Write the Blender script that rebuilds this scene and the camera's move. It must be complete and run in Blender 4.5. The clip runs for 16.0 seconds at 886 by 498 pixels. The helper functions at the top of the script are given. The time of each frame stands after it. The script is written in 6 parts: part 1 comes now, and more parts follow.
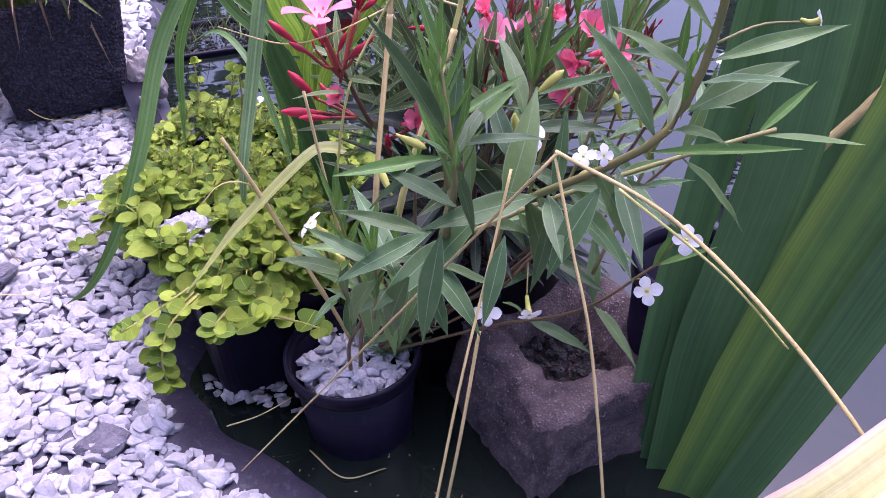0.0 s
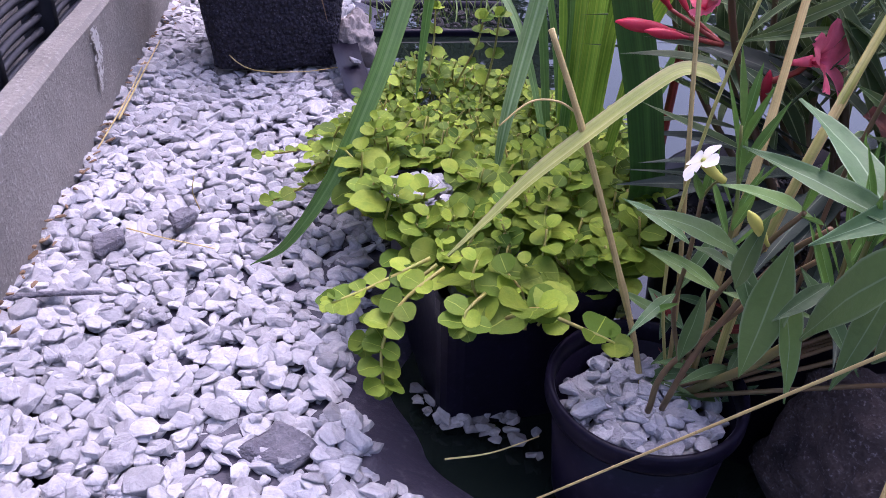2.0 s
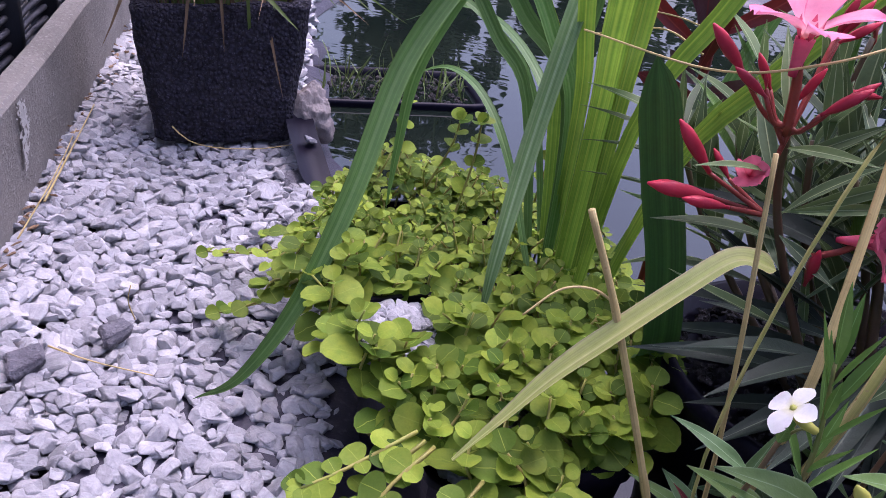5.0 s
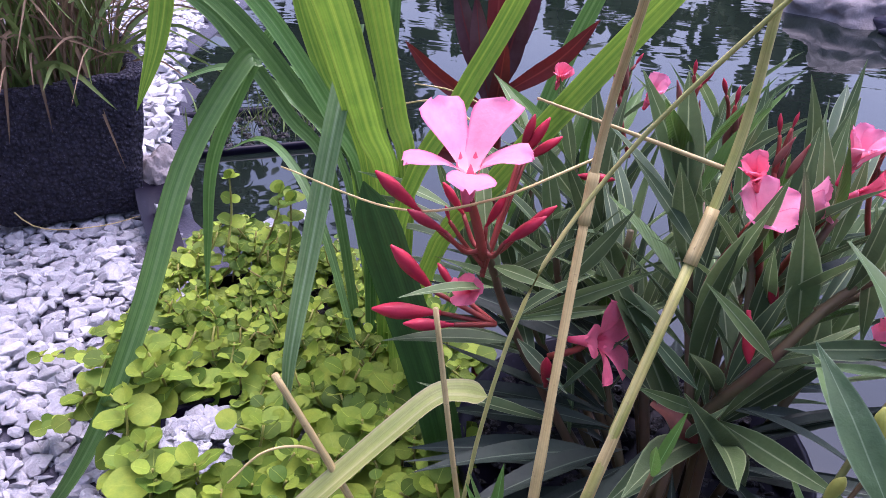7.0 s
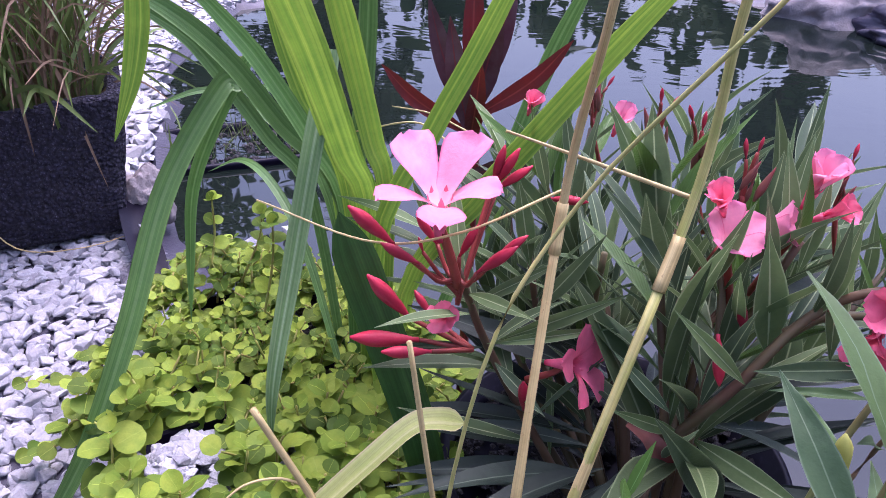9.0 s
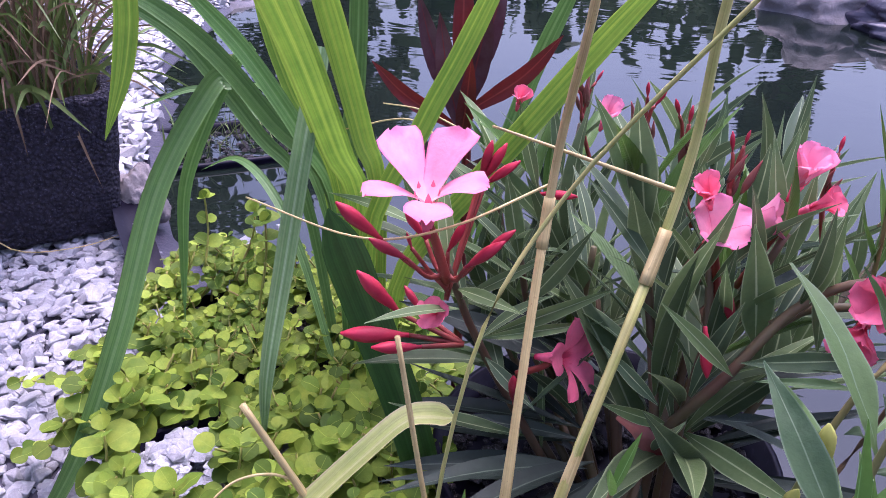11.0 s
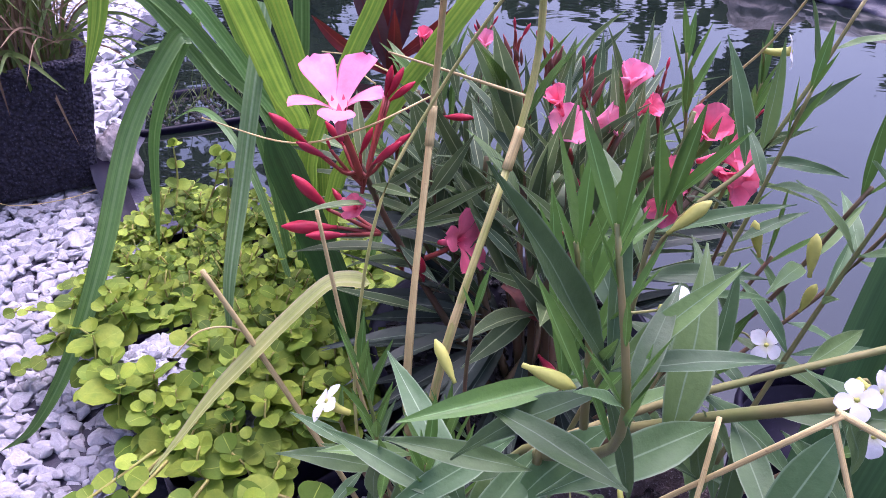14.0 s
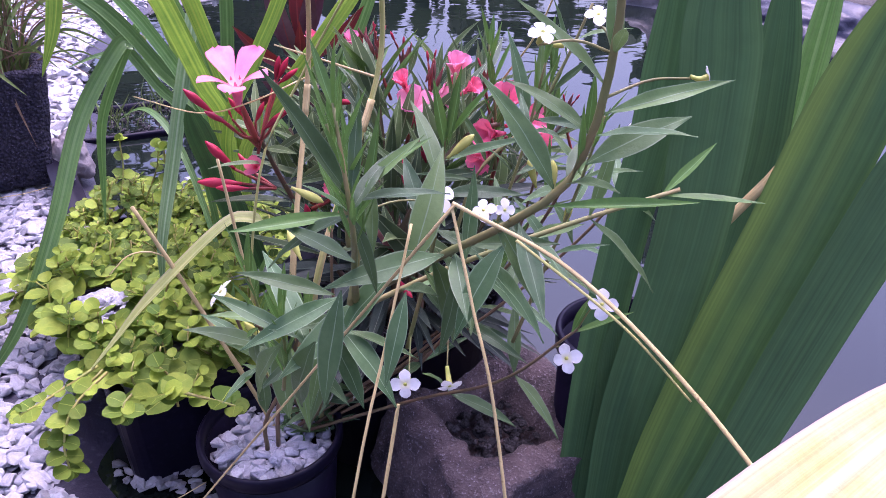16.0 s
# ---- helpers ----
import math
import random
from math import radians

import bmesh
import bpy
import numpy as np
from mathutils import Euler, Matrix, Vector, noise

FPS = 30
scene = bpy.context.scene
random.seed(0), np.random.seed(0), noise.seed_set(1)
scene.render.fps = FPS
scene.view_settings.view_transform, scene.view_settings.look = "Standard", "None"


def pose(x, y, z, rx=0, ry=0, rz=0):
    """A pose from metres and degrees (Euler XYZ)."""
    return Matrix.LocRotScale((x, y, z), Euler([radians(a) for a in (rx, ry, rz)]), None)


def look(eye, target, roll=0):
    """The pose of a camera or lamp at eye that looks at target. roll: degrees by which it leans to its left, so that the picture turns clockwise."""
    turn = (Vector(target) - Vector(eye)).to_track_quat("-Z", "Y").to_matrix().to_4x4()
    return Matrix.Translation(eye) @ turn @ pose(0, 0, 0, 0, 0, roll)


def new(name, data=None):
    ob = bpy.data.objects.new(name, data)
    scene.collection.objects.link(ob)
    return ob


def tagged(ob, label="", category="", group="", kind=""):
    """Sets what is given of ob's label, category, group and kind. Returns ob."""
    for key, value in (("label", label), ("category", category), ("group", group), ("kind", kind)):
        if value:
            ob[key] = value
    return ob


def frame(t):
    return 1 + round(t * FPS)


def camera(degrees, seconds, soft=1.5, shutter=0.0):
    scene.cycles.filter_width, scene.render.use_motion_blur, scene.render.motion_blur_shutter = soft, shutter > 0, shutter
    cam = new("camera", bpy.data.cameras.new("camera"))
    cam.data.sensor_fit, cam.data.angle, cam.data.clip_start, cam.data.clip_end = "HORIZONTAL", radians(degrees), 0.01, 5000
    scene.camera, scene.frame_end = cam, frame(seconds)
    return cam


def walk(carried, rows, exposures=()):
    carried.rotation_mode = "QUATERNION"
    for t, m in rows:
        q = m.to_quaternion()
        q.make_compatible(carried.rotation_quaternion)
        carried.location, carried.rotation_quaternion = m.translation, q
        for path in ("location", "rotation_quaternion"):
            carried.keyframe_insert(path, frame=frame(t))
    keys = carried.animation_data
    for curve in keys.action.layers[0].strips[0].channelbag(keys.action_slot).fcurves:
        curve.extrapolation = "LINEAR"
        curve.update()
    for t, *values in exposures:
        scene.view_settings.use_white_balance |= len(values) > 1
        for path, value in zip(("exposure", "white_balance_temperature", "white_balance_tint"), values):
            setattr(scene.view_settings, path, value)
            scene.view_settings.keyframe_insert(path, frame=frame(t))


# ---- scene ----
cam = camera(58.0, 16.0, soft=0.4)
PATH = [
    (0.0, -0.0001, 0.0055, 0.4868, 53.83, -0.01, 0.50),
    (0.5, -0.0421, 0.0316, 0.4801, 54.32, -1.96, 3.99),
    (1.0, -0.0774, 0.0631, 0.4315, 55.59, -2.94, 6.22),
    (1.5, -0.1008, 0.0987, 0.3802, 56.71, -3.27, 10.03),
    (2.0, -0.1223, 0.1207, 0.3440, 57.21, -2.72, 12.75),
    (2.5, -0.1341, 0.1329, 0.3267, 56.19, -3.48, 13.65),
    (3.0, -0.1639, 0.1522, 0.3195, 54.92, -4.30, 13.84),
    (3.2, -0.1735, 0.1613, 0.3266, 55.20, -5.81, 13.72),
    (5.3, -0.1740, 0.2102, 0.3738, 60.32, -6.79, 8.62),
    (5.5, -0.1551, 0.2214, 0.3826, 59.95, -5.85, 8.39),
    (6.0, -0.1222, 0.2341, 0.4026, 59.41, -3.84, 6.11),
    (6.5, -0.0975, 0.2383, 0.4137, 59.29, -3.16, 4.29),
    (7.0, -0.0827, 0.2442, 0.4253, 59.48, -2.55, 3.28),
    (7.5, -0.0771, 0.2424, 0.4313, 59.48, -1.87, 2.65),
    (8.0, -0.0798, 0.2450, 0.4379, 59.86, -1.99, 2.36),
    (8.5, -0.0785, 0.2451, 0.4378, 59.94, -1.92, 2.16),
    (9.0, -0.0768, 0.2457, 0.4367, 59.80, -1.80, 2.05),
    (11.5, -0.0700, 0.2429, 0.4369, 59.49, -1.43, 1.63),
    (12.0, -0.0630, 0.2409, 0.4408, 59.17, -1.73, 1.70),
    (12.5, -0.0565, 0.2366, 0.4411, 59.23, -1.47, 1.45),
    (13.0, -0.0494, 0.2195, 0.4384, 58.99, -1.46, 1.06),
    (13.5, -0.0382, 0.1842, 0.4502, 58.44, -1.05, 0.19),
    (14.0, -0.0387, 0.1471, 0.4507, 57.98, -0.85, -0.45),
    (14.5, -0.0380, 0.1171, 0.4548, 58.09, -1.35, -0.67),
    (15.0, -0.0186, 0.0737, 0.4571, 58.17, -1.46, -1.36),
    (15.5, 0.0109, 0.0202, 0.4534, 59.48, -1.71, -2.32),
    (16.0, 0.0178, 0.0055, 0.4719, 60.22, -1.74, -2.97),
]
walk(cam, [(t, pose(x, y, z, rx, ry, rz)) for t, x, y, z, rx, ry, rz in PATH], exposures=[(0.0, 1.42, 5260, 48), (1.2, 1.32, 5270, 44), (2.5, 1.08, 5300, 36), (3.2, 0.98, 5400, 34), (5.5, 0.94, 5310, 38), (6.5, 1.20, 5240, 38), (9.0, 1.38, 5200, 41), (13.5, 1.40, 5200, 45), (16.0, 1.49, 5200, 53)])

# ---- overcast daylight ----
SUN_UP, SUN_TURN = 74.0, 20.0
world = bpy.data.worlds.new("overcast_sky")
scene.world = world
world.use_nodes = True
wn = world.node_tree.nodes
sky = wn.new("ShaderNodeTexSky")
sky.sky_type = "NISHITA"
sky.sun_disc = False
sky.sun_elevation, sky.sun_rotation = radians(SUN_UP), radians(SUN_TURN)
sky.air_density, sky.dust_density, sky.ozone_density = 1.5, 9.0, 1.0
wn["Background"].inputs["Strength"].default_value = 0.15
world.node_tree.links.new(sky.outputs["Color"], wn["Background"].inputs["Color"])
lamp = bpy.data.lights.new("sun", "SUN")
lamp.energy, lamp.angle, lamp.color = 0.5, radians(50), (1.0, 0.96, 0.92)
sun = new("sun", lamp)
sun.matrix_world = look((math.sin(radians(SUN_TURN)) * 3, 0.6 + math.cos(radians(SUN_TURN)) * 3, 3 * math.tan(radians(SUN_UP))), (0.0, 0.6, 0.0))

# ---- shaping tools ----
rng = np.random.default_rng(7)


def U(a, b):
    return float(rng.uniform(a, b))


def mesh_of(verts, faces, uvs=None, smooth=True):
    me = bpy.data.meshes.new("mesh")
    me.from_pydata([tuple(map(float, v)) for v in verts], [], [tuple(map(int, f)) for f in faces])
    if uvs is not None:
        lay = me.uv_layers.new(name="uv")
        idx = np.empty(len(me.loops), dtype=np.int32)
        me.loops.foreach_get("vertex_index", idx)
        lay.data.foreach_set("uv", np.asarray(uvs, dtype=np.float32)[idx].ravel())
    if smooth:
        me.polygons.foreach_set("use_smooth", [True] * len(me.polygons))
    me.update()
    return me


def thing(name, at, label, category, group="", kind=""):
    """An empty at the base of a thing, which parents its parts."""
    ob = new(name)
    ob.location = at
    ob.empty_display_size = 0.02
    return tagged(ob, label, category, group, kind)


def origin_of(ob):
    m = Matrix.Translation(ob.location) if ob.type == "EMPTY" else ob.matrix_basis.copy()
    return origin_of(ob.parent) @ ob.matrix_parent_inverse @ m if ob.parent else m


def part(name, me, material, parent, label="", m=None, kind=""):
    """Links a mesh, given in world coordinates or at the pose m, as one part under a thing or a part."""
    if isinstance(me, bmesh.types.BMesh):
        bm, me = me, bpy.data.meshes.new(name)
        bm.to_mesh(me)
        bm.free()
    if not me.materials:
        me.materials.append(material)
    ob = new(name, me)
    if parent:
        ob.parent = parent
        ob.matrix_parent_inverse = origin_of(parent).inverted()
    if m is not None:
        ob.matrix_basis = m
    return tagged(ob, label, "", "", kind)


def single(name, me, material, label, category, group="", kind="", m=None):
    """A thing that is one mesh."""
    return tagged(part(name, me, material, None, "", m), label, category, group, kind)


def curve_through(pts, n):
    """n places along a smooth line through a few guide points."""
    p = [np.array(q, dtype=float) for q in pts]
    p = [2 * p[0] - p[1]] + p + [2 * p[-1] - p[-2]]
    out = []
    for k in range(n):
        s = k / (n - 1) * (len(p) - 3)
        i = min(int(s), len(p) - 4)
        u = s - i
        a, b, c, d = p[i:i + 4]
        out.append(0.5 * (2 * b + (c - a) * u + (2 * a - 5 * b + 4 * c - d) * u * u + (3 * b - 3 * c + d - a) * u ** 3))
    return np.array(out)


def unit(v):
    return v / max(np.linalg.norm(v), 1e-9)


def strap(pts, width, hint=(0, -1, 0.5), fold=0.25, n=26, base=0.7, tip=0.35, twist=0.0, wave=0.0, across=5, pleat=0.0):
    """A strap leaf along a line: width in its middle, folded along the midrib, pointed at its tip."""
    line = curve_through(pts, n)
    tang = np.gradient(line, axis=0)
    us = np.linspace(-1, 1, across)
    rows, uv = [], []
    ph = U(0, 6)
    for k in range(n):
        s = k / (n - 1)
        t = unit(tang[k])
        nr = np.array(hint, dtype=float)
        nr = unit(nr - t * (nr @ t))
        sd = np.cross(t, nr)
        a = twist * (s - 0.3)
        sd, nr = sd * math.cos(a) + nr * math.sin(a), nr * math.cos(a) - sd * math.sin(a)
        w = width * (base + (1 - base) * min(s / 0.35, 1)) * (1 - max(0, (s - (1 - tip)) / tip) ** 2.2)
        w = max(w, width * 0.03)
        for u in us:
            rows.append(line[k] + sd * u * w / 2 + nr * (abs(u) * fold * w / 2 + wave * w * math.sin(9 * s + ph + 2 * u) + pleat * w * math.cos(4 * math.pi * u)))
            uv.append((u * 0.5 + 0.5, s))
    faces = []
    for k in range(n - 1):
        for j in range(across - 1):
            a = k * across + j
            faces.append((a, a + 1, a + 1 + across, a + across))
    return mesh_of(rows, faces, uv)


def tube(pts, r0, r1, n=14, sides=7, knots=(), bend=0.0):
    """A round stem along a line, from radius r0 to r1, thicker at its knots."""
    line = curve_through(pts, n)
    if bend:
        line = line + np.array([[U(-bend, bend), U(-bend, bend), U(-bend, bend)] for _ in range(n)])
    tang = np.gradient(line, axis=0)
    rows, uv = [], []
    for k in range(n):
        s = k / (n - 1)
        t = unit(tang[k])
        a = unit(np.cross(t, (0.3, 0.2, 1.0) if abs(t[2]) < 0.9 else (1.0, 0.1, 0)))
        b = np.cross(t, a)
        r = r0 + (r1 - r0) * s
        for q in knots:
            r *= 1 + 0.35 * math.exp(-((s - q) / 0.02) ** 2)
        for j in range(sides):
            ang = 2 * math.pi * j / sides
            rows.append(line[k] + r * (a * math.cos(ang) + b * math.sin(ang)))
            uv.append((j / sides, s))
    faces = [(k * sides + j, k * sides + (j + 1) % sides, (k + 1) * sides + (j + 1) % sides, (k + 1) * sides + j) for k in range(n - 1) for j in range(sides)]
    faces += [tuple(range(sides))[::-1], tuple((n - 1) * sides + j for j in range(sides))]
    return mesh_of(rows, faces, uv)


def leaf_blade(length, width, curl=0.15, fold=0.2, peak=0.45, blunt=1.0, n=9, across=5, wave=0.0, cup=0.0, notch=0.0):
    """A leaf along +y from its stalk at the origin, upper side to +z."""
    rows, uv = [], []
    for k in range(n):
        s = k / (n - 1)
        q = s / peak * 0.5 if s < peak else 0.5 + (s - peak) / (1 - peak) * 0.5
        w = width * max(math.sin(math.pi * min(max(q, 0.02), 0.985)), 0.03) ** blunt
        for u in np.linspace(-1, 1, across):
            y = length * (s + notch * abs(u) * (s - 0.5) * 0.2)
            z = -curl * length * s * s + fold * abs(u) * w / 2 + cup * (u * u) * w / 2 + wave * width * math.sin(14 * s + 3 * u)
            rows.append((u * w / 2, y, z))
            uv.append((u * 0.5 + 0.5, s))
    faces = [(k * across + j, k * across + j + 1, (k + 1) * across + j + 1, (k + 1) * across + j) for k in range(n - 1) for j in range(across - 1)]
    return mesh_of(rows, faces, uv)


def spindle(length, r, n=9, sides=7, peak=0.6, twist=0.6):
    """A closed bud along +y."""
    rows, uv = [], []
    for k in range(n):
        s = k / (n - 1)
        q = s / peak * 0.5 if s < peak else 0.5 + (s - peak) / (1 - peak) * 0.5
        rr = r * max(math.sin(math.pi * min(max(q, 0.08), 0.97)), 0.05) ** 0.8
        for j in range(sides):
            a = 2 * math.pi * j / sides + twist * s
            e = 1 + 0.12 * math.cos(5 * a)
            rows.append((rr * e * math.cos(a), s * length, rr * e * math.sin(a)))
            uv.append((j / sides, s))
    faces = [(k * sides + j, (k + 1) * sides + j, (k + 1) * sides + (j + 1) % sides, k * sides + (j + 1) % sides) for k in range(n - 1) for j in range(sides)]
    faces += [tuple(range(sides)), tuple((n - 1) * sides + j for j in range(sides))[::-1]]
    return mesh_of(rows, faces, uv)


def aim(at, ahead, up=(0, 0, 1), size=1.0, spin=0.0):
    """The pose of a piece at a place, its y axis along ahead and its z axis towards up."""
    y = unit(np.array(ahead, dtype=float))
    z = np.array(up, dtype=float)
    z = z - y * (z @ y)
    if np.linalg.norm(z) < 1e-4:
        z = np.array((0.0, -1.0, 0.3)) - y * (np.array((0.0, -1.0, 0.3)) @ y)
    z = unit(z)
    x = np.cross(y, z)
    m = Matrix(((x[0], y[0], z[0], at[0]), (x[1], y[1], z[1], at[1]), (x[2], y[2], z[2], at[2]), (0, 0, 0, 1)))
    return m @ Matrix.Rotation(spin, 4, "Y") @ Matrix.Diagonal((size, size, size, 1))


def merged(items, smooth=True):
    """One mesh from (mesh, pose) pairs, with their uvs."""
    vs, fs, uvs, flags, off = [], [], [], [], 0
    for me, m in items:
        flags += [p.use_smooth for p in me.polygons]
        co = np.empty(len(me.vertices) * 3)
        me.vertices.foreach_get("co", co)
        mm = np.array(m)
        vs.append(co.reshape(-1, 3) @ mm[:3, :3].T + mm[:3, 3])
        fs += [tuple(v + off for v in p.vertices) for p in me.polygons]
        uv = np.zeros((len(me.vertices), 2))
        if me.uv_layers:
            for lp, d in zip(me.loops, me.uv_layers[0].data):
                uv[lp.vertex_index] = d.uv
        uvs.append(uv)
        off += len(me.vertices)
    out = mesh_of(np.concatenate(vs), fs, np.concatenate(uvs), bool(smooth))
    if smooth is None:
        out.polygons.foreach_set("use_smooth", flags)
    return out


def chip(seed, size=1.0, flat=0.55, n=18, worn=0.0):
    """An angular stone chip: the hull of a few places on an uneven ball."""
    r = np.random.default_rng(seed)
    bm = bmesh.new()
    ax = np.array((1.0, r.uniform(0.6, 0.95), flat * r.uniform(0.75, 1.25)))
    for _ in range(n):
        v = r.normal(size=3)
        v = v / np.linalg.norm(v)
        v = np.sign(v) * np.abs(v) ** 0.8
        bm.verts.new(v * ax * r.uniform(0.82, 1.05) * size * 0.5)
    out = bmesh.ops.convex_hull(bm, input=bm.verts[:])
    loose = [v for v in bm.verts if not v.link_faces]
    bmesh.ops.delete(bm, geom=loose, context="VERTS")
    if worn:
        bmesh.ops.dissolve_limit(bm, angle_limit=0.22, verts=bm.verts, edges=bm.edges)
        bmesh.ops.bevel(bm, geom=bm.edges[:], offset=worn, segments=2, profile=0.6, affect="EDGES", clamp_overlap=True)
    lay = bm.loops.layers.uv.new("uv")
    for fc in bm.faces:
        fc.smooth = worn > 0 and fc.calc_area() < 0.02
        for lp in fc.loops:
            lp[lay].uv = (lp.vert.co.x / size + seed * 1.7, (lp.vert.co.y + 0.7 * lp.vert.co.z) / size)
    me = bpy.data.meshes.new("chip")
    bm.to_mesh(me)
    bm.free()
    return me


def rounded_box(sx, sy, sz, bevel, rough=0.0, cuts=0, seed=0):
    """A box on z = 0 with worn edges and an uneven skin."""
    bm = bmesh.new()
    bmesh.ops.create_cube(bm, size=1.0)
    bmesh.ops.transform(bm, matrix=Matrix.Translation((0, 0, sz / 2)) @ Matrix.Diagonal((sx, sy, sz, 1)), verts=bm.verts)
    if bevel:
        bmesh.ops.bevel(bm, geom=bm.edges[:], offset=bevel, segments=2, affect="EDGES")
    if cuts:
        bmesh.ops.subdivide_edges(bm, edges=[e for e in bm.edges if e.calc_length() > 3 * bevel], cuts=cuts, use_grid_fill=True)
    if rough:
        for v in bm.verts:
            v.co += Vector(noise.noise_vector(v.co * 14 + Vector((seed, seed, 0)))) * rough + Vector(noise.noise_vector(v.co * 70)) * rough * 0.35
    for f in bm.faces:
        f.smooth = True
    return bm


def lathe(profile, sides=40):
    """A closed body of revolution about z from (radius, height) pairs, outer bottom to inner bottom."""
    rows = [(r * math.cos(2 * math.pi * j / sides), r * math.sin(2 * math.pi * j / sides), h) for r, h in profile for j in range(sides)]
    faces = [(k * sides + j, k * sides + (j + 1) % sides, (k + 1) * sides + (j + 1) % sides, (k + 1) * sides + j) for k in range(len(profile) - 1) for j in range(sides)]
    return mesh_of(rows, faces)

# ---- materials ----
def ramp_mix(nt, fac, a, b):
    mx = nt.nodes.new("ShaderNodeMix")
    mx.data_type = "RGBA"
    if isinstance(fac, float):
        mx.inputs["Factor"].default_value = fac
    else:
        nt.links.new(fac, mx.inputs["Factor"])
    for sock, c in (("A", a), ("B", b)):
        sock = [s for s in mx.inputs if s.name == sock and s.type == "RGBA"][0]
        if isinstance(c, tuple):
            sock.default_value = (*c, 1)
        else:
            nt.links.new(c, sock)
    return [s for s in mx.outputs if s.type == "RGBA"][0]


def calc(nt, op, a, b=0.0, c=0.0, clamp=False):
    m = nt.nodes.new("ShaderNodeMath")
    m.operation, m.use_clamp = op, clamp
    for sock, v in zip(m.inputs, (a, b, c)):
        if isinstance(v, (int, float)):
            sock.default_value = v
        else:
            nt.links.new(v, sock)
    return m.outputs[0]


def noise_of(nt, scale, detail=4.0, rough=0.6):
    ge = nt.nodes.new("ShaderNodeNewGeometry")
    no = nt.nodes.new("ShaderNodeTexNoise")
    no.inputs["Scale"].default_value, no.inputs["Detail"].default_value, no.inputs["Roughness"].default_value = scale, detail, rough
    nt.links.new(ge.outputs["Position"], no.inputs["Vector"])
    return no.outputs["Fac"]


def contrast(nt, v, lo, hi):
    mr = nt.nodes.new("ShaderNodeMapRange")
    mr.inputs["From Min"].default_value, mr.inputs["From Max"].default_value = lo, hi
    nt.links.new(v, mr.inputs["Value"])
    return mr.outputs["Result"]


def piece_draw(nt, turn=3.7):
    """A random number for each piece, be it an object or an island of a joined mesh."""
    ob, ge = nt.nodes.new("ShaderNodeObjectInfo"), nt.nodes.new("ShaderNodeNewGeometry")
    return calc(nt, "FRACT", calc(nt, "MULTIPLY_ADD", ob.outputs["Random"], turn, ge.outputs["Random Per Island"]))


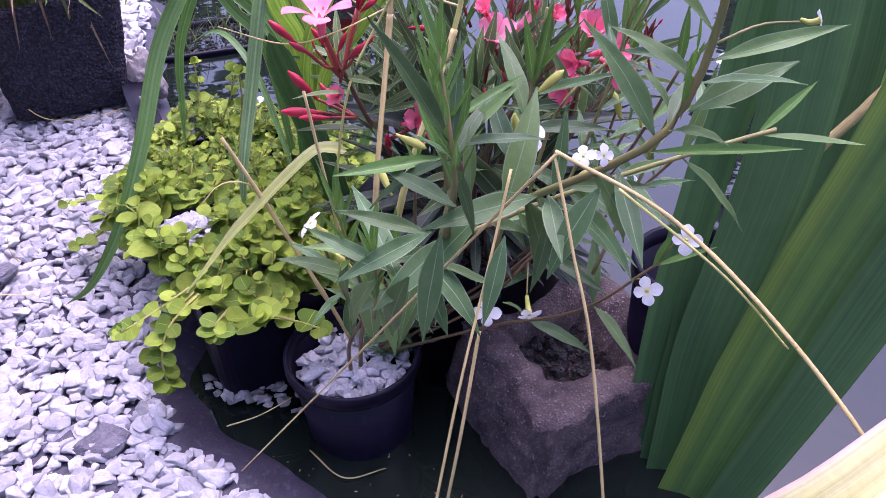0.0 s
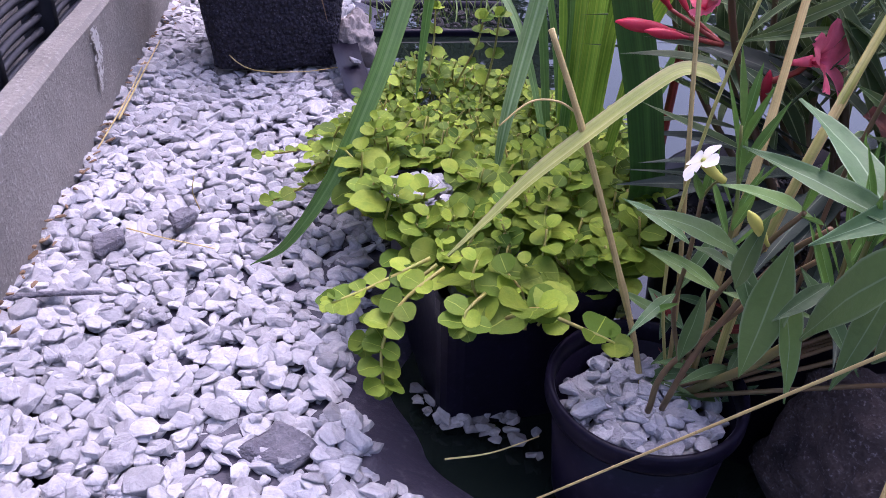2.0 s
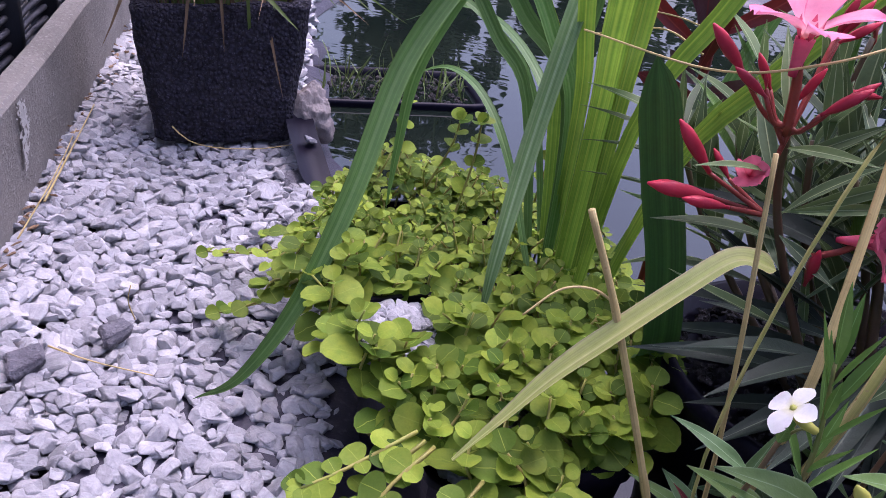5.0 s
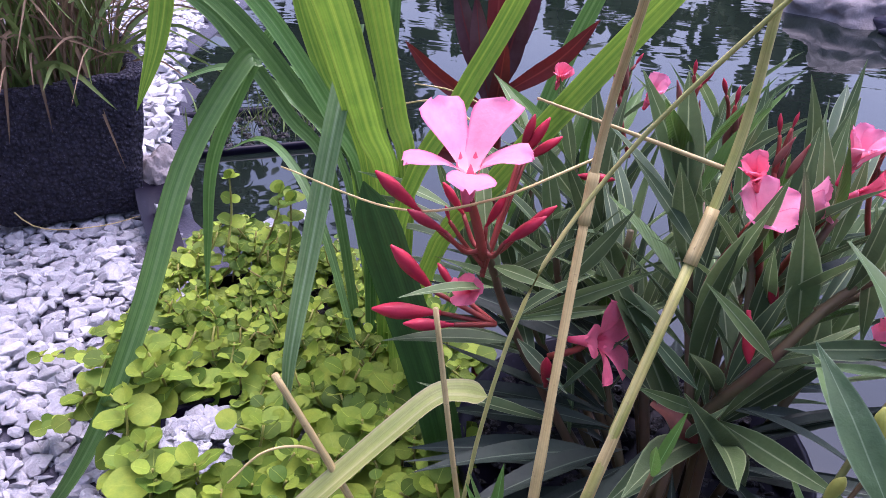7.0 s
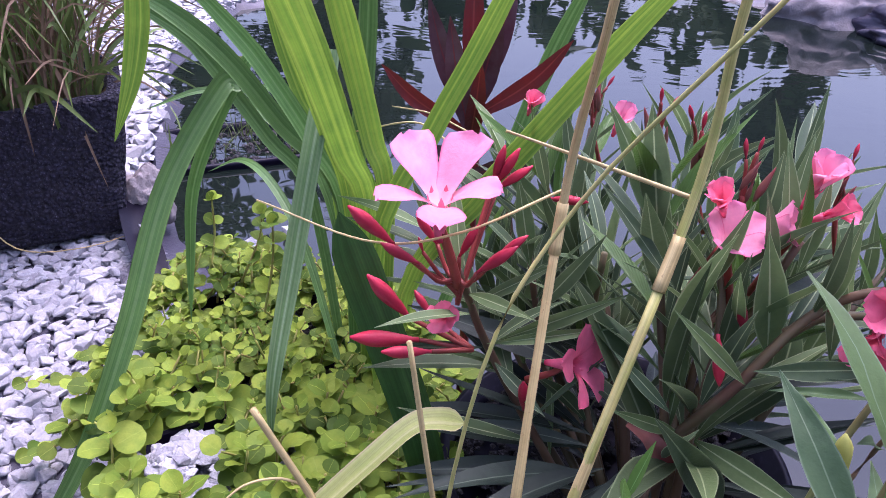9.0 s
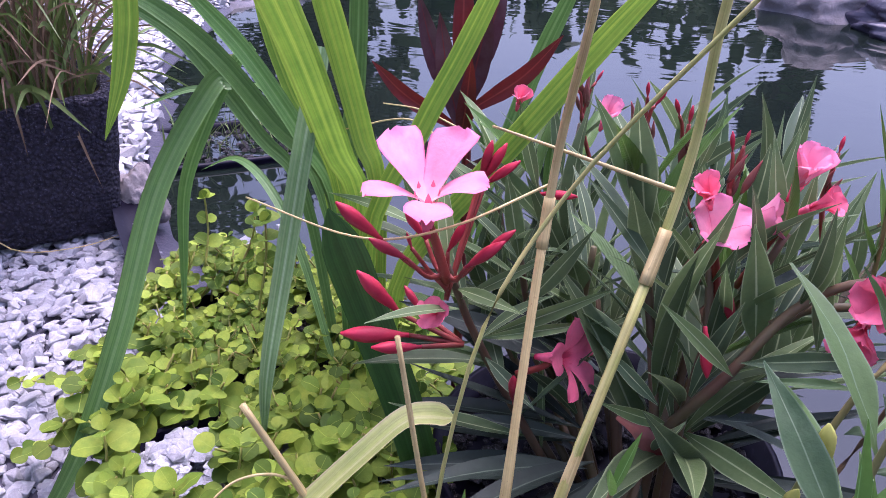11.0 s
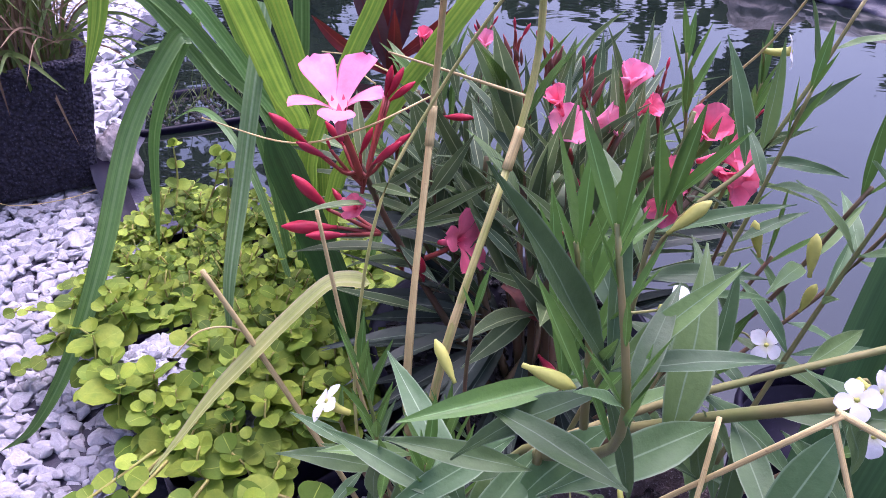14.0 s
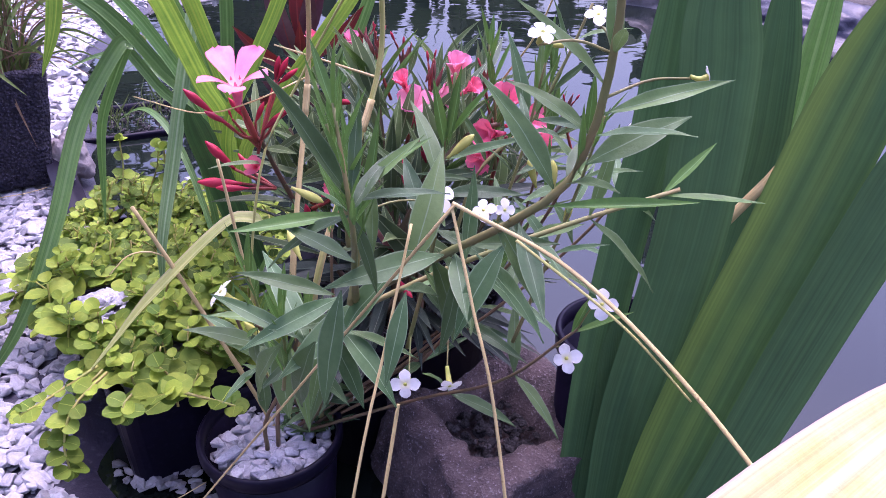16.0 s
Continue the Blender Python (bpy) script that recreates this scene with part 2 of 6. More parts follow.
def surface(name, a, b, rough=0.6, scale=40.0, fine=300.0, bump=0.3, depth=0.002, spec=0.4, third=None, islands=0.0, each=0.0, metal=0.0, rough_var=0.15, veins=None, grains=0.0):
    """A mineral, plastic or earthen surface: two colours mixed by coarse and fine noise, with relief."""
    ma = bpy.data.materials.new(name)
    ma.use_nodes = True
    nt = ma.node_tree
    bs = nt.nodes["Principled BSDF"]
    big, small = noise_of(nt, scale), noise_of(nt, fine, 6.0)
    col = ramp_mix(nt, contrast(nt, big, 0.3, 0.7), a, b)
    if third:
        col = ramp_mix(nt, contrast(nt, small, 0.56, 0.72), col, third)
    if grains:
        ge = nt.nodes.new("ShaderNodeNewGeometry")
        vo = nt.nodes.new("ShaderNodeTexVoronoi")
        vo.inputs["Scale"].default_value = grains
        nt.links.new(ge.outputs["Position"], vo.inputs["Vector"])
        lump = contrast(nt, vo.outputs["Distance"], 0.75, 0.1)
        big = calc(nt, "ADD", calc(nt, "MULTIPLY", lump, 2.2), big)
        gap = calc(nt, "MULTIPLY_ADD", lump, 0.75, 0.35)
    if veins:
        uv = nt.nodes.new("ShaderNodeUVMap")
        uv.uv_map = "uv"
        mp = nt.nodes.new("ShaderNodeMapping")
        mp.inputs["Scale"].default_value = (1.2, 6.5, 1.0)
        nt.links.new(uv.outputs["UV"], mp.inputs["Vector"])
        ge = nt.nodes.new("ShaderNodeNewGeometry")
        ob = nt.nodes.new("ShaderNodeObjectInfo")
        vn = nt.nodes.new("ShaderNodeTexNoise")
        vn.noise_dimensions = "4D"
        vn.inputs["Scale"].default_value, vn.inputs["Detail"].default_value, vn.inputs["Distortion"].default_value = 1.0, 6.0, 1.2
        nt.links.new(mp.outputs[0], vn.inputs["Vector"])
        nt.links.new(calc(nt, "MULTIPLY", calc(nt, "ADD", ge.outputs["Random Per Island"], ob.outputs["Random"]), 40.0), vn.inputs["W"])
        col = ramp_mix(nt, calc(nt, "MULTIPLY", contrast(nt, vn.outputs["Fac"], 0.50, 0.70), 0.36), col, veins)
        big = vn.outputs["Fac"]
    hv = nt.nodes.new("ShaderNodeHueSaturation")
    nt.links.new(col, hv.inputs["Color"])
    val = contrast(nt, small, 0.2, 0.8)
    v = calc(nt, "MULTIPLY_ADD", val, 0.3, 0.85)
    if grains:
        v = calc(nt, "MULTIPLY", v, gap)
    if islands or each:
        a = max(islands, each)
        v = calc(nt, "MULTIPLY", v, calc(nt, "MULTIPLY_ADD", piece_draw(nt), a, 1 - a * 0.6))
    nt.links.new(v, hv.inputs["Value"])
    nt.links.new(hv.outputs["Color"], bs.inputs["Base Color"])
    nt.links.new(calc(nt, "MULTIPLY_ADD", small, rough_var, rough - rough_var / 2, clamp=True), bs.inputs["Roughness"])
    bs.inputs["Specular IOR Level"].default_value, bs.inputs["Metallic"].default_value = spec, metal
    if bump:
        bp = nt.nodes.new("ShaderNodeBump")
        bp.inputs["Strength"].default_value, bp.inputs["Distance"].default_value = bump, depth
        nt.links.new(calc(nt, "MULTIPLY_ADD", big, 0.6, small), bp.inputs["Height"])
        nt.links.new(bp.outputs["Normal"], bs.inputs["Normal"])
    return ma


def foliage(name, a, b, rib=None, edge=None, rough=0.45, glow=0.3, stripes=0, stripe=None, rib_width=0.07, each=0.35, islands=0.0, tipc=None, tip_from=0.75, spec=0.35, basec=None, spots=None, scale=60.0, veins=0, bump=0.25, vary=None):
    """A leaf or petal: two greens, a midrib, lengthwise stripes, coloured tip, and light that shines through."""
    ma = bpy.data.materials.new(name)
    ma.use_nodes = True
    nt = ma.node_tree
    bs, out = nt.nodes["Principled BSDF"], nt.nodes["Material Output"]
    uv = nt.nodes.new("ShaderNodeUVMap")
    uv.uv_map = "uv"
    sp = nt.nodes.new("ShaderNodeSeparateXYZ")
    nt.links.new(uv.outputs["UV"], sp.inputs[0])
    u, v = sp.outputs["X"], sp.outputs["Y"]
    off = calc(nt, "ABSOLUTE", calc(nt, "SUBTRACT", u, 0.5))
    big, small = noise_of(nt, scale), noise_of(nt, scale * 7, 5.0)
    col = ramp_mix(nt, contrast(nt, big, 0.32, 0.68), a, b)
    if vary:
        pick = piece_draw(nt, 7.31)
        col = ramp_mix(nt, contrast(nt, pick, 0.25, 1.0), col, vary)
    if stripes:
        wv = calc(nt, "SINE", calc(nt, "MULTIPLY", u, stripes * 6.283))
        wv2 = calc(nt, "SINE", calc(nt, "MULTIPLY_ADD", u, stripes * 1.63 * 6.283, 1.0))
        st = calc(nt, "MULTIPLY_ADD", calc(nt, "ADD", wv, wv2), 0.25, 0.5)
        col = ramp_mix(nt, calc(nt, "MULTIPLY", contrast(nt, st, 0.35, 1.0), 0.7), col, stripe or b)
    else:
        st = small
    if veins:
        vv = calc(nt, "SINE", calc(nt, "MULTIPLY", calc(nt, "SUBTRACT", v, calc(nt, "MULTIPLY", off, 0.7)), veins * 6.283))
        st = vv
        if rib:
            col = ramp_mix(nt, calc(nt, "MULTIPLY", contrast(nt, vv, 0.75, 1.0), 0.10), col, rib)
    if rib:
        col = ramp_mix(nt, contrast(nt, off, rib_width, rib_width * 0.3), col, rib)
    if edge:
        col = ramp_mix(nt, contrast(nt, off, 0.44, 0.495), col, edge)
    if tipc:
        col = ramp_mix(nt, contrast(nt, calc(nt, "MULTIPLY_ADD", big, 0.3, v), tip_from, tip_from + 0.35), col, tipc)
    if basec:
        col = ramp_mix(nt, contrast(nt, v, 0.35, 0.0), col, basec)
    if spots:
        col = ramp_mix(nt, contrast(nt, small, 0.62, 0.72), col, spots)
    hv = nt.nodes.new("ShaderNodeHueSaturation")
    nt.links.new(col, hv.inputs["Color"])
    val = calc(nt, "MULTIPLY_ADD", small, 0.3, 0.85)
    if stripes:
        mp = nt.nodes.new("ShaderNodeMapping")
        mp.inputs["Scale"].default_value = (26.0, 1.6, 1.0)
        nt.links.new(uv.outputs["UV"], mp.inputs["Vector"])
        fib = nt.nodes.new("ShaderNodeTexNoise")
        fib.noise_dimensions = "4D"
        fib.inputs["Scale"].default_value, fib.inputs["Detail"].default_value = 1.0, 5.0
        nt.links.new(mp.outputs[0], fib.inputs["Vector"])
        nt.links.new(calc(nt, "MULTIPLY", piece_draw(nt, 9.1), 30.0), fib.inputs["W"])
        val = calc(nt, "MULTIPLY", val, calc(nt, "MULTIPLY_ADD", contrast(nt, fib.outputs["Fac"], 0.3, 0.7), 0.45, 0.78))
        st = calc(nt, "ADD", st, fib.outputs["Fac"])
    a = max(islands, each)
    val = calc(nt, "MULTIPLY", val, calc(nt, "MULTIPLY_ADD", piece_draw(nt), a, 1 - a * 0.55))
    nt.links.new(val, hv.inputs["Value"])
    nt.links.new(hv.outputs["Color"], bs.inputs["Base Color"])
    nt.links.new(calc(nt, "MULTIPLY_ADD", small, 0.2, rough - 0.1), bs.inputs["Roughness"])
    bs.inputs["Specular IOR Level"].default_value = spec
    bp = nt.nodes.new("ShaderNodeBump")
    bp.inputs["Strength"].default_value, bp.inputs["Distance"].default_value = bump, 0.0006
    nt.links.new(calc(nt, "ADD", st, small), bp.inputs["Height"])
    nt.links.new(bp.outputs["Normal"], bs.inputs["Normal"])
    tr = nt.nodes.new("ShaderNodeBsdfTranslucent")
    nt.links.new(hv.outputs["Color"], tr.inputs["Color"])
    mx = nt.nodes.new("ShaderNodeMixShader")
    mx.inputs[0].default_value = glow
    nt.links.new(bs.outputs[0], mx.inputs[1])
    nt.links.new(tr.outputs[0], mx.inputs[2])
    nt.links.new(mx.outputs[0], out.inputs["Surface"])
    return ma


M_CHIP = surface("white_marble_chips", (0.45, 0.445, 0.445), (0.31, 0.31, 0.325), 0.7, 110, 520, 0.9, 0.0014, 0.35, islands=0.5, each=0.35, veins=(0.17, 0.17, 0.19))
M_CHIP_DARK = surface("grey_marble_chips", (0.50, 0.49, 0.48), (0.36, 0.36, 0.37), 0.65, 90, 500, 0.8, 0.0012, 0.35, islands=0.6, each=0.4, veins=(0.17, 0.17, 0.18))
M_CHIP_WET = surface("damp_brownish_chips", (0.36, 0.335, 0.31), (0.24, 0.225, 0.21), 0.5, 90, 500, 0.8, 0.0012, 0.4, islands=0.7, each=0.6, veins=(0.10, 0.095, 0.09))
M_SLATE = surface("dark_slate", (0.10, 0.095, 0.115), (0.19, 0.185, 0.205), 0.65, 60, 300, 1.0, 0.004, 0.4, (0.22, 0.22, 0.235))
M_LITTER = surface("brown_leaf_crumbs", (0.16, 0.10, 0.06), (0.28, 0.19, 0.11), 0.85, 60, 300, 0.6, 0.002, 0.2, islands=0.7)
M_LIME = surface("pale_lime_run", (0.50, 0.49, 0.46), (0.36, 0.35, 0.33), 0.9, 120, 400, 0.6, 0.001, 0.2)
M_EARTH = surface("dark_earth", (0.05, 0.045, 0.04), (0.09, 0.08, 0.07), 0.95, 20, 200, 0.8, 0.004, 0.2)
M_LINER = surface("black_pond_liner", (0.018, 0.016, 0.027), (0.044, 0.040, 0.060), 0.38, 12, 160, 0.5, 0.002, 0.45, (0.075, 0.075, 0.085))
M_CONCRETE = surface("cast_concrete", (0.17, 0.160, 0.142), (0.25, 0.235, 0.210), 0.88, 11, 260, 0.7, 0.003, 0.2, (0.31, 0.30, 0.275))
M_LAVA = surface("black_lava_concrete", (0.020, 0.017, 0.034), (0.046, 0.041, 0.070), 0.72, 90, 600, 1.0, 0.0045, 0.35, (0.18, 0.17, 0.22), grains=240.0)
M_TUFF = surface("brown_lava_block", (0.045, 0.033, 0.036), (0.165, 0.118, 0.105), 0.8, 40, 460, 1.0, 0.0042, 0.35, (0.30, 0.26, 0.27))
M_POT = surface("black_plastic_pot", (0.0045, 0.0035, 0.009), (0.007, 0.0055, 0.014), 0.36, 30, 200, 0.12, 0.0006, 0.12, (0.012, 0.010, 0.020))
M_GRIT = surface("black_planting_grit", (0.02, 0.018, 0.018), (0.05, 0.045, 0.045), 0.9, 120, 500, 1.0, 0.004, 0.3, (0.12, 0.11, 0.11), islands=0.8)
M_FENCE = surface("dark_grey_fence_weave", (0.035, 0.035, 0.042), (0.06, 0.06, 0.068), 0.6, 20, 300, 0.2, 0.001, 0.4)
M_ROCK = surface("pale_field_stone", (0.19, 0.165, 0.155), (0.31, 0.275, 0.26), 0.85, 18, 200, 0.7, 0.004, 0.3)

M_JENNY = foliage("golden_creeping_jenny_leaf", (0.320, 0.395, 0.038), (0.210, 0.310, 0.030), rib=(0.30, 0.385, 0.045), rough=0.55, glow=0.32, each=0.55, islands=0.55, rib_width=0.022, scale=120, vary=(0.080, 0.150, 0.014), spec=0.18)
M_JENNY_STEM = foliage("creeping_jenny_stem", (0.30, 0.34, 0.06), (0.34, 0.26, 0.07), glow=0.1, each=0.3, islands=0.3)
M_STRAP = foliage("green_strap_leaf", (0.100, 0.215, 0.040), (0.078, 0.172, 0.034), stripes=2.6, stripe=(0.18, 0.31, 0.085), rough=0.42, glow=0.28, each=0.45)
M_STRAP_PALE = foliage("pale_ribbed_strap_leaf", (0.150, 0.26, 0.085), (0.115, 0.205, 0.065), stripes=2.6, stripe=(0.30, 0.41, 0.20), rough=0.42, glow=0.28, each=0.3)
M_STRAP_LIGHT = foliage("yellow_green_strap_leaf", (0.165, 0.30, 0.028), (0.115, 0.235, 0.024), stripes=3.2, stripe=(0.31, 0.43, 0.05), rough=0.42, glow=0.38, each=0.3)
M_STRAP_DARK = foliage("deep_green_strap_leaf", (0.035, 0.10, 0.02), (0.03, 0.08, 0.018), stripes=2.2, stripe=(0.06, 0.15, 0.03), rough=0.45, glow=0.2, each=0.3)
M_STRAP_YELLOW = foliage("yellowed_strap_leaf", (0.40, 0.43, 0.12), (0.32, 0.38, 0.09), stripes=2.0, stripe=(0.50, 0.50, 0.20), edge=(0.50, 0.42, 0.22), rough=0.5, glow=0.3, each=0.2)
M_PALE = foliage("pale_yellow_dying_leaf", (0.40, 0.385, 0.125), (0.44, 0.425, 0.19), stripes=2.5, stripe=(0.50, 0.47, 0.27), edge=(0.46, 0.32, 0.25), rough=0.6, glow=0.2, each=0.1, spec=0.2)
M_BROAD = foliage("broad_dark_green_leaf", (0.058, 0.128, 0.042), (0.046, 0.105, 0.036), stripes=1.3, stripe=(0.074, 0.150, 0.044), rough=0.5, glow=0.16, each=0.35, scale=9)
M_BROAD_STRIPE = foliage("broad_green_leaf_with_yellow_bands", (0.050, 0.115, 0.036), (0.075, 0.16, 0.032), stripes=1.1, stripe=(0.20, 0.30, 0.040), rough=0.5, glow=0.2, each=0.15, scale=9)
M_OLEANDER = foliage("oleander_leaf", (0.095, 0.150, 0.052), (0.138, 0.198, 0.068), rib=(0.33, 0.40, 0.20), edge=(0.31, 0.38, 0.19), rough=0.5, glow=0.32, each=0.6, spec=0.25, rib_width=0.045, islands=0.6, vary=(0.070, 0.108, 0.055))
M_OLEANDER_OLD_SHADED = foliage("old_shaded_oleander_leaf", (0.022, 0.034, 0.024), (0.034, 0.048, 0.032), rib=(0.10, 0.13, 0.085), rough=0.5, glow=0.05, each=0.6, spec=0.22, rib_width=0.04)
M_OLEANDER_YOUNG = foliage("young_oleander_leaf", (0.11, 0.21, 0.035), (0.09, 0.18, 0.03), rib=(0.20, 0.30, 0.10), rough=0.42, glow=0.3, each=0.4, rib_width=0.05, veins=14)
M_OL_STEM = foliage("red_brown_oleander_stem", (0.12, 0.062, 0.036), (0.105, 0.095, 0.040), rough=0.5, glow=0.0, each=0.4, scale=25)
M_OL_RED = foliage("red_flower_stalk", (0.30, 0.045, 0.035), (0.22, 0.050, 0.030), rough=0.45, glow=0.05, each=0.4)
M_TIP = foliage("red_brown_unopened_tip", (0.25, 0.085, 0.065), (0.17, 0.075, 0.050), rough=0.5, glow=0.1, each=0.5, tipc=(0.30, 0.03, 0.04), tip_from=0.85)
M_BUD = foliage("crimson_bud", (0.46, 0.030, 0.055), (0.36, 0.020, 0.040), rough=0.4, glow=0.12, each=0.4, tipc=(0.55, 0.03, 0.06), tip_from=0.7)
M_PETAL = foliage("pink_petal", (0.86, 0.36, 0.46), (0.85, 0.28, 0.39), edge=(0.78, 0.16, 0.28), rough=0.55, glow=0.32, each=0.12, tipc=(0.84, 0.22, 0.40), tip_from=0.95, basec=(0.92, 0.66, 0.62), spec=0.2, scale=60)
M_PETAL_DEEP = foliage("deep_pink_petal", (0.87, 0.22, 0.31), (0.82, 0.15, 0.24), rough=0.55, glow=0.3, each=0.3, basec=(0.60, 0.03, 0.10), spec=0.2, scale=60)
M_HYSSOP = foliage("blue_green_lance_leaf", (0.058, 0.118, 0.040), (0.090, 0.155, 0.060), rib=(0.19, 0.28, 0.14), edge=(0.20, 0.28, 0.15), rough=0.5, glow=0.3, each=0.7, rib_width=0.03, vary=(0.125, 0.205, 0.055), spec=0.3)
M_HYSSOP_YOUNG = foliage("fresh_green_lance_leaf", (0.110, 0.215, 0.036), (0.085, 0.175, 0.032), rib=(0.17, 0.32, 0.09), rough=0.45, glow=0.3, each=0.4, rib_width=0.05)
M_HYSSOP_BASE = foliage("red_brown_lower_stem", (0.20, 0.11, 0.06), (0.15, 0.12, 0.05), rough=0.5, glow=0.05, each=0.4, scale=25)
M_HYSSOP_STEM = foliage("tan_green_stem", (0.26, 0.20, 0.075), (0.17, 0.20, 0.055), rough=0.5, glow=0.05, each=0.3, scale=25)
M_WHITE = foliage("white_petal", (0.84, 0.82, 0.77), (0.80, 0.79, 0.75), rough=0.55, glow=0.3, each=0.08, spec=0.2, basec=(0.78, 0.76, 0.45))
M_THROAT = foliage("yellow_flower_tube", (0.56, 0.54, 0.12), (0.48, 0.50, 0.10), rough=0.5, glow=0.25, each=0.2)
M_STRAW = foliage("dry_straw", (0.56, 0.435, 0.17), (0.43, 0.32, 0.115), rough=0.6, glow=0.05, each=0.3, spots=(0.30, 0.20, 0.08), scale=60, stripes=2.0, stripe=(0.62, 0.50, 0.22))
M_STRAW_GREEN = foliage("half_green_straw", (0.48, 0.42, 0.13), (0.32, 0.34, 0.075), rough=0.55, glow=0.08, each=0.2, spots=(0.34, 0.27, 0.11), scale=60, stripes=2.0, stripe=(0.52, 0.48, 0.18))
M_MAROON = foliage("maroon_leaf", (0.070, 0.022, 0.026), (0.10, 0.055, 0.060), rib=(0.14, 0.03, 0.03), rough=0.4, glow=0.12, each=0.5, rib_width=0.05)
M_MAROON_RED = foliage("red_maroon_leaf", (0.16, 0.018, 0.014), (0.10, 0.02, 0.018), rib=(0.22, 0.04, 0.03), rough=0.4, glow=0.25, each=0.3, rib_width=0.06)
M_GRASS = foliage("planter_grass_blade", (0.10, 0.16, 0.03), (0.14, 0.19, 0.05), rough=0.5, glow=0.25, each=0.6, islands=0.6)
M_GRASS_DRY = foliage("brown_dry_grass", (0.16, 0.10, 0.06), (0.24, 0.17, 0.09), rough=0.7, glow=0.1, each=0.6, islands=0.6)
M_TREE = foliage("tree_leaf", (0.035, 0.065, 0.02), (0.05, 0.085, 0.028), rough=0.6, glow=0.2, each=0.3, islands=0.8, scale=2, spec=0.1)
M_BARK = surface("tree_bark", (0.07, 0.055, 0.045), (0.11, 0.09, 0.075), 0.9, 6, 60, 0.8, 0.02, 0.2)


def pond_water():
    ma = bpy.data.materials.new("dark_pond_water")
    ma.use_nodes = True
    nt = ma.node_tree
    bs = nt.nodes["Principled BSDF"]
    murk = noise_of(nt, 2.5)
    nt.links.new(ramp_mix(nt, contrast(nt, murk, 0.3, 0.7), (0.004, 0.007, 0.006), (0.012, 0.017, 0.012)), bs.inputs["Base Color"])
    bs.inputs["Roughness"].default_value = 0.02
    # above water's real 1.33, raised to brighten the mirrored sky
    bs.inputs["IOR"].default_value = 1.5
    tc = nt.nodes.new("ShaderNodeTexCoord")
    mp = nt.nodes.new("ShaderNodeMapping")
    mp.inputs["Scale"].default_value = (1.0, 1.8, 1.0)
    nt.links.new(tc.outputs["Object"], mp.inputs["Vector"])
    wave = nt.nodes.new("ShaderNodeTexNoise")
    wave.inputs["Scale"].default_value, wave.inputs["Detail"].default_value, wave.inputs["Distortion"].default_value = 4.5, 2.5, 1.2
    nt.links.new(mp.outputs[0], wave.inputs["Vector"])
    bp = nt.nodes.new("ShaderNodeBump")
    bp.inputs["Strength"].default_value, bp.inputs["Distance"].default_value = 0.22, 0.003
    nt.links.new(wave.outputs["Fac"], bp.inputs["Height"])
    nt.links.new(bp.outputs["Normal"], bs.inputs["Normal"])
    return ma


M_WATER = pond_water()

# ---- the setting: pond, gravel bank, wall, fence ----
WATER_Z = -0.022
POND = [(-0.03, 0.27), (-0.150, 0.380), (-0.212, 0.424), (-0.258, 0.490), (-0.268, 0.60), (-0.290, 0.75), (-0.330, 0.90),
        (-0.425, 1.01), (-0.475, 1.15), (-0.52, 1.34), (-0.62, 1.65), (-0.60, 2.10), (-0.20, 2.50), (0.55, 2.45), (1.05, 1.95),
        (1.40, 1.20), (1.50, 0.40), (1.10, -0.15), (0.55, -0.22), (0.20, -0.02), (0.07, 0.13)]


def inside_pond(x, y):
    """How far inside the pond's rim a place lies (minus: outside), for arrays."""
    x, y = np.asarray(x, dtype=float), np.asarray(y, dtype=float)
    d, odd = np.full(x.shape, 1e9), np.zeros(x.shape, dtype=bool)
    for (ax, ay), (bx, by) in zip(POND, POND[1:] + POND[:1]):
        ux, uy = bx - ax, by - ay
        k = np.clip(((x - ax) * ux + (y - ay) * uy) / (ux * ux + uy * uy), 0, 1)
        d = np.minimum(d, np.hypot(x - ax - k * ux, y - ay - k * uy))
        cross = (ay > y) != (by > y)
        with np.errstate(divide="ignore", invalid="ignore"):
            xi = ax + (y - ay) * ux / (uy if uy else 1e-9)
        odd ^= cross & (x < xi)
    return np.where(odd, d, -d)


def bed_height(x, y, top, slope):
    s = inside_pond(x, y)
    return np.where(s < 0, top, np.maximum(top - slope * np.maximum(s, 0) - 2.0 * np.maximum(s - 0.05, 0), -0.42 + top))


def sheet(xs, ys, top, slope, rumple=0.0, rim=None):
    gx, gy = np.meshgrid(xs, ys)
    gz = bed_height(gx, gy, top, slope)
    if rumple:
        gz = gz + rumple * np.array([[noise.noise((float(a) * 16, float(b) * 16, 0.3)) for a, b in zip(ra, rb)] for ra, rb in zip(gx, gy)])
    n, m = gx.shape
    verts = np.stack([gx.ravel(), gy.ravel(), gz.ravel()], 1)
    faces = [(i * m + j, i * m + j + 1, (i + 1) * m + j + 1, (i + 1) * m + j) for i in range(n - 1) for j in range(m - 1)]
    if rim is not None:
        keep = inside_pond(verts[:, 0], verts[:, 1]) > -rim
        faces = [q for q in faces if keep[list(q)].any()]
    return mesh_of(verts, faces)


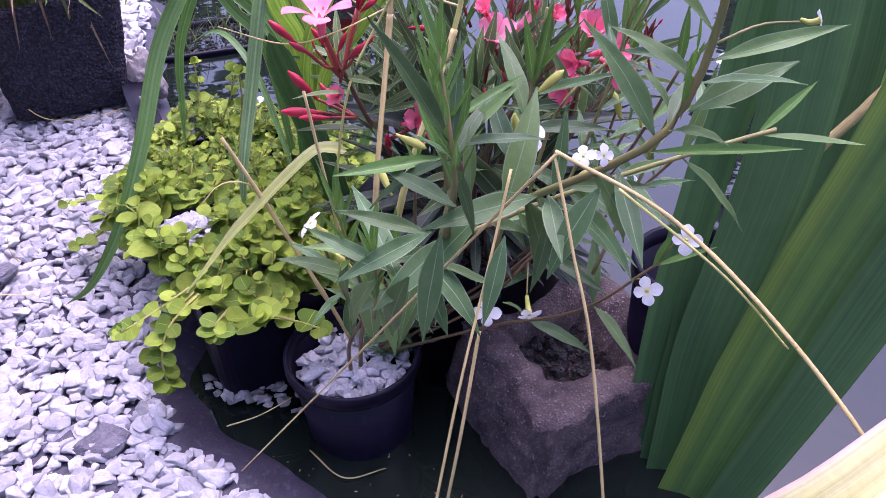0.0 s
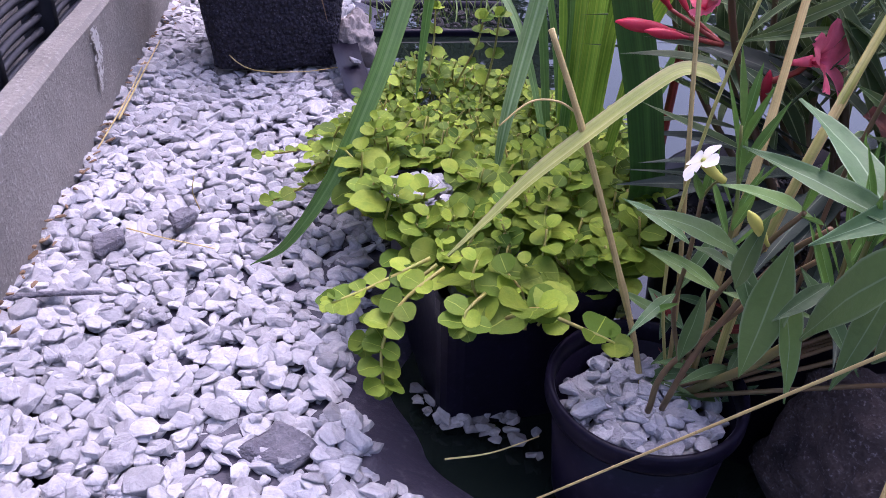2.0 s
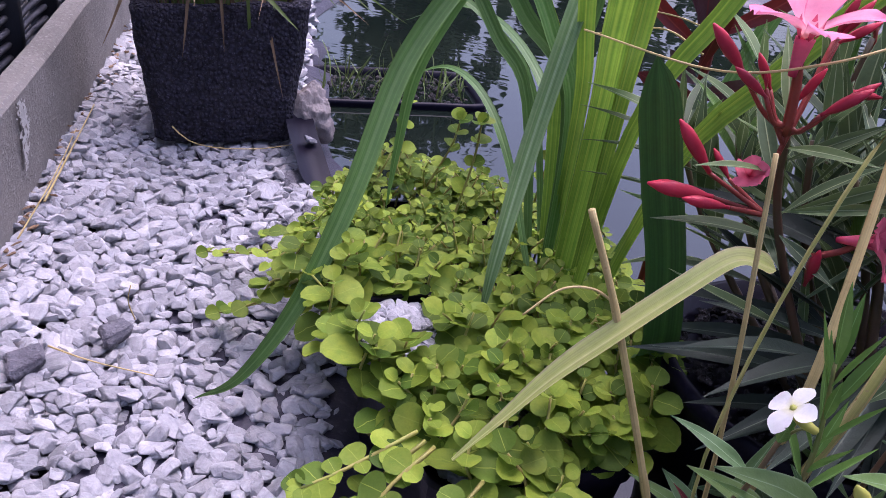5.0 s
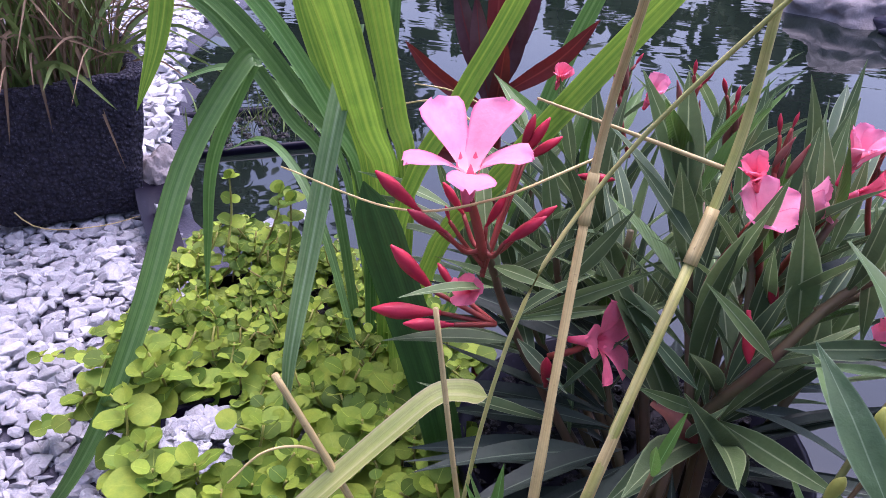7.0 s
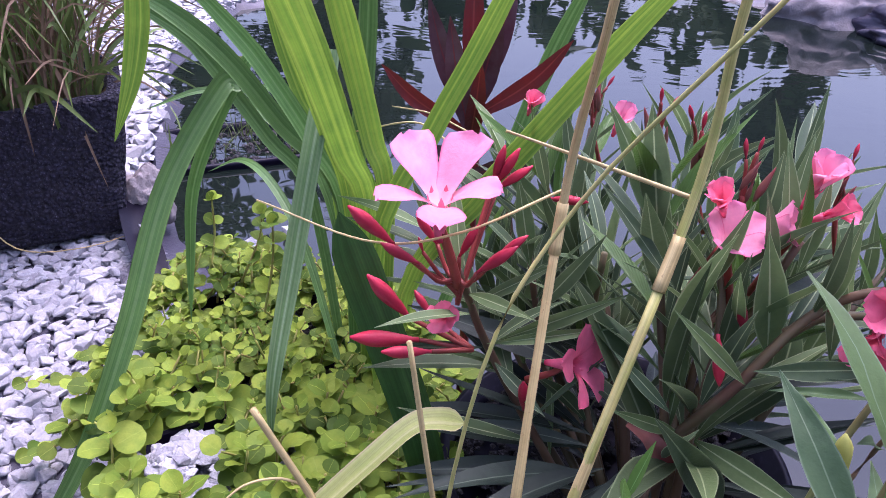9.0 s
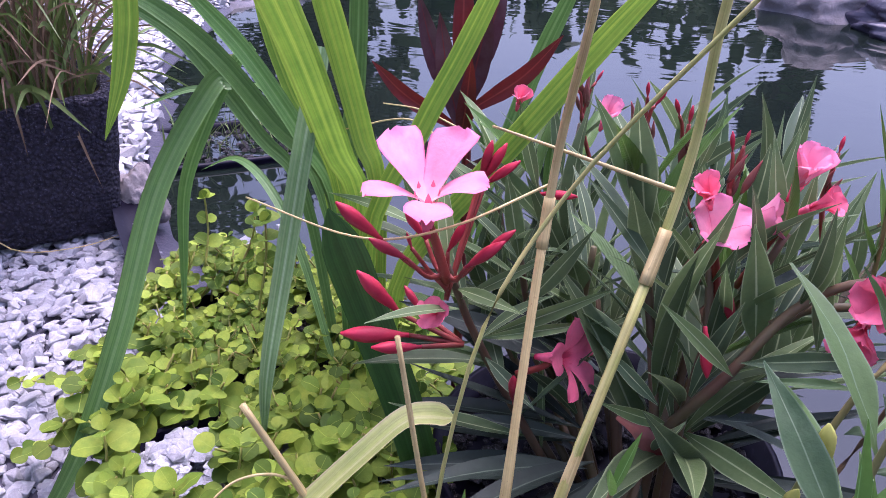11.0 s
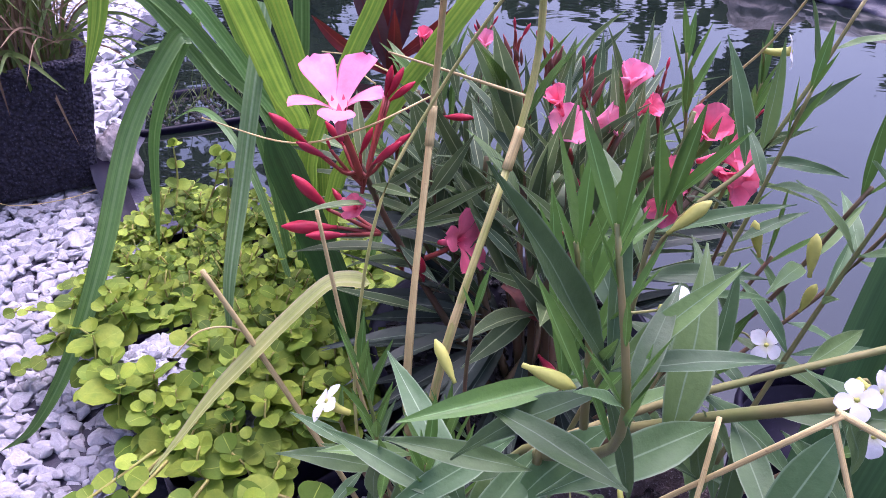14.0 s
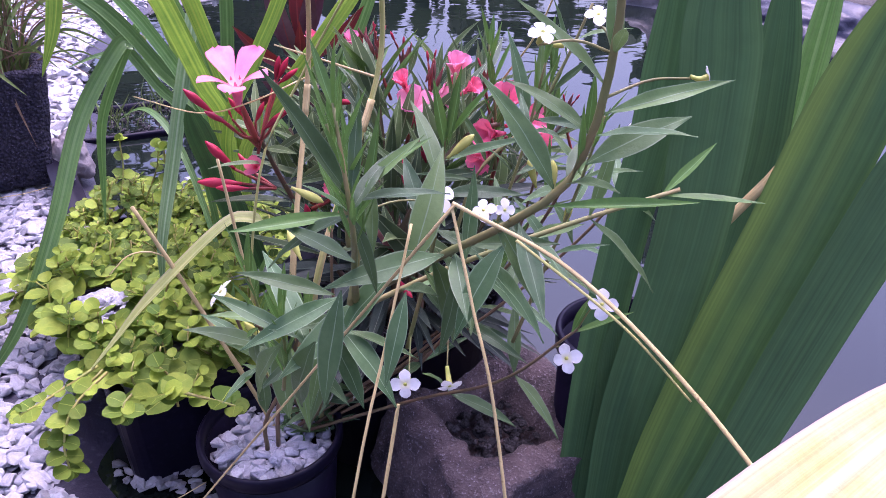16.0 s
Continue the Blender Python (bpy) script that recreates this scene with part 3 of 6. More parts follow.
far = [-400, -120, -40, -15, -7, -4, -2.6]
xs = np.array(far + list(np.arange(-1.8, 2.41, 0.06)) + [3.2, 4.5, 7, 15, 40, 120, 400])
ys = np.array(far + list(np.arange(-1.2, 3.41, 0.06)) + [4.5, 7, 15, 40, 120, 400])
tagged(part("ground", sheet(xs, ys, -0.030, 0.6), M_EARTH, None), "dark bare earth under the gravel and pond", "ground", kind="structure")
lx = np.array([-0.70, -0.6, -0.52] + list(np.arange(-0.47, 0.12, 0.009)) + list(np.arange(0.14, 1.62, 0.06)))
ly = np.array(list(np.arange(-0.34, 0.2, 0.06)) + list(np.arange(0.21, 1.2, 0.012)) + list(np.arange(1.22, 2.66, 0.05)))
tagged(part("pond_liner", sheet(lx, ly, -0.010, 0.33, 0.003, 0.14), M_LINER, None), "black rubber pond liner sloping under the water", "pond liner", kind="structure")
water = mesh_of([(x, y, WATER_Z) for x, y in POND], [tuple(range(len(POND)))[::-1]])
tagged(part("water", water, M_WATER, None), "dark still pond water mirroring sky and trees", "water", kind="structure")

# low concrete wall along the gravel, its inner foot from WALL_A to WALL_B
WALL_A, WALL_B = np.array((-0.335, 0.05)), np.array((-1.02, 1.95))
wall_u = unit(WALL_B - WALL_A)
wall_n = np.array((-wall_u[1], wall_u[0]))


def wall_mesh():
    length, thick, high = float(np.linalg.norm(WALL_B - WALL_A)), 0.026, 0.175
    n = 60
    prof = [(0.0, 0.0), (0.0, high - 0.004), (0.004, high), (thick - 0.004, high), (thick, high - 0.004), (thick, 0.0)]
    rows, faces = [], []
    for k in range(n):
        for a, h in prof:
            p = WALL_A + wall_u * length * k / (n - 1) + wall_n * a
            q = Vector((p[0] * 9, p[1] * 9, h * 9))
            w = noise.noise(q) * 0.0018
            rows.append((p[0] + wall_n[0] * w, p[1] + wall_n[1] * w, -0.07 + h + noise.noise(q * 2) * 0.0012 * (h > 0)))
    m = len(prof)
    for k in range(n - 1):
        faces += [(k * m + j, (k + 1) * m + j, (k + 1) * m + j + 1, k * m + j + 1) for j in range(m - 1)]
    faces += [tuple(range(m)), tuple((n - 1) * m + j for j in range(m))[::-1]]
    return mesh_of(rows, faces, smooth=False)


tagged(part("wall_west", wall_mesh(), M_CONCRETE, None), "low weathered grey concrete edging wall", "wall", kind="structure")


def fence():
    """A dark woven fence panel behind the wall: posts with thin horizontal canes between them."""
    a, b = WALL_A + wall_n * 0.062 + wall_u * 0.2, WALL_B + wall_n * 0.062
    run = float(np.linalg.norm(b - a))
    ob = thing("woven_fence", (*a, -0.03), "dark grey woven fence panel behind the concrete wall", "fence")
    turn = math.degrees(math.atan2(wall_u[1], wall_u[0]))
    post = rounded_box(0.022, 0.03, 0.75, 0.003)
    post_me = bpy.data.meshes.new("post")
    post.to_mesh(post_me)
    post.free()
    step = 0.155
    for k in range(int(run / step) + 1):
        p = a + wall_u * step * k
        part("post", post_me, M_FENCE, ob, m=pose(p[0], p[1], -0.03, 0, 0, turn))
    cane = tube([(0, 0, 0), (step * 0.5, 0.004, 0), (step, 0, 0)], 0.0036, 0.0036, 6, 6)
    for k in range(int(run / step)):
        p = a + wall_u * step * k
        items = [(cane, pose(p[0] + wall_n[0] * 0.004 * (-1) ** j, p[1] + wall_n[1] * 0.004 * (-1) ** j, -0.02 + j * 0.0068, 0, 0, turn)) for j in range(104)]
        part("cane_panel", merged(items), M_FENCE, ob, kind="stuff")


fence()


def boulder(seed, sx, sy, sz):
    bm = bmesh.new()
    bmesh.ops.create_icosphere(bm, subdivisions=5, radius=0.5)
    for v in bm.verts:
        q = v.co.normalized() * 1.3 + Vector((seed, 0, 0))
        v.co *= 1 + 0.35 * noise.noise(q) + 0.16 * noise.noise(q * 3) + 0.05 * noise.noise(q * 9) + 0.02 * noise.noise(q * 25)
        v.co = Vector((v.co.x * sx, v.co.y * sy, v.co.z * sz))
    for f in bm.faces:
        f.smooth = True
    return bm


def slab(seed, sx, sy, sz):
    bm = rounded_box(sx, sy, sz, 0.002, 0.009, 7, seed)
    for v in bm.verts:
        v.co.x += v.co.y * 0.35 * math.sin(seed)
        v.co.y *= 1 - 0.5 * max(v.co.x / sx, 0)
    return bm


SLATES = [(-0.477, 0.578, 0.0, 0.030, 0.024, 60), (-0.273, 0.420, -0.0035, 0.044, 0.034, -15), (-0.436, 0.622, 0.004, 0.026, 0.020, 60),
          (-0.395, 0.930, -0.004, 0.060, 0.042, 50), (-0.49, 0.475, -0.004, 0.05, 0.022, 40), (-0.36, 0.86, -0.004, 0.05, 0.03, 20)]
for k, (x, y, z, sx, sy, rot) in enumerate(SLATES):
    single("slate_piece", slab(k + 1, sx * 0.8, sy * 0.9, 0.010), M_SLATE, "flat dark grey slate piece among white gravel", "slate", "slate pieces in the gravel", m=pose(x, y, z - 0.0075, 6, -5 + 3 * k, rot))
single("pale_stone", boulder(3, 0.058, 0.06, 0.072), M_ROCK, "rough pale field stone beside the black planter", "stone", m=pose(-0.432, 1.050, 0.018, 0, 0, 20))
single("grey_boulder", boulder(8, 0.34, 0.30, 0.22), M_ROCK, "pale boulder on the far pond edge", "boulder", m=pose(0.84, 2.27, 0.0, 0, 0, 30))
single("folded_liner", boulder(12, 0.55, 0.30, 0.16), M_LINER, "crumpled black liner fold on the far bank", "pond liner", m=pose(1.02, 1.98, -0.02, 0, 0, -40))

# ---- pots, planter, block ----
CHIPS = [chip(s, 1.0, 0.46, 17, 0.12) for s in range(16)]
ROUGH_CHIPS = [chip(s, 1.0, 0.42, 14) for s in range(16)]
for me in CHIPS + ROUGH_CHIPS:
    me.materials.append(M_CHIP)


def chip_pose(x, y, z, size):
    return Matrix.Translation((x, y, z)) @ Euler((float(rng.normal(0, 0.30)), float(rng.normal(0, 0.30)), U(0, 6.28))).to_matrix().to_4x4() @ Matrix.Diagonal((size, size, size, 1))


ROUND_POT = (-0.073, 0.458)
POT_LIFT = 0.024


def round_pot():
    x, y = ROUND_POT
    ob = thing("round_pot", (x, y, -0.10), "round black plastic pot standing in the pond shallows", "plant pot")
    m = pose(x, y, POT_LIFT, 2.0, -1.5, 0) @ Matrix.Diagonal((0.95, 0.95, 1, 1))
    me = lathe([(0.0, -0.122), (0.038, -0.122), (0.0515, 0.026), (0.0500, 0.026), (0.049, 0.0), (0.0, 0.0)], 56)
    part("pot_body", me, M_POT, ob, m=m)
    lip = lathe([(0.0510, 0.0245), (0.0545, 0.0245), (0.056, 0.028), (0.056, 0.036), (0.0545, 0.038), (0.0525, 0.0375), (0.0508, 0.034), (0.0505, 0.0255), (0.0510, 0.0245)], 56)
    part("pot_rim", lip, M_POT, ob, "thick rolled rim", m=m)
    items = []
    for _ in range(250):
        r, a = 0.0400 * math.sqrt(U(0, 1)), U(0, 6.28)
        items.append((CHIPS[int(U(0, 15.99))], chip_pose(x + r * math.cos(a), y + r * math.sin(a), POT_LIFT + 0.017 + U(-0.004, 0.008) + 0.004 * (1 - r / 0.0425), U(0.009, 0.017))))
    items.append((CHIPS[3], Matrix.Translation((x - 0.031, y - 0.020, POT_LIFT + 0.030)) @ Euler((0.5, -0.2, 0.4)).to_matrix().to_4x4() @ Matrix.Diagonal((0.022, 0.022, 0.02, 1))))
    single("pot_gravel", merged(items, None), M_CHIP, "white stone chips filling the round pot", "gravel", kind="stuff")


round_pot()


def square_pot(corner, turn, sx, sy, rim, label, fill, fill_label):
    """A square nursery pot with a lipped rim; corner is its front left corner."""
    ob = thing("square_pot", (corner[0], corner[1], -0.10), label, "plant pot", "square pots")
    def shell(rings, shut):
        bm = bmesh.new()
        loops = []
        for s, h in rings:
            ring = []
            for cx, cy in ((-1, -1), (1, -1), (1, 1), (-1, 1)):
                for a in (-1, -0.5, 0, 0.5, 1):
                    ang = math.atan2(cy, cx) + a * math.pi / 4.2
                    r = 0.014
                    ring.append(bm.verts.new(((cx * (sx / 2 * s - r) + r * math.cos(ang)), (cy * (sy / 2 * s - r) + r * math.sin(ang)), h)))
            loops.append(ring)
        for a, b in zip(loops, loops[1:]):
            for j in range(20):
                bm.faces.new((a[j], a[(j + 1) % 20], b[(j + 1) % 20], b[j]))
        if shut:
            bm.faces.new(loops[-1])
            bm.faces.new(loops[0][::-1])
        return bm

    m = pose(corner[0], corner[1], 0, 0, 0, turn) @ Matrix.Translation((sx / 2, sy / 2, 0))
    part("pot_body", shell([(0.80, -0.10), (0.97, rim - 0.014), (0.93, rim - 0.014), (0.93, rim - 0.018)], True), M_POT, ob, m=m)
    part("pot_rim", shell([(0.95, rim - 0.0135), (1.0, rim - 0.013), (1.005, rim - 0.006), (1.0, rim), (0.96, rim), (0.945, rim - 0.0135)], False), M_POT, ob, "lipped rim", m=m)
    items = []
    for _ in range(int(sx * sy * 11000)):
        p = m @ Vector((U(-0.40, 0.40) * sx, U(-0.41, 0.41) * sy, rim - 0.013 + U(0, 0.006)))
        items.append((CHIPS[int(U(0, 15.99))], chip_pose(p.x, p.y, p.z, U(0.010, 0.018))))
    single("pot_gravel", merged(items, None), fill, fill_label, "gravel", kind="stuff")


square_pot((-0.187, 0.462), 28, 0.118, 0.168, 0.080, "square black plastic pot overgrown with golden creeping jenny", M_CHIP, "white stone chips topping a square pot")
heap = []
for _ in range(90):
    r, a = 0.027 * math.sqrt(U(0, 1)), U(0, 6.28)
    heap.append((CHIPS[int(U(0, 15.99))], chip_pose(-0.234 + r * math.cos(a), 0.588 + r * math.sin(a), 0.078 + 0.010 * (1 - r / 0.027), U(0.010, 0.017))))
single("gravel_heap", merged(heap, None), M_CHIP, "small heap of white chips in the square pot", "gravel", kind="stuff")
square_pot((-0.262, 0.668), 22, 0.130, 0.150, 0.046, "low square black pot hidden under creeping jenny", M_GRIT, "dark grit topping a low square pot")


def open_box(x0, sx, sy, sz, wall, taper, bevel, rough, cuts, floor):
    """A thick-walled trough, open above, narrower at its foot."""
    bm = bmesh.new()
    rings = []
    n = cuts
    def ring(hx, hy, h):
        out = []
        for k in range(4 * n):
            side, s = divmod(k, n)
            s = s / n * 2 - 1
            p = [(s * hx, -hy), (hx, s * hy), (-s * hx, hy), (-hx, -s * hy)][side]
            q = max(abs(p[0]) / hx + abs(p[1]) / hy - 1.86, 0) / 0.14
            out.append(bm.verts.new((p[0] * (1 - bevel * q), p[1] * (1 - bevel * q), h)))
        return out
    for k in range(n + 1):
        s = k / n
        f = taper + (1 - taper) * s
        rings.append(ring(sx / 2 * f, sy / 2 * f, sz * s))
    rings.append(ring(sx / 2 - wall * 0.3, sy / 2 - wall * 0.3, sz + 0.003))
    rings.append(ring(sx / 2 - wall * 0.75, sy / 2 - wall * 0.75, sz + 0.002))
    rings.append(ring(sx / 2 - wall, sy / 2 - wall, sz - 0.006))
    rings.append(ring(sx / 2 - wall, sy / 2 - wall, floor))
    m = 4 * n
    for a, b in zip(rings, rings[1:]):
        for j in range(m):
            bm.faces.new((a[j], a[(j + 1) % m], b[(j + 1) % m], b[j]))
    bm.faces.new(rings[0][::-1])
    bm.faces.new(rings[-1])
    for v in bm.verts:
        v.co += Vector(noise.noise_vector(v.co * 16 + Vector((x0, 0, 0)))) * rough + Vector(noise.noise_vector(v.co * 90)) * rough * 0.45
    for f in bm.faces:
        f.smooth = True
    return bm


PLANTER = (-0.526, 1.030)


def planter():
    x, y = PLANTER
    ob = thing("stone_planter", (x, y, 0.0), "square black porous lava-concrete planter on white gravel", "planter")
    bm = open_box(3, 0.180, 0.165, 0.146, 0.018, 0.80, 0.07, 0.0036, 34, 0.10)
    for v in bm.verts:
        v.co.z *= 1 + 0.55 * v.co.x
        v.co.y += 0.10 * v.co.z
    m = pose(x, y, 0.002, 0, 0, 24)
    part("planter_body", bm, M_LAVA, ob, m=m)
    items = []
    for _ in range(160):
        p = m @ Vector((U(-0.062, 0.062), U(-0.06, 0.06) + 0.012, 0.108 + U(0, 0.006)))
        items.append((CHIPS[int(U(0, 15.99))], chip_pose(p.x, p.y, p.z, U(0.006, 0.014))))
    part("soil", merged(items, None), M_GRIT, ob, "dark crumbly planting soil", kind="stuff")


planter()


def lava_block():
    """A hollow brown lava block half in the water, soil in its hole."""
    ob = thing("lava_block", (0.080, 0.470, -0.10), "hollow brown-black lava block half sunk in water", "stone block")
    bm = open_box(9, 0.135, 0.125, 0.155, 0.030, 1.06, 0.12, 0.011, 30, 0.115)
    m = pose(0.082, 0.474, -0.092, 5, 3, 28)
    part("block_body", bm, M_TUFF, ob, m=m)
    items = []
    for _ in range(120):
        p = m @ Vector((U(-0.036, 0.036), U(-0.032, 0.032), 0.128 + U(0, 0.006)))
        items.append((CHIPS[int(U(0, 15.99))], chip_pose(p.x, p.y, p.z, U(0.005, 0.012))))
    part("soil", merged(items, None), M_GRIT, ob, "dark soil in the block's hole", kind="stuff")


lava_block()


def oleander_pot():
    x, y = 0.015, 0.575
    ob = thing("oleander_pot", (x, y, -0.10), "round black pot of dark grit under the oleander", "plant pot")
    part("pot_body", lathe([(0.0, -0.10), (0.075, -0.10), (0.092, 0.105), (0.096, 0.106), (0.096, 0.118), (0.092, 0.119), (0.089, 0.104), (0.0, 0.104)], 48), M_POT, ob, m=pose(x, y, 0))
    items = []
    for _ in range(700):
        r, a = 0.087 * math.sqrt(U(0, 1)), U(0, 6.28)
        items.append((CHIPS[int(U(0, 15.99))], chip_pose(x + r * math.cos(a), y + r * math.sin(a), 0.105 + U(0, 0.005), U(0.004, 0.010))))
    part("soil", merged(items, None), M_GRIT, ob, "dark gritty soil", kind="stuff")


oleander_pot()


def pond_tray():
    """A flat dark planting tray floating by the far bank."""
    ob = thing("planting_tray", (-0.42, 1.30, -0.03), "flat dark planting tray with roots in the pond", "plant tray")
    bm = open_box(5, 0.26, 0.15, 0.045, 0.010, 0.95, 0.05, 0.0012, 14, 0.03)
    m = pose(-0.385, 1.30, -0.060, 0, 0, 22)
    part("tray_body", bm, M_POT, ob, m=m)
    items = []
    for _ in range(260):
        p = m @ Vector((U(-0.115, 0.115), U(-0.06, 0.06), 0.032 + U(0, 0.008)))
        items.append((CHIPS[int(U(0, 15.99))], chip_pose(p.x, p.y, p.z, U(0.006, 0.016))))
    part("soil", merged(items, None), M_GRIT, ob, "dark root-filled soil", kind="stuff")
    blade = strap([(0, 0, 0), (0, 0.004, 0.05), (0, 0.03, 0.09)], 0.0035, n=7, across=3)
    tuft = [(blade, m @ Matrix.Translation((U(-0.11, 0.11), U(-0.05, 0.05), 0.03)) @ Euler((U(-0.6, 0.6), U(-0.6, 0.6), U(0, 6.28))).to_matrix().to_4x4() @ Matrix.Scale(U(0.3, 0.8), 4)) for _ in range(90)]
    part("sparse_grass", merged(tuft), M_GRASS, ob, "sparse short green grass", kind="stuff")


pond_tray()

# ---- strap-leaved clump behind the creeping jenny ----
def strap_clump():
    base = (-0.135, 0.700, 0.045)
    ob = thing("strap_leaf_clump", base, "clump of long arching green strap leaves, some broken", "pond plant")
    b = np.array(base)

    def leaf(pts, w, mat, label="", **kw):
        kw.setdefault("across", 9)
        kw.setdefault("pleat", 0.035)
        part("leaf", strap(pts, w, **kw), mat, ob, label)

    # the long one that hangs over the gravel, and its narrow neighbours
    leaf([(-0.224, 0.750, 0.263), (-0.234, 0.742, 0.261), (-0.263, 0.70, 0.208), (-0.277, 0.64, 0.138), (-0.295, 0.595, 0.080), (-0.322, 0.568, 0.035), (-0.352, 0.566, 0.011)], 0.0150, M_STRAP, n=44, tip=0.7, base=0.85, hint=(0.3, -0.9, 0.5), fold=0.35)
    leaf([(-0.210, 0.765, 0.282), (-0.220, 0.760, 0.274), (-0.242, 0.755, 0.236), (-0.262, 0.745, 0.187), (-0.268, 0.735, 0.130), (-0.270, 0.725, 0.085)], 0.0098, M_STRAP, n=34, hint=(0.3, -0.9, 0.4), fold=0.4, tip=0.6)
    leaf([(-0.155, 0.708, 0.300), (-0.157, 0.699, 0.284), (-0.163, 0.680, 0.250), (-0.173, 0.648, 0.185), (-0.180, 0.610, 0.130), (-0.183, 0.600, 0.085)], 0.0125, M_STRAP_PALE, n=32, hint=(0.1, -0.9, 0.6), fold=0.4, tip=0.5, base=0.9)
    # broad yellow-green blades standing up together
    leaf([b, (-0.133, 0.700, 0.195), (-0.138, 0.650, 0.260), (-0.142, 0.590, 0.330), (-0.146, 0.550, 0.375), (-0.15, 0.50, 0.44)], 0.0170, M_STRAP_LIGHT, base=0.75, tip=0.25, fold=0.3, hint=(0.1, -1, -0.35))
    leaf([b + (0.010, -0.005, 0), (-0.122, 0.698, 0.205), (-0.125, 0.655, 0.265), (-0.129, 0.612, 0.325), (-0.132, 0.580, 0.366), (-0.138, 0.54, 0.42)], 0.0125, M_STRAP_LIGHT, base=0.7, hint=(0.4, -1, -0.2))
    leaf([b + (-0.008, 0.01, 0), (-0.145, 0.705, 0.195), (-0.154, 0.68, 0.260), (-0.164, 0.65, 0.320), (-0.178, 0.61, 0.39)], 0.0110, M_STRAP_LIGHT, base=0.6, hint=(-0.3, -1, 0.0))
    leaf([b + (0.02, 0, 0.01), (-0.088, 0.57, 0.11), (-0.096, 0.550, 0.170), (-0.112, 0.549, 0.225), (-0.127, 0.546, 0.278)], 0.020, M_STRAP_DARK, "dark green leaf, snapped short", base=0.9, tip=0.12, hint=(0.2, -1, 0.1), fold=0.2)
    # straight ones fanning over the gravel
    leaf([b + (-0.01, 0.01, 0), (-0.154, 0.72, 0.195), (-0.192, 0.725, 0.245), (-0.224, 0.725, 0.288), (-0.255, 0.72, 0.317), (-0.30, 0.71, 0.345)], 0.0125, M_STRAP, base=0.6, hint=(0.5, -1, 0.5))
    leaf([b + (-0.01, 0.0, 0), (-0.150, 0.715, 0.186), (-0.171, 0.72, 0.235), (-0.200, 0.72, 0.285), (-0.221, 0.715, 0.315), (-0.25, 0.70, 0.355)], 0.0118, M_STRAP, base=0.6, hint=(0.5, -1, 0.5))
    leaf([b + (-0.02, 0.02, 0), (-0.181, 0.755, 0.178), (-0.210, 0.76, 0.220), (-0.244, 0.76, 0.271), (-0.261, 0.755, 0.293), (-0.30, 0.74, 0.325)], 0.0105, M_STRAP, base=0.6, hint=(0.5, -1, 0.5))
    leaf([b + (-0.01, 0.03, 0), (-0.164, 0.755, 0.201), (-0.185, 0.76, 0.254), (-0.197, 0.76, 0.295), (-0.205, 0.75, 0.345)], 0.0120, M_STRAP_LIGHT, base=0.6, hint=(0.3, -1, 0.3))
    leaf([b + (-0.01, 0.04, 0), (-0.175, 0.78, 0.170), (-0.215, 0.80, 0.215), (-0.262, 0.81, 0.235), (-0.31, 0.80, 0.222)], 0.0070, M_STRAP, base=0.6, hint=(0.1, -0.6, 0.9))
    leaf([b, (-0.151, 0.78, 0.183), (-0.146, 0.795, 0.250), (-0.143, 0.80, 0.310), (-0.14, 0.79, 0.37)], 0.0135, M_STRAP, base=0.6, hint=(0, -1, 0.1))
    leaf([b + (0.01, 0.02, 0), (-0.150, 0.74, 0.22), (-0.176, 0.74, 0.30), (-0.19, 0.72, 0.36)], 0.0110, M_STRAP, base=0.6, hint=(-0.3, -1, 0.1))
    leaf([b + (-0.01, 0.02, 0), (-0.15, 0.76, 0.14), (-0.19, 0.84, 0.19), (-0.25, 0.92, 0.20), (-0.32, 0.99, 0.16)], 0.0090, M_STRAP, base=0.6, hint=(0.1, -0.4, 0.9))
    leaf([b + (-0.02, 0.0, 0.02), (-0.185, 0.75, 0.13), (-0.215, 0.79, 0.165), (-0.25, 0.83, 0.17), (-0.29, 0.86, 0.145)], 0.0075, M_STRAP, base=0.6, hint=(0.1, -0.4, 0.9))
    # straight ones leaning the other way
    leaf([b + (0.01, -0.02, 0), (-0.120, 0.625, 0.215), (-0.092, 0.62, 0.285), (-0.074, 0.62, 0.322), (-0.060, 0.615, 0.354), (-0.04, 0.60, 0.40)], 0.0110, M_STRAP_LIGHT, hint=(0.3, -1, 0.3))
    leaf([b + (0.02, -0.04, 0.02), (-0.101, 0.585, 0.215), (-0.068, 0.58, 0.270), (-0.042, 0.58, 0.306), (-0.019, 0.578, 0.338), (0.000, 0.57, 0.366), (0.03, 0.55, 0.41)], 0.0120, M_STRAP_LIGHT, hint=(0.4, -1, 0.4))
    leaf([b + (0.03, 0.03, 0), (-0.042, 0.79, 0.198), (-0.022, 0.80, 0.256), (-0.007, 0.80, 0.297), (0.012, 0.79, 0.345)], 0.0130, M_STRAP, hint=(0.2, -1, 0.3))
    leaf([(-0.225, 0.645, 0.40), (-0.236, 0.640, 0.350), (-0.240, 0.640, 0.326), (-0.247, 0.638, 0.299), (-0.260, 0.635, 0.267)], 0.0120, M_STRAP_LIGHT, "drooping leaf end", hint=(0.2, -1, 0.2), base=0.8, tip=0.5)


strap_clump()


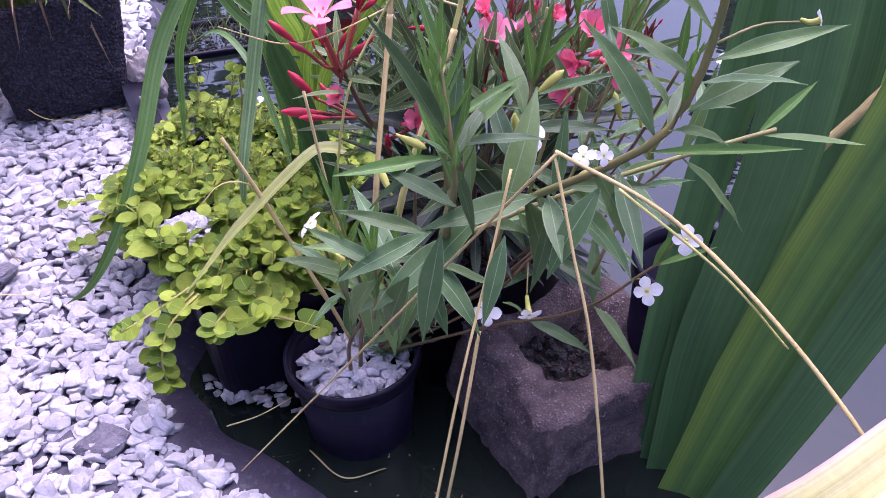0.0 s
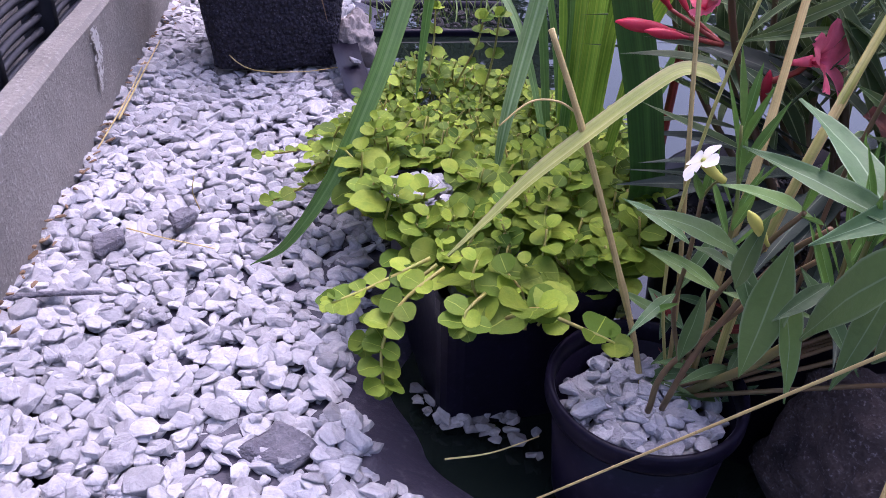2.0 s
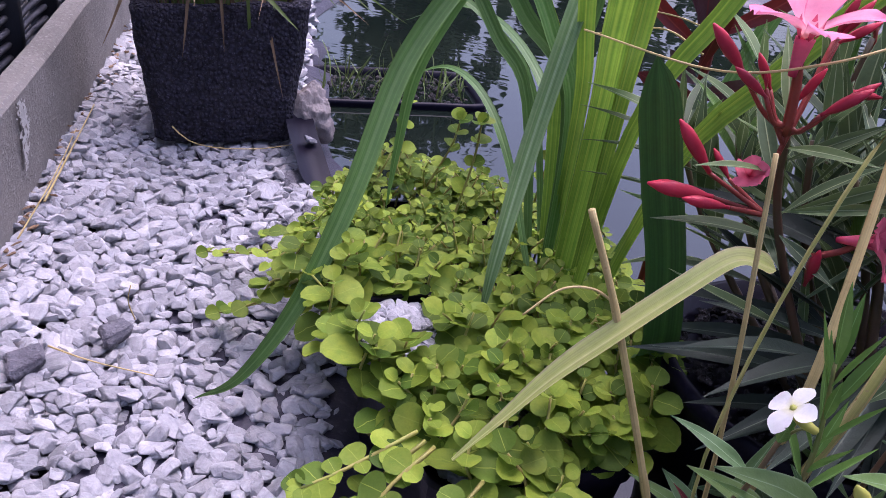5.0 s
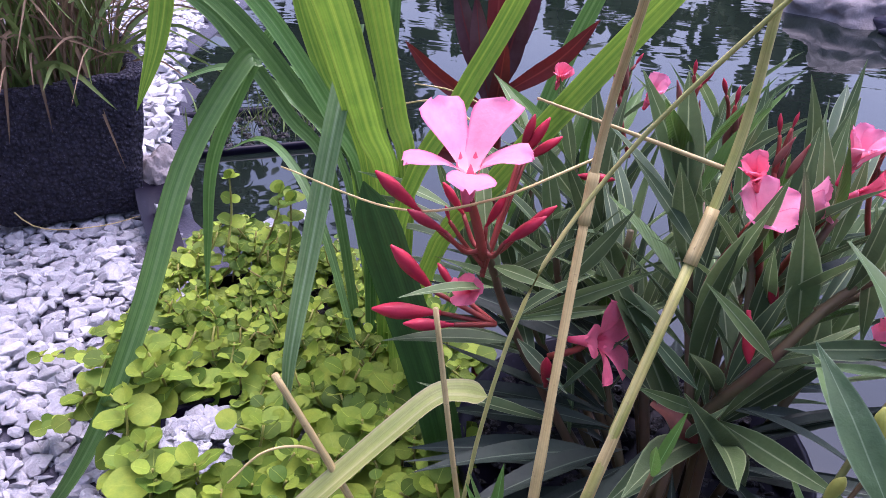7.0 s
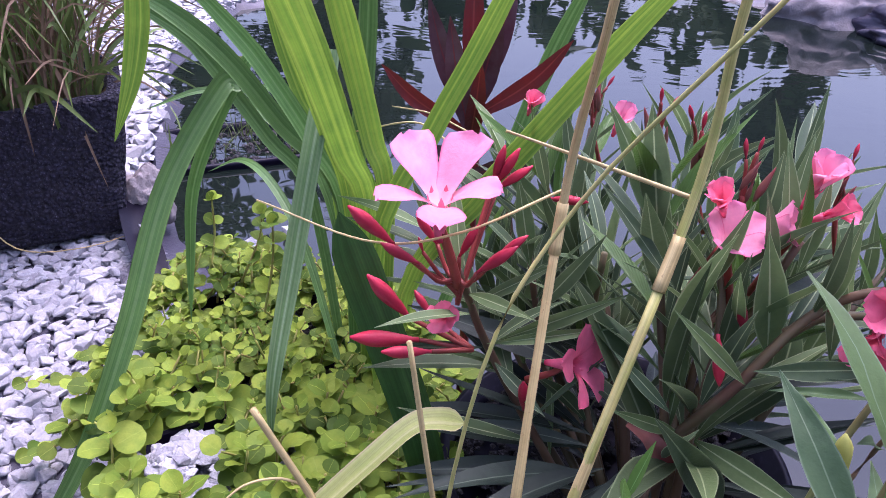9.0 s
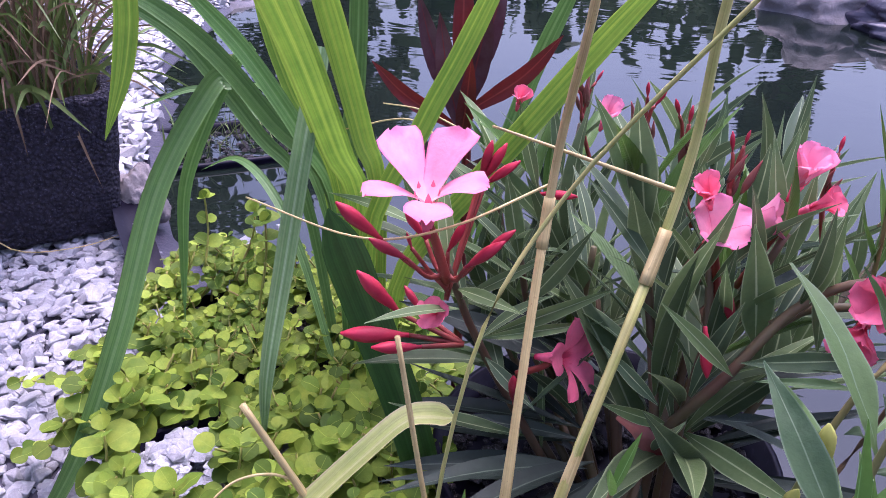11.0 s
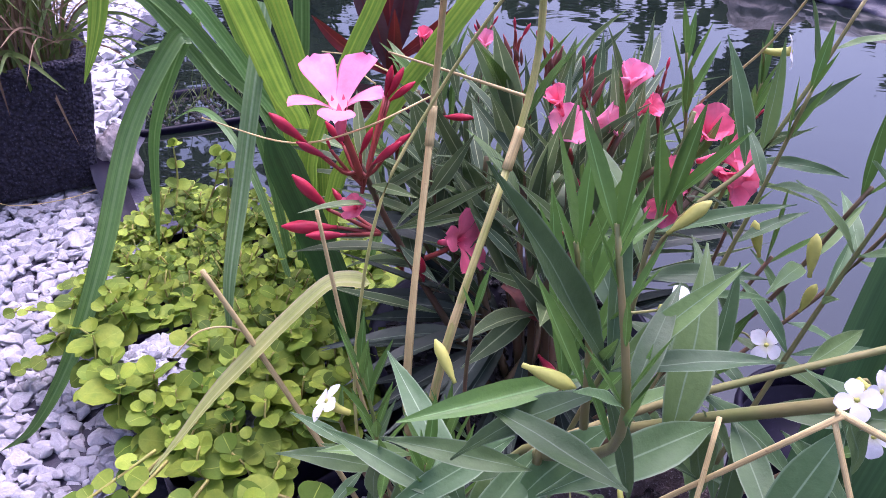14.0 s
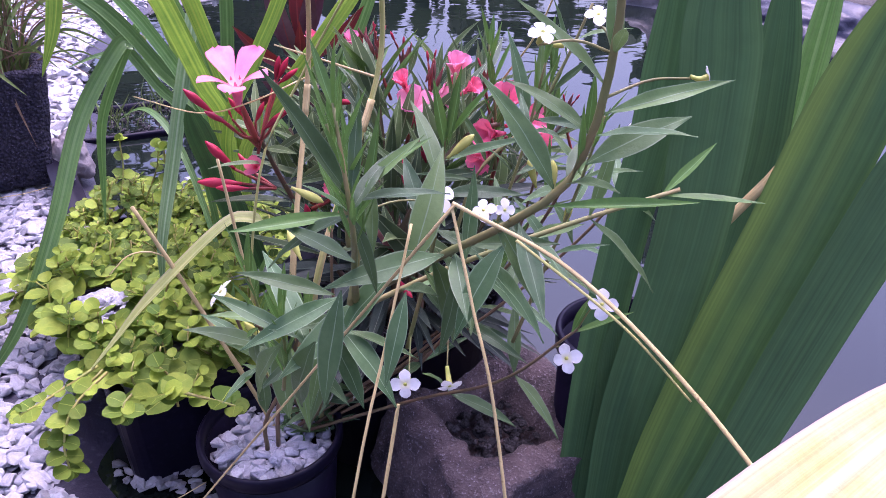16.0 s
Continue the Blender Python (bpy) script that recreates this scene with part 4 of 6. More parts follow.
# ---- golden creeping jenny ----
JENNY_LEAVES = [leaf_blade(1.0, 1.0 + 0.1 * k, curl=c, fold=f, peak=0.5, blunt=0.42, n=8, across=5, cup=cu, wave=0.02)
                for k, (c, f, cu) in enumerate([(0.10, 0.10, 0.12), (0.22, 0.06, 0.05), (0.02, 0.16, 0.2), (0.15, -0.06, 0.16)])]
for me in JENNY_LEAVES:
    me.materials.append(M_JENNY)


def jenny_sprig(foot, head, pairs, size, leaves, stems):
    """One shoot: a thin stem with crossed pairs of round leaves, smallest on top."""
    foot, head = np.array(foot), np.array(head)
    mid = (foot + head) / 2 + np.array((U(-1, 1), U(-1, 1), U(0, 1))) * 0.006
    stems.append(tube([foot, mid, head], 0.0010, 0.0007, 6, 5))
    line = curve_through([foot, mid, head], 12)
    turn = U(0, 6.28)
    for k in range(pairs):
        at = line[min(int((1 - k * 0.23) * 11), 11)] if k < 4 else line[1]
        sz = size * (0.50 + 0.50 * min(k / 2, 1)) * U(0.8, 1.2)
        lift = 0.75 - 0.32 * k + U(-0.25, 0.25)
        for side in (0, math.pi):
            a = turn + side + U(-0.3, 0.3)
            d = (math.cos(a), math.sin(a), max(lift, -0.25) + U(-0.15, 0.15))
            leaves.append((int(U(0, 3.99)), aim(at + np.array((math.cos(a), math.sin(a), 0)) * 0.0015, d, (U(-0.4, 0.4), U(-0.6, 0.2), 1.0), sz * U(0.85, 1.1), U(-0.3, 0.3))))
        turn += math.pi / 2 + U(-0.3, 0.3)


def jenny(at, label, outline, top, edge, rim, step, pairs, small, big, extra):
    """A mound of shoots over a plan outline; top gives its height over the plan."""
    ob = thing("creeping_jenny", at, label, "ground cover", "creeping jenny mounds")
    leaves, stems = [], []
    xs, ys = [p[0] for p in outline], [p[1] for p in outline]
    for gy in np.arange(min(ys), max(ys), step):
        for gx in np.arange(min(xs), max(xs), step):
            x, y = gx + U(-0.5, 0.5) * step, gy + U(-0.5, 0.5) * step
            odd, near = False, 9.0
            for (ax, ay), (bx, by) in zip(outline, outline[1:] + outline[:1]):
                if (ay > y) != (by > y) and x < ax + (y - ay) * (bx - ax) / (by - ay):
                    odd = not odd
                k = min(max(((x - ax) * (bx - ax) + (y - ay) * (by - ay)) / ((bx - ax) ** 2 + (by - ay) ** 2), 0), 1)
                near = min(near, math.hypot(x - ax - k * (bx - ax), y - ay - k * (by - ay)))
            if not odd or (abs(x + 0.236) < 0.030 and abs(y - 0.586) < 0.032):
                continue
            h = top * (edge + (1 - edge) * min(near / 0.05, 1)) + 0.016 * noise.noise((x * 20, y * 20, 1.7)) + U(-0.013, 0.011)
            g = (y - 0.42) / 0.48
            sz = (big + (small - big) * min(max(g, 0), 1)) * U(0.72, 1.2)
            jenny_sprig((x + U(-0.02, 0.02), y + U(-0.02, 0.02), max(rim + 0.002, h - 0.04)), (x, y, h), pairs, sz, leaves, stems)
    for pts, n, sz in extra:
        line = curve_through(pts, n + 1)
        stems.append(tube(pts, 0.0012, 0.0008, 12, 5))
        for k in range(1, n + 1):
            t = unit(line[k] - line[k - 1])
            sd = unit(np.cross(t, (0.2, 0, 1.0)))
            for s in (-1, 1):
                leaves.append((int(U(0, 3.99)), aim(line[k], sd * s + t * U(0, 0.5) + np.array((0, 0, U(0.0, 0.5))), (U(-0.3, 0.3), -0.35, 1.0), sz * U(0.65, 1.1), U(-0.3, 0.3))))
        for s in (-1, 1):
            leaves.append((1, aim(line[-1], t + sd * s * 0.5 + np.array((0, 0, 0.3)), (0, -0.4, 1.0), sz * 0.65)))
    order = sorted(range(len(leaves)), key=lambda i: leaves[i][1].translation.y - 0.6 * leaves[i][1].translation.z)
    for i in order[:300]:
        part("leaf", JENNY_LEAVES[leaves[i][0]], M_JENNY, ob, m=leaves[i][1])
    rest = [(JENNY_LEAVES[leaves[i][0]], leaves[i][1]) for i in order[300:]]
    if rest:
        part("dense_leaves", merged(rest), M_JENNY, ob, kind="stuff")
    part("trailing_stem", merged([(s, Matrix.Identity(4)) for s in stems]), M_JENNY_STEM, ob, "thin pale trailing stems", kind="stuff")


jenny((-0.17, 0.54, 0.07), "golden-leaved creeping jenny mounding over its pot", [(-0.182, 0.480), (-0.228, 0.520), (-0.278, 0.57), (-0.318, 0.64), (-0.085, 0.64), (-0.068, 0.58), (-0.082, 0.52), (-0.125, 0.472)],
      0.107, 0.95, 0.07, 0.0162, 4, 0.0150, 0.0188,
      [([(-0.190, 0.475, 0.100), (-0.208, 0.452, 0.088), (-0.214, 0.438, 0.068), (-0.211, 0.430, 0.050)], 6, 0.0135),
       ([(-0.200, 0.485, 0.098), (-0.228, 0.462, 0.088), (-0.246, 0.450, 0.082)], 5, 0.0115),
       ([(-0.195, 0.48, 0.098), (-0.218, 0.458, 0.080), (-0.226, 0.446, 0.062)], 4, 0.0130),
       ([(-0.165, 0.465, 0.095), (-0.172, 0.450, 0.092), (-0.172, 0.445, 0.088)], 2, 0.015),
       ([(-0.14, 0.46, 0.095), (-0.105, 0.450, 0.092), (-0.095, 0.448, 0.090)], 2, 0.015),
       ([(-0.15, 0.44, 0.10), (-0.139, 0.427, 0.117), (-0.134, 0.424, 0.121)], 2, 0.021)])
jenny((-0.22, 0.74, 0.06), "small-leaved golden creeping jenny trailing over gravel", [(-0.318, 0.63), (-0.330, 0.70), (-0.340, 0.78), (-0.335, 0.85), (-0.27, 0.885), (-0.19, 0.85), (-0.11, 0.80), (-0.068, 0.74), (-0.065, 0.62)],
      0.086, 0.70, 0.05, 0.0145, 4, 0.0108, 0.0140,
      [([(-0.315, 0.69, 0.066), (-0.355, 0.70, 0.045), (-0.385, 0.72, 0.026), (-0.415, 0.732, 0.014)], 6, 0.011),
       ([(-0.320, 0.70, 0.066), (-0.345, 0.72, 0.055), (-0.368, 0.742, 0.034)], 5, 0.011),
       ([(-0.22, 0.74, 0.08), (-0.212, 0.75, 0.125), (-0.21, 0.752, 0.158)], 4, 0.012),
       ([(-0.28, 0.81, 0.08), (-0.279, 0.825, 0.105), (-0.279, 0.828, 0.135)], 3, 0.012),
       ([(-0.25, 0.79, 0.08), (-0.235, 0.80, 0.115), (-0.23, 0.80, 0.14)], 4, 0.011),
       ([(-0.16, 0.80, 0.08), (-0.155, 0.81, 0.115), (-0.152, 0.81, 0.14)], 4, 0.011),
       ([(-0.310, 0.64, 0.066), (-0.342, 0.645, 0.036), (-0.372, 0.655, 0.014)], 5, 0.012)])


# ---- pink oleander ----
OL_LEAVES = [leaf_blade(1.0, w, curl=c, fold=f, peak=0.45, blunt=1.15, n=10, across=5) for w, c, f in [(0.135, 0.10, 0.40), (0.150, 0.18, 0.30), (0.115, -0.06, 0.45), (0.170, 0.24, 0.32)]]
for me in OL_LEAVES:
    me.materials.append(M_OLEANDER)
OL_YOUNG = leaf_blade(1.0, 0.17, curl=0.06, fold=0.6, peak=0.42, blunt=1.1, n=10, across=5)
OL_YOUNG.materials.append(M_OLEANDER_YOUNG)
TIP = spindle(1.0, 0.10, peak=0.35)
TIP.materials.append(M_TIP)
BUD = spindle(1.0, 0.120, n=12, sides=9)
BUD.materials.append(M_BUD)


def petal_mesh(curl, wave):
    """One broad oleander petal, narrow at the throat, its lip uneven and slightly twisted."""
    rows, uv = [], []
    n, across = 11, 7
    for k in range(n):
        s = k / (n - 1)
        w = 0.14 + 0.52 * min(s / 0.76, 1) ** 1.15
        w *= max(1 - max((s - 0.80) / 0.205, 0) ** 3.2, 0.01) ** 0.5
        for u in np.linspace(-1, 1, across):
            z = 0.42 * s * (1 - s * curl) + 0.10 * u * u * w + wave * math.sin(5 * u + 5 * s) * s
            rows.append((u * w / 2 + 0.10 * s * s, s, z))
            uv.append((u * 0.5 + 0.5, s))
    faces = [(k * across + j, k * across + j + 1, (k + 1) * across + j + 1, (k + 1) * across + j) for k in range(n - 1) for j in range(across - 1)]
    return mesh_of(rows, faces, uv)


THROAT_SCALE = leaf_blade(1.0, 0.34, curl=0.1, fold=0.3, n=5, across=3)
THROAT_SCALE.materials.append(M_PETAL_DEEP)


def oleander_flower(plant, at, facing, size, mat, spread=1.0, spin=0.0, curls=(0.7, 0.9, 0.6, 1.0, 0.8), spreads=None, sizes=(1, 1, 1, 1, 1)):
    """Five petals on a short tube; spread tells how far they open, one number or one for each."""
    at, f = np.array(at), unit(np.array(facing, dtype=float))
    a = unit(np.cross(f, (0.2, 0.9, 0.1)))
    b = np.cross(f, a)
    tub = part("flower_tube", tube([at - f * size * 0.52, at - f * size * 0.25, at], size * 0.06, size * 0.14, 6, 8), M_PETAL_DEEP, plant, "red-pink flower tube")
    for k in range(5):
        sp = spreads[k] if spreads else spread
        ang = spin + 2 * math.pi * k / 5
        d = a * math.cos(ang) + b * math.sin(ang)
        me = petal_mesh(curls[k], 0.035)
        me.materials.append(mat)
        part("petal", me, mat, tub, m=aim(at, d * sp + f * (1.15 - sp), f if sp > 0.6 else f * 0.4 - d, size * sizes[k], U(-0.25, 0.25)))
        part("throat_scale", THROAT_SCALE, M_PETAL_DEEP, tub, m=aim(at + d * size * 0.10, d * 0.35 + f, d, size * 0.30))


def leaf_run(plant, line, s0, s1, count, length, lean, mat_young=0.0, up=(0, 0, 1)):
    """Whorls of lance leaves along a stem."""
    n = len(line)
    turn = U(0, 6.28)
    for k in range(count):
        s = s0 + (s1 - s0) * k / max(count - 1, 1)
        i = min(int(s * (n - 1)), n - 2)
        t = unit(line[i + 1] - line[i])
        sd = unit(np.cross(t, (math.cos(turn), math.sin(turn), 0.21)))
        ln = lean + U(-0.15, 0.25)
        d = t * (1.0 - 0.55 * ln) + sd * ln
        young = U(0, 1) < mat_young * (s - s0) / max(s1 - s0, 0.01)
        me = OL_YOUNG if young else OL_LEAVES[int(U(0, 3.99))]
        part("leaf", me, M_OLEANDER, plant, m=aim(line[i], d, -sd + t * 0.6, length * U(0.68, 1.05) * (1.08 - 0.45 * k / count) * (0.85 if young else 1.0), U(-0.3, 0.3)))
        turn += 2.09 + U(-0.3, 0.3)


def oleander():
    root = np.array((0.018, 0.520, 0.105))
    ob = thing("oleander", root, "pink-flowering oleander with narrow dark leaves and red buds", "shrub")
    # (guide points of each branch, leaves, leaf length, lean, share of young leaves)
    def add_branch(pts, count, length, lean, young):
        part("stem", tube(pts, 0.0026, 0.0016, 16, 7), M_OL_STEM, ob)
        leaf_run(ob, curve_through(pts, 30), 0.28, 0.98, count, length, lean, young)

    add_branch([root + (-0.02, 0.01, 0), (-0.034, 0.535, 0.160), (-0.064, 0.533, 0.222), (-0.078, 0.516, 0.270)], 10, 0.070, 0.75, 0.2)
    add_branch([root, (0.014, 0.505, 0.190), (0.006, 0.530, 0.260), (0.000, 0.545, 0.305)], 20, 0.092, 0.42, 0.3)
    add_branch([root + (0.01, -0.01, 0), (0.022, 0.500, 0.195), (0.030, 0.515, 0.240), (0.030, 0.532, 0.272)], 16, 0.088, 0.50, 0.2)
    add_branch([root + (0.01, 0, 0), (0.024, 0.511, 0.190), (0.036, 0.515, 0.240), (0.054, 0.520, 0.288)], 16, 0.085, 0.50, 0.25)
    add_branch([(0.016, 0.505, 0.195), (0.034, 0.496, 0.235), (0.052, 0.498, 0.264), (0.066, 0.494, 0.280), (0.082, 0.488, 0.288)], 6, 0.066, 0.60, 0.2)
    add_branch([(0.048, 0.499, 0.258), (0.060, 0.500, 0.266), (0.080, 0.500, 0.268)], 2, 0.050, 0.5, 0.0)
    for foot, tip, wide in [((0.049, 0.510, 0.239), (0.034, 0.495, 0.298), 1.6), ((0.016, 0.525, 0.253), (0.027, 0.500, 0.307), 1.2), ((0.012, 0.540, 0.270), (-0.022, 0.525, 0.334), 1.2), ((0.003, 0.500, 0.276), (-0.024, 0.520, 0.309), 0.9), ((-0.060, 0.535, 0.222), (-0.012, 0.515, 0.260), 0.75), ((0.060, 0.535, 0.259), (0.052, 0.540, 0.318), 1.2), ((0.061, 0.530, 0.265), (0.066, 0.530, 0.309), 1.3), ((0.032, 0.485, 0.244), (0.001, 0.475, 0.280), 0.9), ((0.003, 0.475, 0.237), (-0.020, 0.475, 0.262), 1.1), ((0.053, 0.540, 0.241), (0.062, 0.545, 0.317), 1.1), ((-0.045, 0.530, 0.242), (-0.022, 0.520, 0.282), 1.2), ((-0.045, 0.560, 0.246), (-0.053, 0.560, 0.289), 1.4), ((-0.027, 0.580, 0.281), (-0.034, 0.580, 0.316), 1.3), ((0.024, 0.550, 0.298), (0.031, 0.550, 0.325), 1.2), ((0.069, 0.500, 0.245), (0.055, 0.490, 0.304), 1.0),
                            ((0.046, 0.505, 0.157), (0.001, 0.452, 0.243), 1.0), ((0.020, 0.505, 0.200), (-0.012, 0.490, 0.222), 1.1), ((0.034, 0.486, 0.250), (0.078, 0.474, 0.262), 1.2), ((0.020, 0.510, 0.190), (-0.022, 0.470, 0.178), 1.5), ((0.026, 0.508, 0.195), (0.052, 0.452, 0.212), 1.2),
                            ((-0.066, 0.530, 0.222), (-0.106, 0.524, 0.224), 1.1), ((-0.064, 0.530, 0.224), (-0.014, 0.522, 0.240), 0.7), ((-0.072, 0.522, 0.250), (-0.040, 0.515, 0.275), 0.9), ((-0.060, 0.533, 0.212), (-0.040, 0.508, 0.205), 1.4)]:
        foot, tip = np.array(foot), np.array(tip)
        m = aim(foot, tip - foot, (U(-0.2, 0.2), -0.9, 0.5), float(np.linalg.norm(tip - foot)) * 1.04)
        part("leaf", OL_LEAVES[0], M_OLEANDER, ob, m=m @ Matrix.Diagonal((wide, 1, 1, 1)))
    add_branch([root + (0.0, 0.03, 0), (0.0, 0.58, 0.19), (-0.030, 0.60, 0.25), (-0.042, 0.605, 0.282)], 17, 0.090, 0.42, 0.5)
    add_branch([root + (0.02, 0.03, 0), (0.045, 0.57, 0.20), (0.066, 0.585, 0.25), (0.082, 0.595, 0.285)], 18, 0.088, 0.45, 0.25)
    add_branch([root + (-0.01, 0.04, 0), (-0.015, 0.61, 0.18), (-0.015, 0.64, 0.23), (-0.010, 0.65, 0.28)], 16, 0.085, 0.45, 0.3)
    add_branch([root + (0.03, 0.02, 0), (0.085, 0.56, 0.18), (0.125, 0.585, 0.225), (0.150, 0.60, 0.250)], 18, 0.080, 0.65, 0.2)
    add_branch([root + (0.0, 0.03, 0), (0.020, 0.62, 0.18), (0.045, 0.66, 0.23), (0.055, 0.68, 0.27)], 16, 0.085, 0.45, 0.2)
    add_branch([root + (-0.01, 0.03, 0), (-0.020, 0.575, 0.165), (-0.036, 0.578, 0.205), (-0.044, 0.580, 0.242)], 20, 0.085, 0.55, 0.2)
    add_branch([root + (-0.02, 0.04, 0), (-0.040, 0.60, 0.160), (-0.060, 0.615, 0.200), (-0.070, 0.620, 0.232)], 18, 0.080, 0.55, 0.3)
    add_branch([root + (-0.03, 0.05, 0), (-0.055, 0.62, 0.150), (-0.082, 0.640, 0.190), (-0.095, 0.645, 0.222)], 18, 0.085, 0.55, 0.3)
    add_branch([root + (-0.02, 0.06, 0), (-0.035, 0.65, 0.160), (-0.048, 0.670, 0.210), (-0.052, 0.675, 0.250)], 18, 0.085, 0.50, 0.3)
    add_branch([root + (-0.01, 0.02, 0), (-0.010, 0.560, 0.165), (-0.012, 0.568, 0.210), (-0.010, 0.570, 0.250)], 18, 0.085, 0.50, 0.2)

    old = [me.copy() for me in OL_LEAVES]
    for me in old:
        me.materials[0] = M_OLEANDER_OLD_SHADED
    # old leaves drooping over the pot's rim, the shade down there put into their colour
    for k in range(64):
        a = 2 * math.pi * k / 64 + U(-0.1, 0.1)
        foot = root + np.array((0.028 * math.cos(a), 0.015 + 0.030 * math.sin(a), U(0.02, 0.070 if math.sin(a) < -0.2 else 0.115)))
        part("leaf", old[int(U(0, 3.99))], M_OLEANDER_OLD_SHADED, ob, m=aim(foot, (math.cos(a), math.sin(a), U(-0.35, 0.45)), (0, -0.2, 1.0), U(0.065, 0.105), U(-0.4, 0.4)) @ Matrix.Diagonal((0.8, 1, 1, 1)))
    dense = []
    for _ in range(6):
        tip = np.array((U(-0.045, 0.150), U(0.545, 0.68), 0))
        tip[2] = 0.270 - 0.5 * abs(tip[0] - 0.03) - 0.5 * max(0.56 - tip[1], 0) + U(-0.05, 0.01)
        pts = [root + (U(-0.03, 0.03), U(-0.01, 0.05), 0), (root + tip) / 2 + (U(-0.01, 0.01), 0.01, 0.03), tip]
        part("stem", tube(pts, 0.0032, 0.0018, 12, 6), M_OL_STEM, ob)
        line, turn = curve_through(pts, 24), U(0, 6.28)
        for k in range(16):
            i = min(int((0.3 + 0.7 * k / 15) * 23), 22)
            t = unit(line[i + 1] - line[i])
            sd = unit(np.cross(t, (math.cos(turn), math.sin(turn), 0.21)))
            dense.append((OL_LEAVES[int(U(0, 3.99))], aim(line[i], t * 0.8 + sd * U(0.3, 0.6), -sd + t * 0.6, 0.074 * U(0.7, 1.15) * (1.1 - 0.5 * k / 15), U(-0.3, 0.3))))
            turn += 2.09 + U(-0.3, 0.3)
    part("dense_leaves", merged(dense), M_OLEANDER, ob, kind="stuff")

    def bud(at, d, size):
        part("bud", BUD, M_BUD, ob, m=aim(at, d, (0, -1, 0.2), size))

    def stalk(pts, r=0.0018):
        part("flower_stalk", tube(pts, r, r * 0.8, 8, 6), M_OL_RED, ob)

    # the large open flower with its buds
    c = np.array((-0.086, 0.504, 0.303))
    stalk([(-0.078, 0.514, 0.264), (-0.082, 0.508, 0.283), c - (0, 0, 0.006)], 0.0022)
    oleander_flower(ob, c, (-0.02, -0.12, 1.0), 0.0275, M_PETAL, 0.72, spin=1.93, curls=(1.0, 1.0, 0.5, 0.5, 1.1), spreads=(0.84, 0.74, 0.74, 0.74, 0.78), sizes=(0.95, 0.95, 1.12, 1.12, 0.92))
    hub = np.array((-0.078, 0.514, 0.262))
    for foot, tip in [((-0.103, 0.505, 0.287), (-0.120, 0.503, 0.304)), ((-0.093, 0.503, 0.280), (-0.108, 0.501, 0.290)), ((-0.071, 0.505, 0.276), (-0.056, 0.503, 0.290)), ((-0.064, 0.510, 0.280), (-0.052, 0.510, 0.291)),
                      ((-0.078, 0.515, 0.277), (-0.071, 0.515, 0.292)), ((-0.087, 0.522, 0.278), (-0.096, 0.522, 0.292)), ((-0.065, 0.535, 0.299), (-0.056, 0.535, 0.316)), ((-0.066, 0.535, 0.300), (-0.062, 0.535, 0.317)), ((-0.064, 0.536, 0.297), (-0.050, 0.536, 0.308)), ((-0.092, 0.510, 0.281), (-0.094, 0.510, 0.288))]:
        foot, tip = np.array(foot), np.array(tip)
        stalk([hub + (0, 0, U(-0.008, 0.006)), (hub + foot) / 2 + (0, 0, -0.002), foot], 0.0011)
        bud(foot, tip - foot, float(np.linalg.norm(tip - foot)) * 0.96)
    # side cluster below it: shut buds, a half-open bud, a limp deep-pink flower
    low = np.array((-0.070, 0.528, 0.222))
    for end, d, sz in [((-0.098, 0.530, 0.236), (-0.65, 0.0, 0.75), 0.028), ((-0.094, 0.528, 0.226), (-0.95, -0.15, 0.10), 0.030), ((-0.088, 0.520, 0.226), (-0.8, -0.2, 0.1), 0.022), ((-0.088, 0.535, 0.233), (-0.5, 0.3, 0.6), 0.015)]:
        stalk([low, (low + np.array(end)) / 2, end], 0.0013)
        bud(end, d, sz)
    oleander_flower(ob, (-0.082, 0.528, 0.238), (-0.2, -0.7, 0.5), 0.0115, M_PETAL_DEEP, 0.55)
    stalk([(-0.045, 0.53, 0.205), (-0.034, 0.526, 0.213), (-0.030, 0.524, 0.219)])
    oleander_flower(ob, (-0.029, 0.522, 0.221), (0.75, -0.50, 0.35), 0.0215, M_PETAL_DEEP, 0.66, spin=0.9, curls=(1.5, 1.3, 1.6, 1.4, 1.2))
    bud((-0.046, 0.52, 0.196), (-0.1, -0.3, 1.0), 0.022)
    # flowers further back
    def add_flower(at, f, sz, mat, sp, spin):
        oleander_flower(ob, at, f, sz, mat, sp, spin=spin)

    add_flower((0.027, 0.524, 0.281), (0.05, -0.40, 0.80), 0.0195, M_PETAL, 0.58, 0.2)
    stalk([(0.036, 0.528, 0.244), (0.033, 0.526, 0.262), (0.029, 0.525, 0.276)], 0.0022)
    add_flower((0.038, 0.526, 0.290), (0.8, -0.4, 0.30), 0.0170, M_PETAL, 0.50, 0.0)
    add_flower((0.022, 0.522, 0.300), (-0.3, -0.4, 0.7), 0.0130, M_PETAL_DEEP, 0.40, 1.1)
    add_flower((-0.016, 0.555, 0.318), (0.1, -0.5, 0.8), 0.0120, M_PETAL, 0.40, 0.8)
    add_flower((-0.048, 0.600, 0.308), (0.1, -0.5, 0.8), 0.0100, M_PETAL_DEEP, 0.40, 0.3)
    add_flower((0.054, 0.522, 0.308), (0.1, -0.3, 0.9), 0.0170, M_PETAL, 0.42, 0.4)
    add_flower((0.062, 0.524, 0.297), (0.5, -0.4, 0.5), 0.0130, M_PETAL_DEEP, 0.42, 1.4)
    add_flower((0.086, 0.490, 0.298), (-0.1, -0.5, 0.8), 0.0180, M_PETAL_DEEP, 0.50, 0.9)
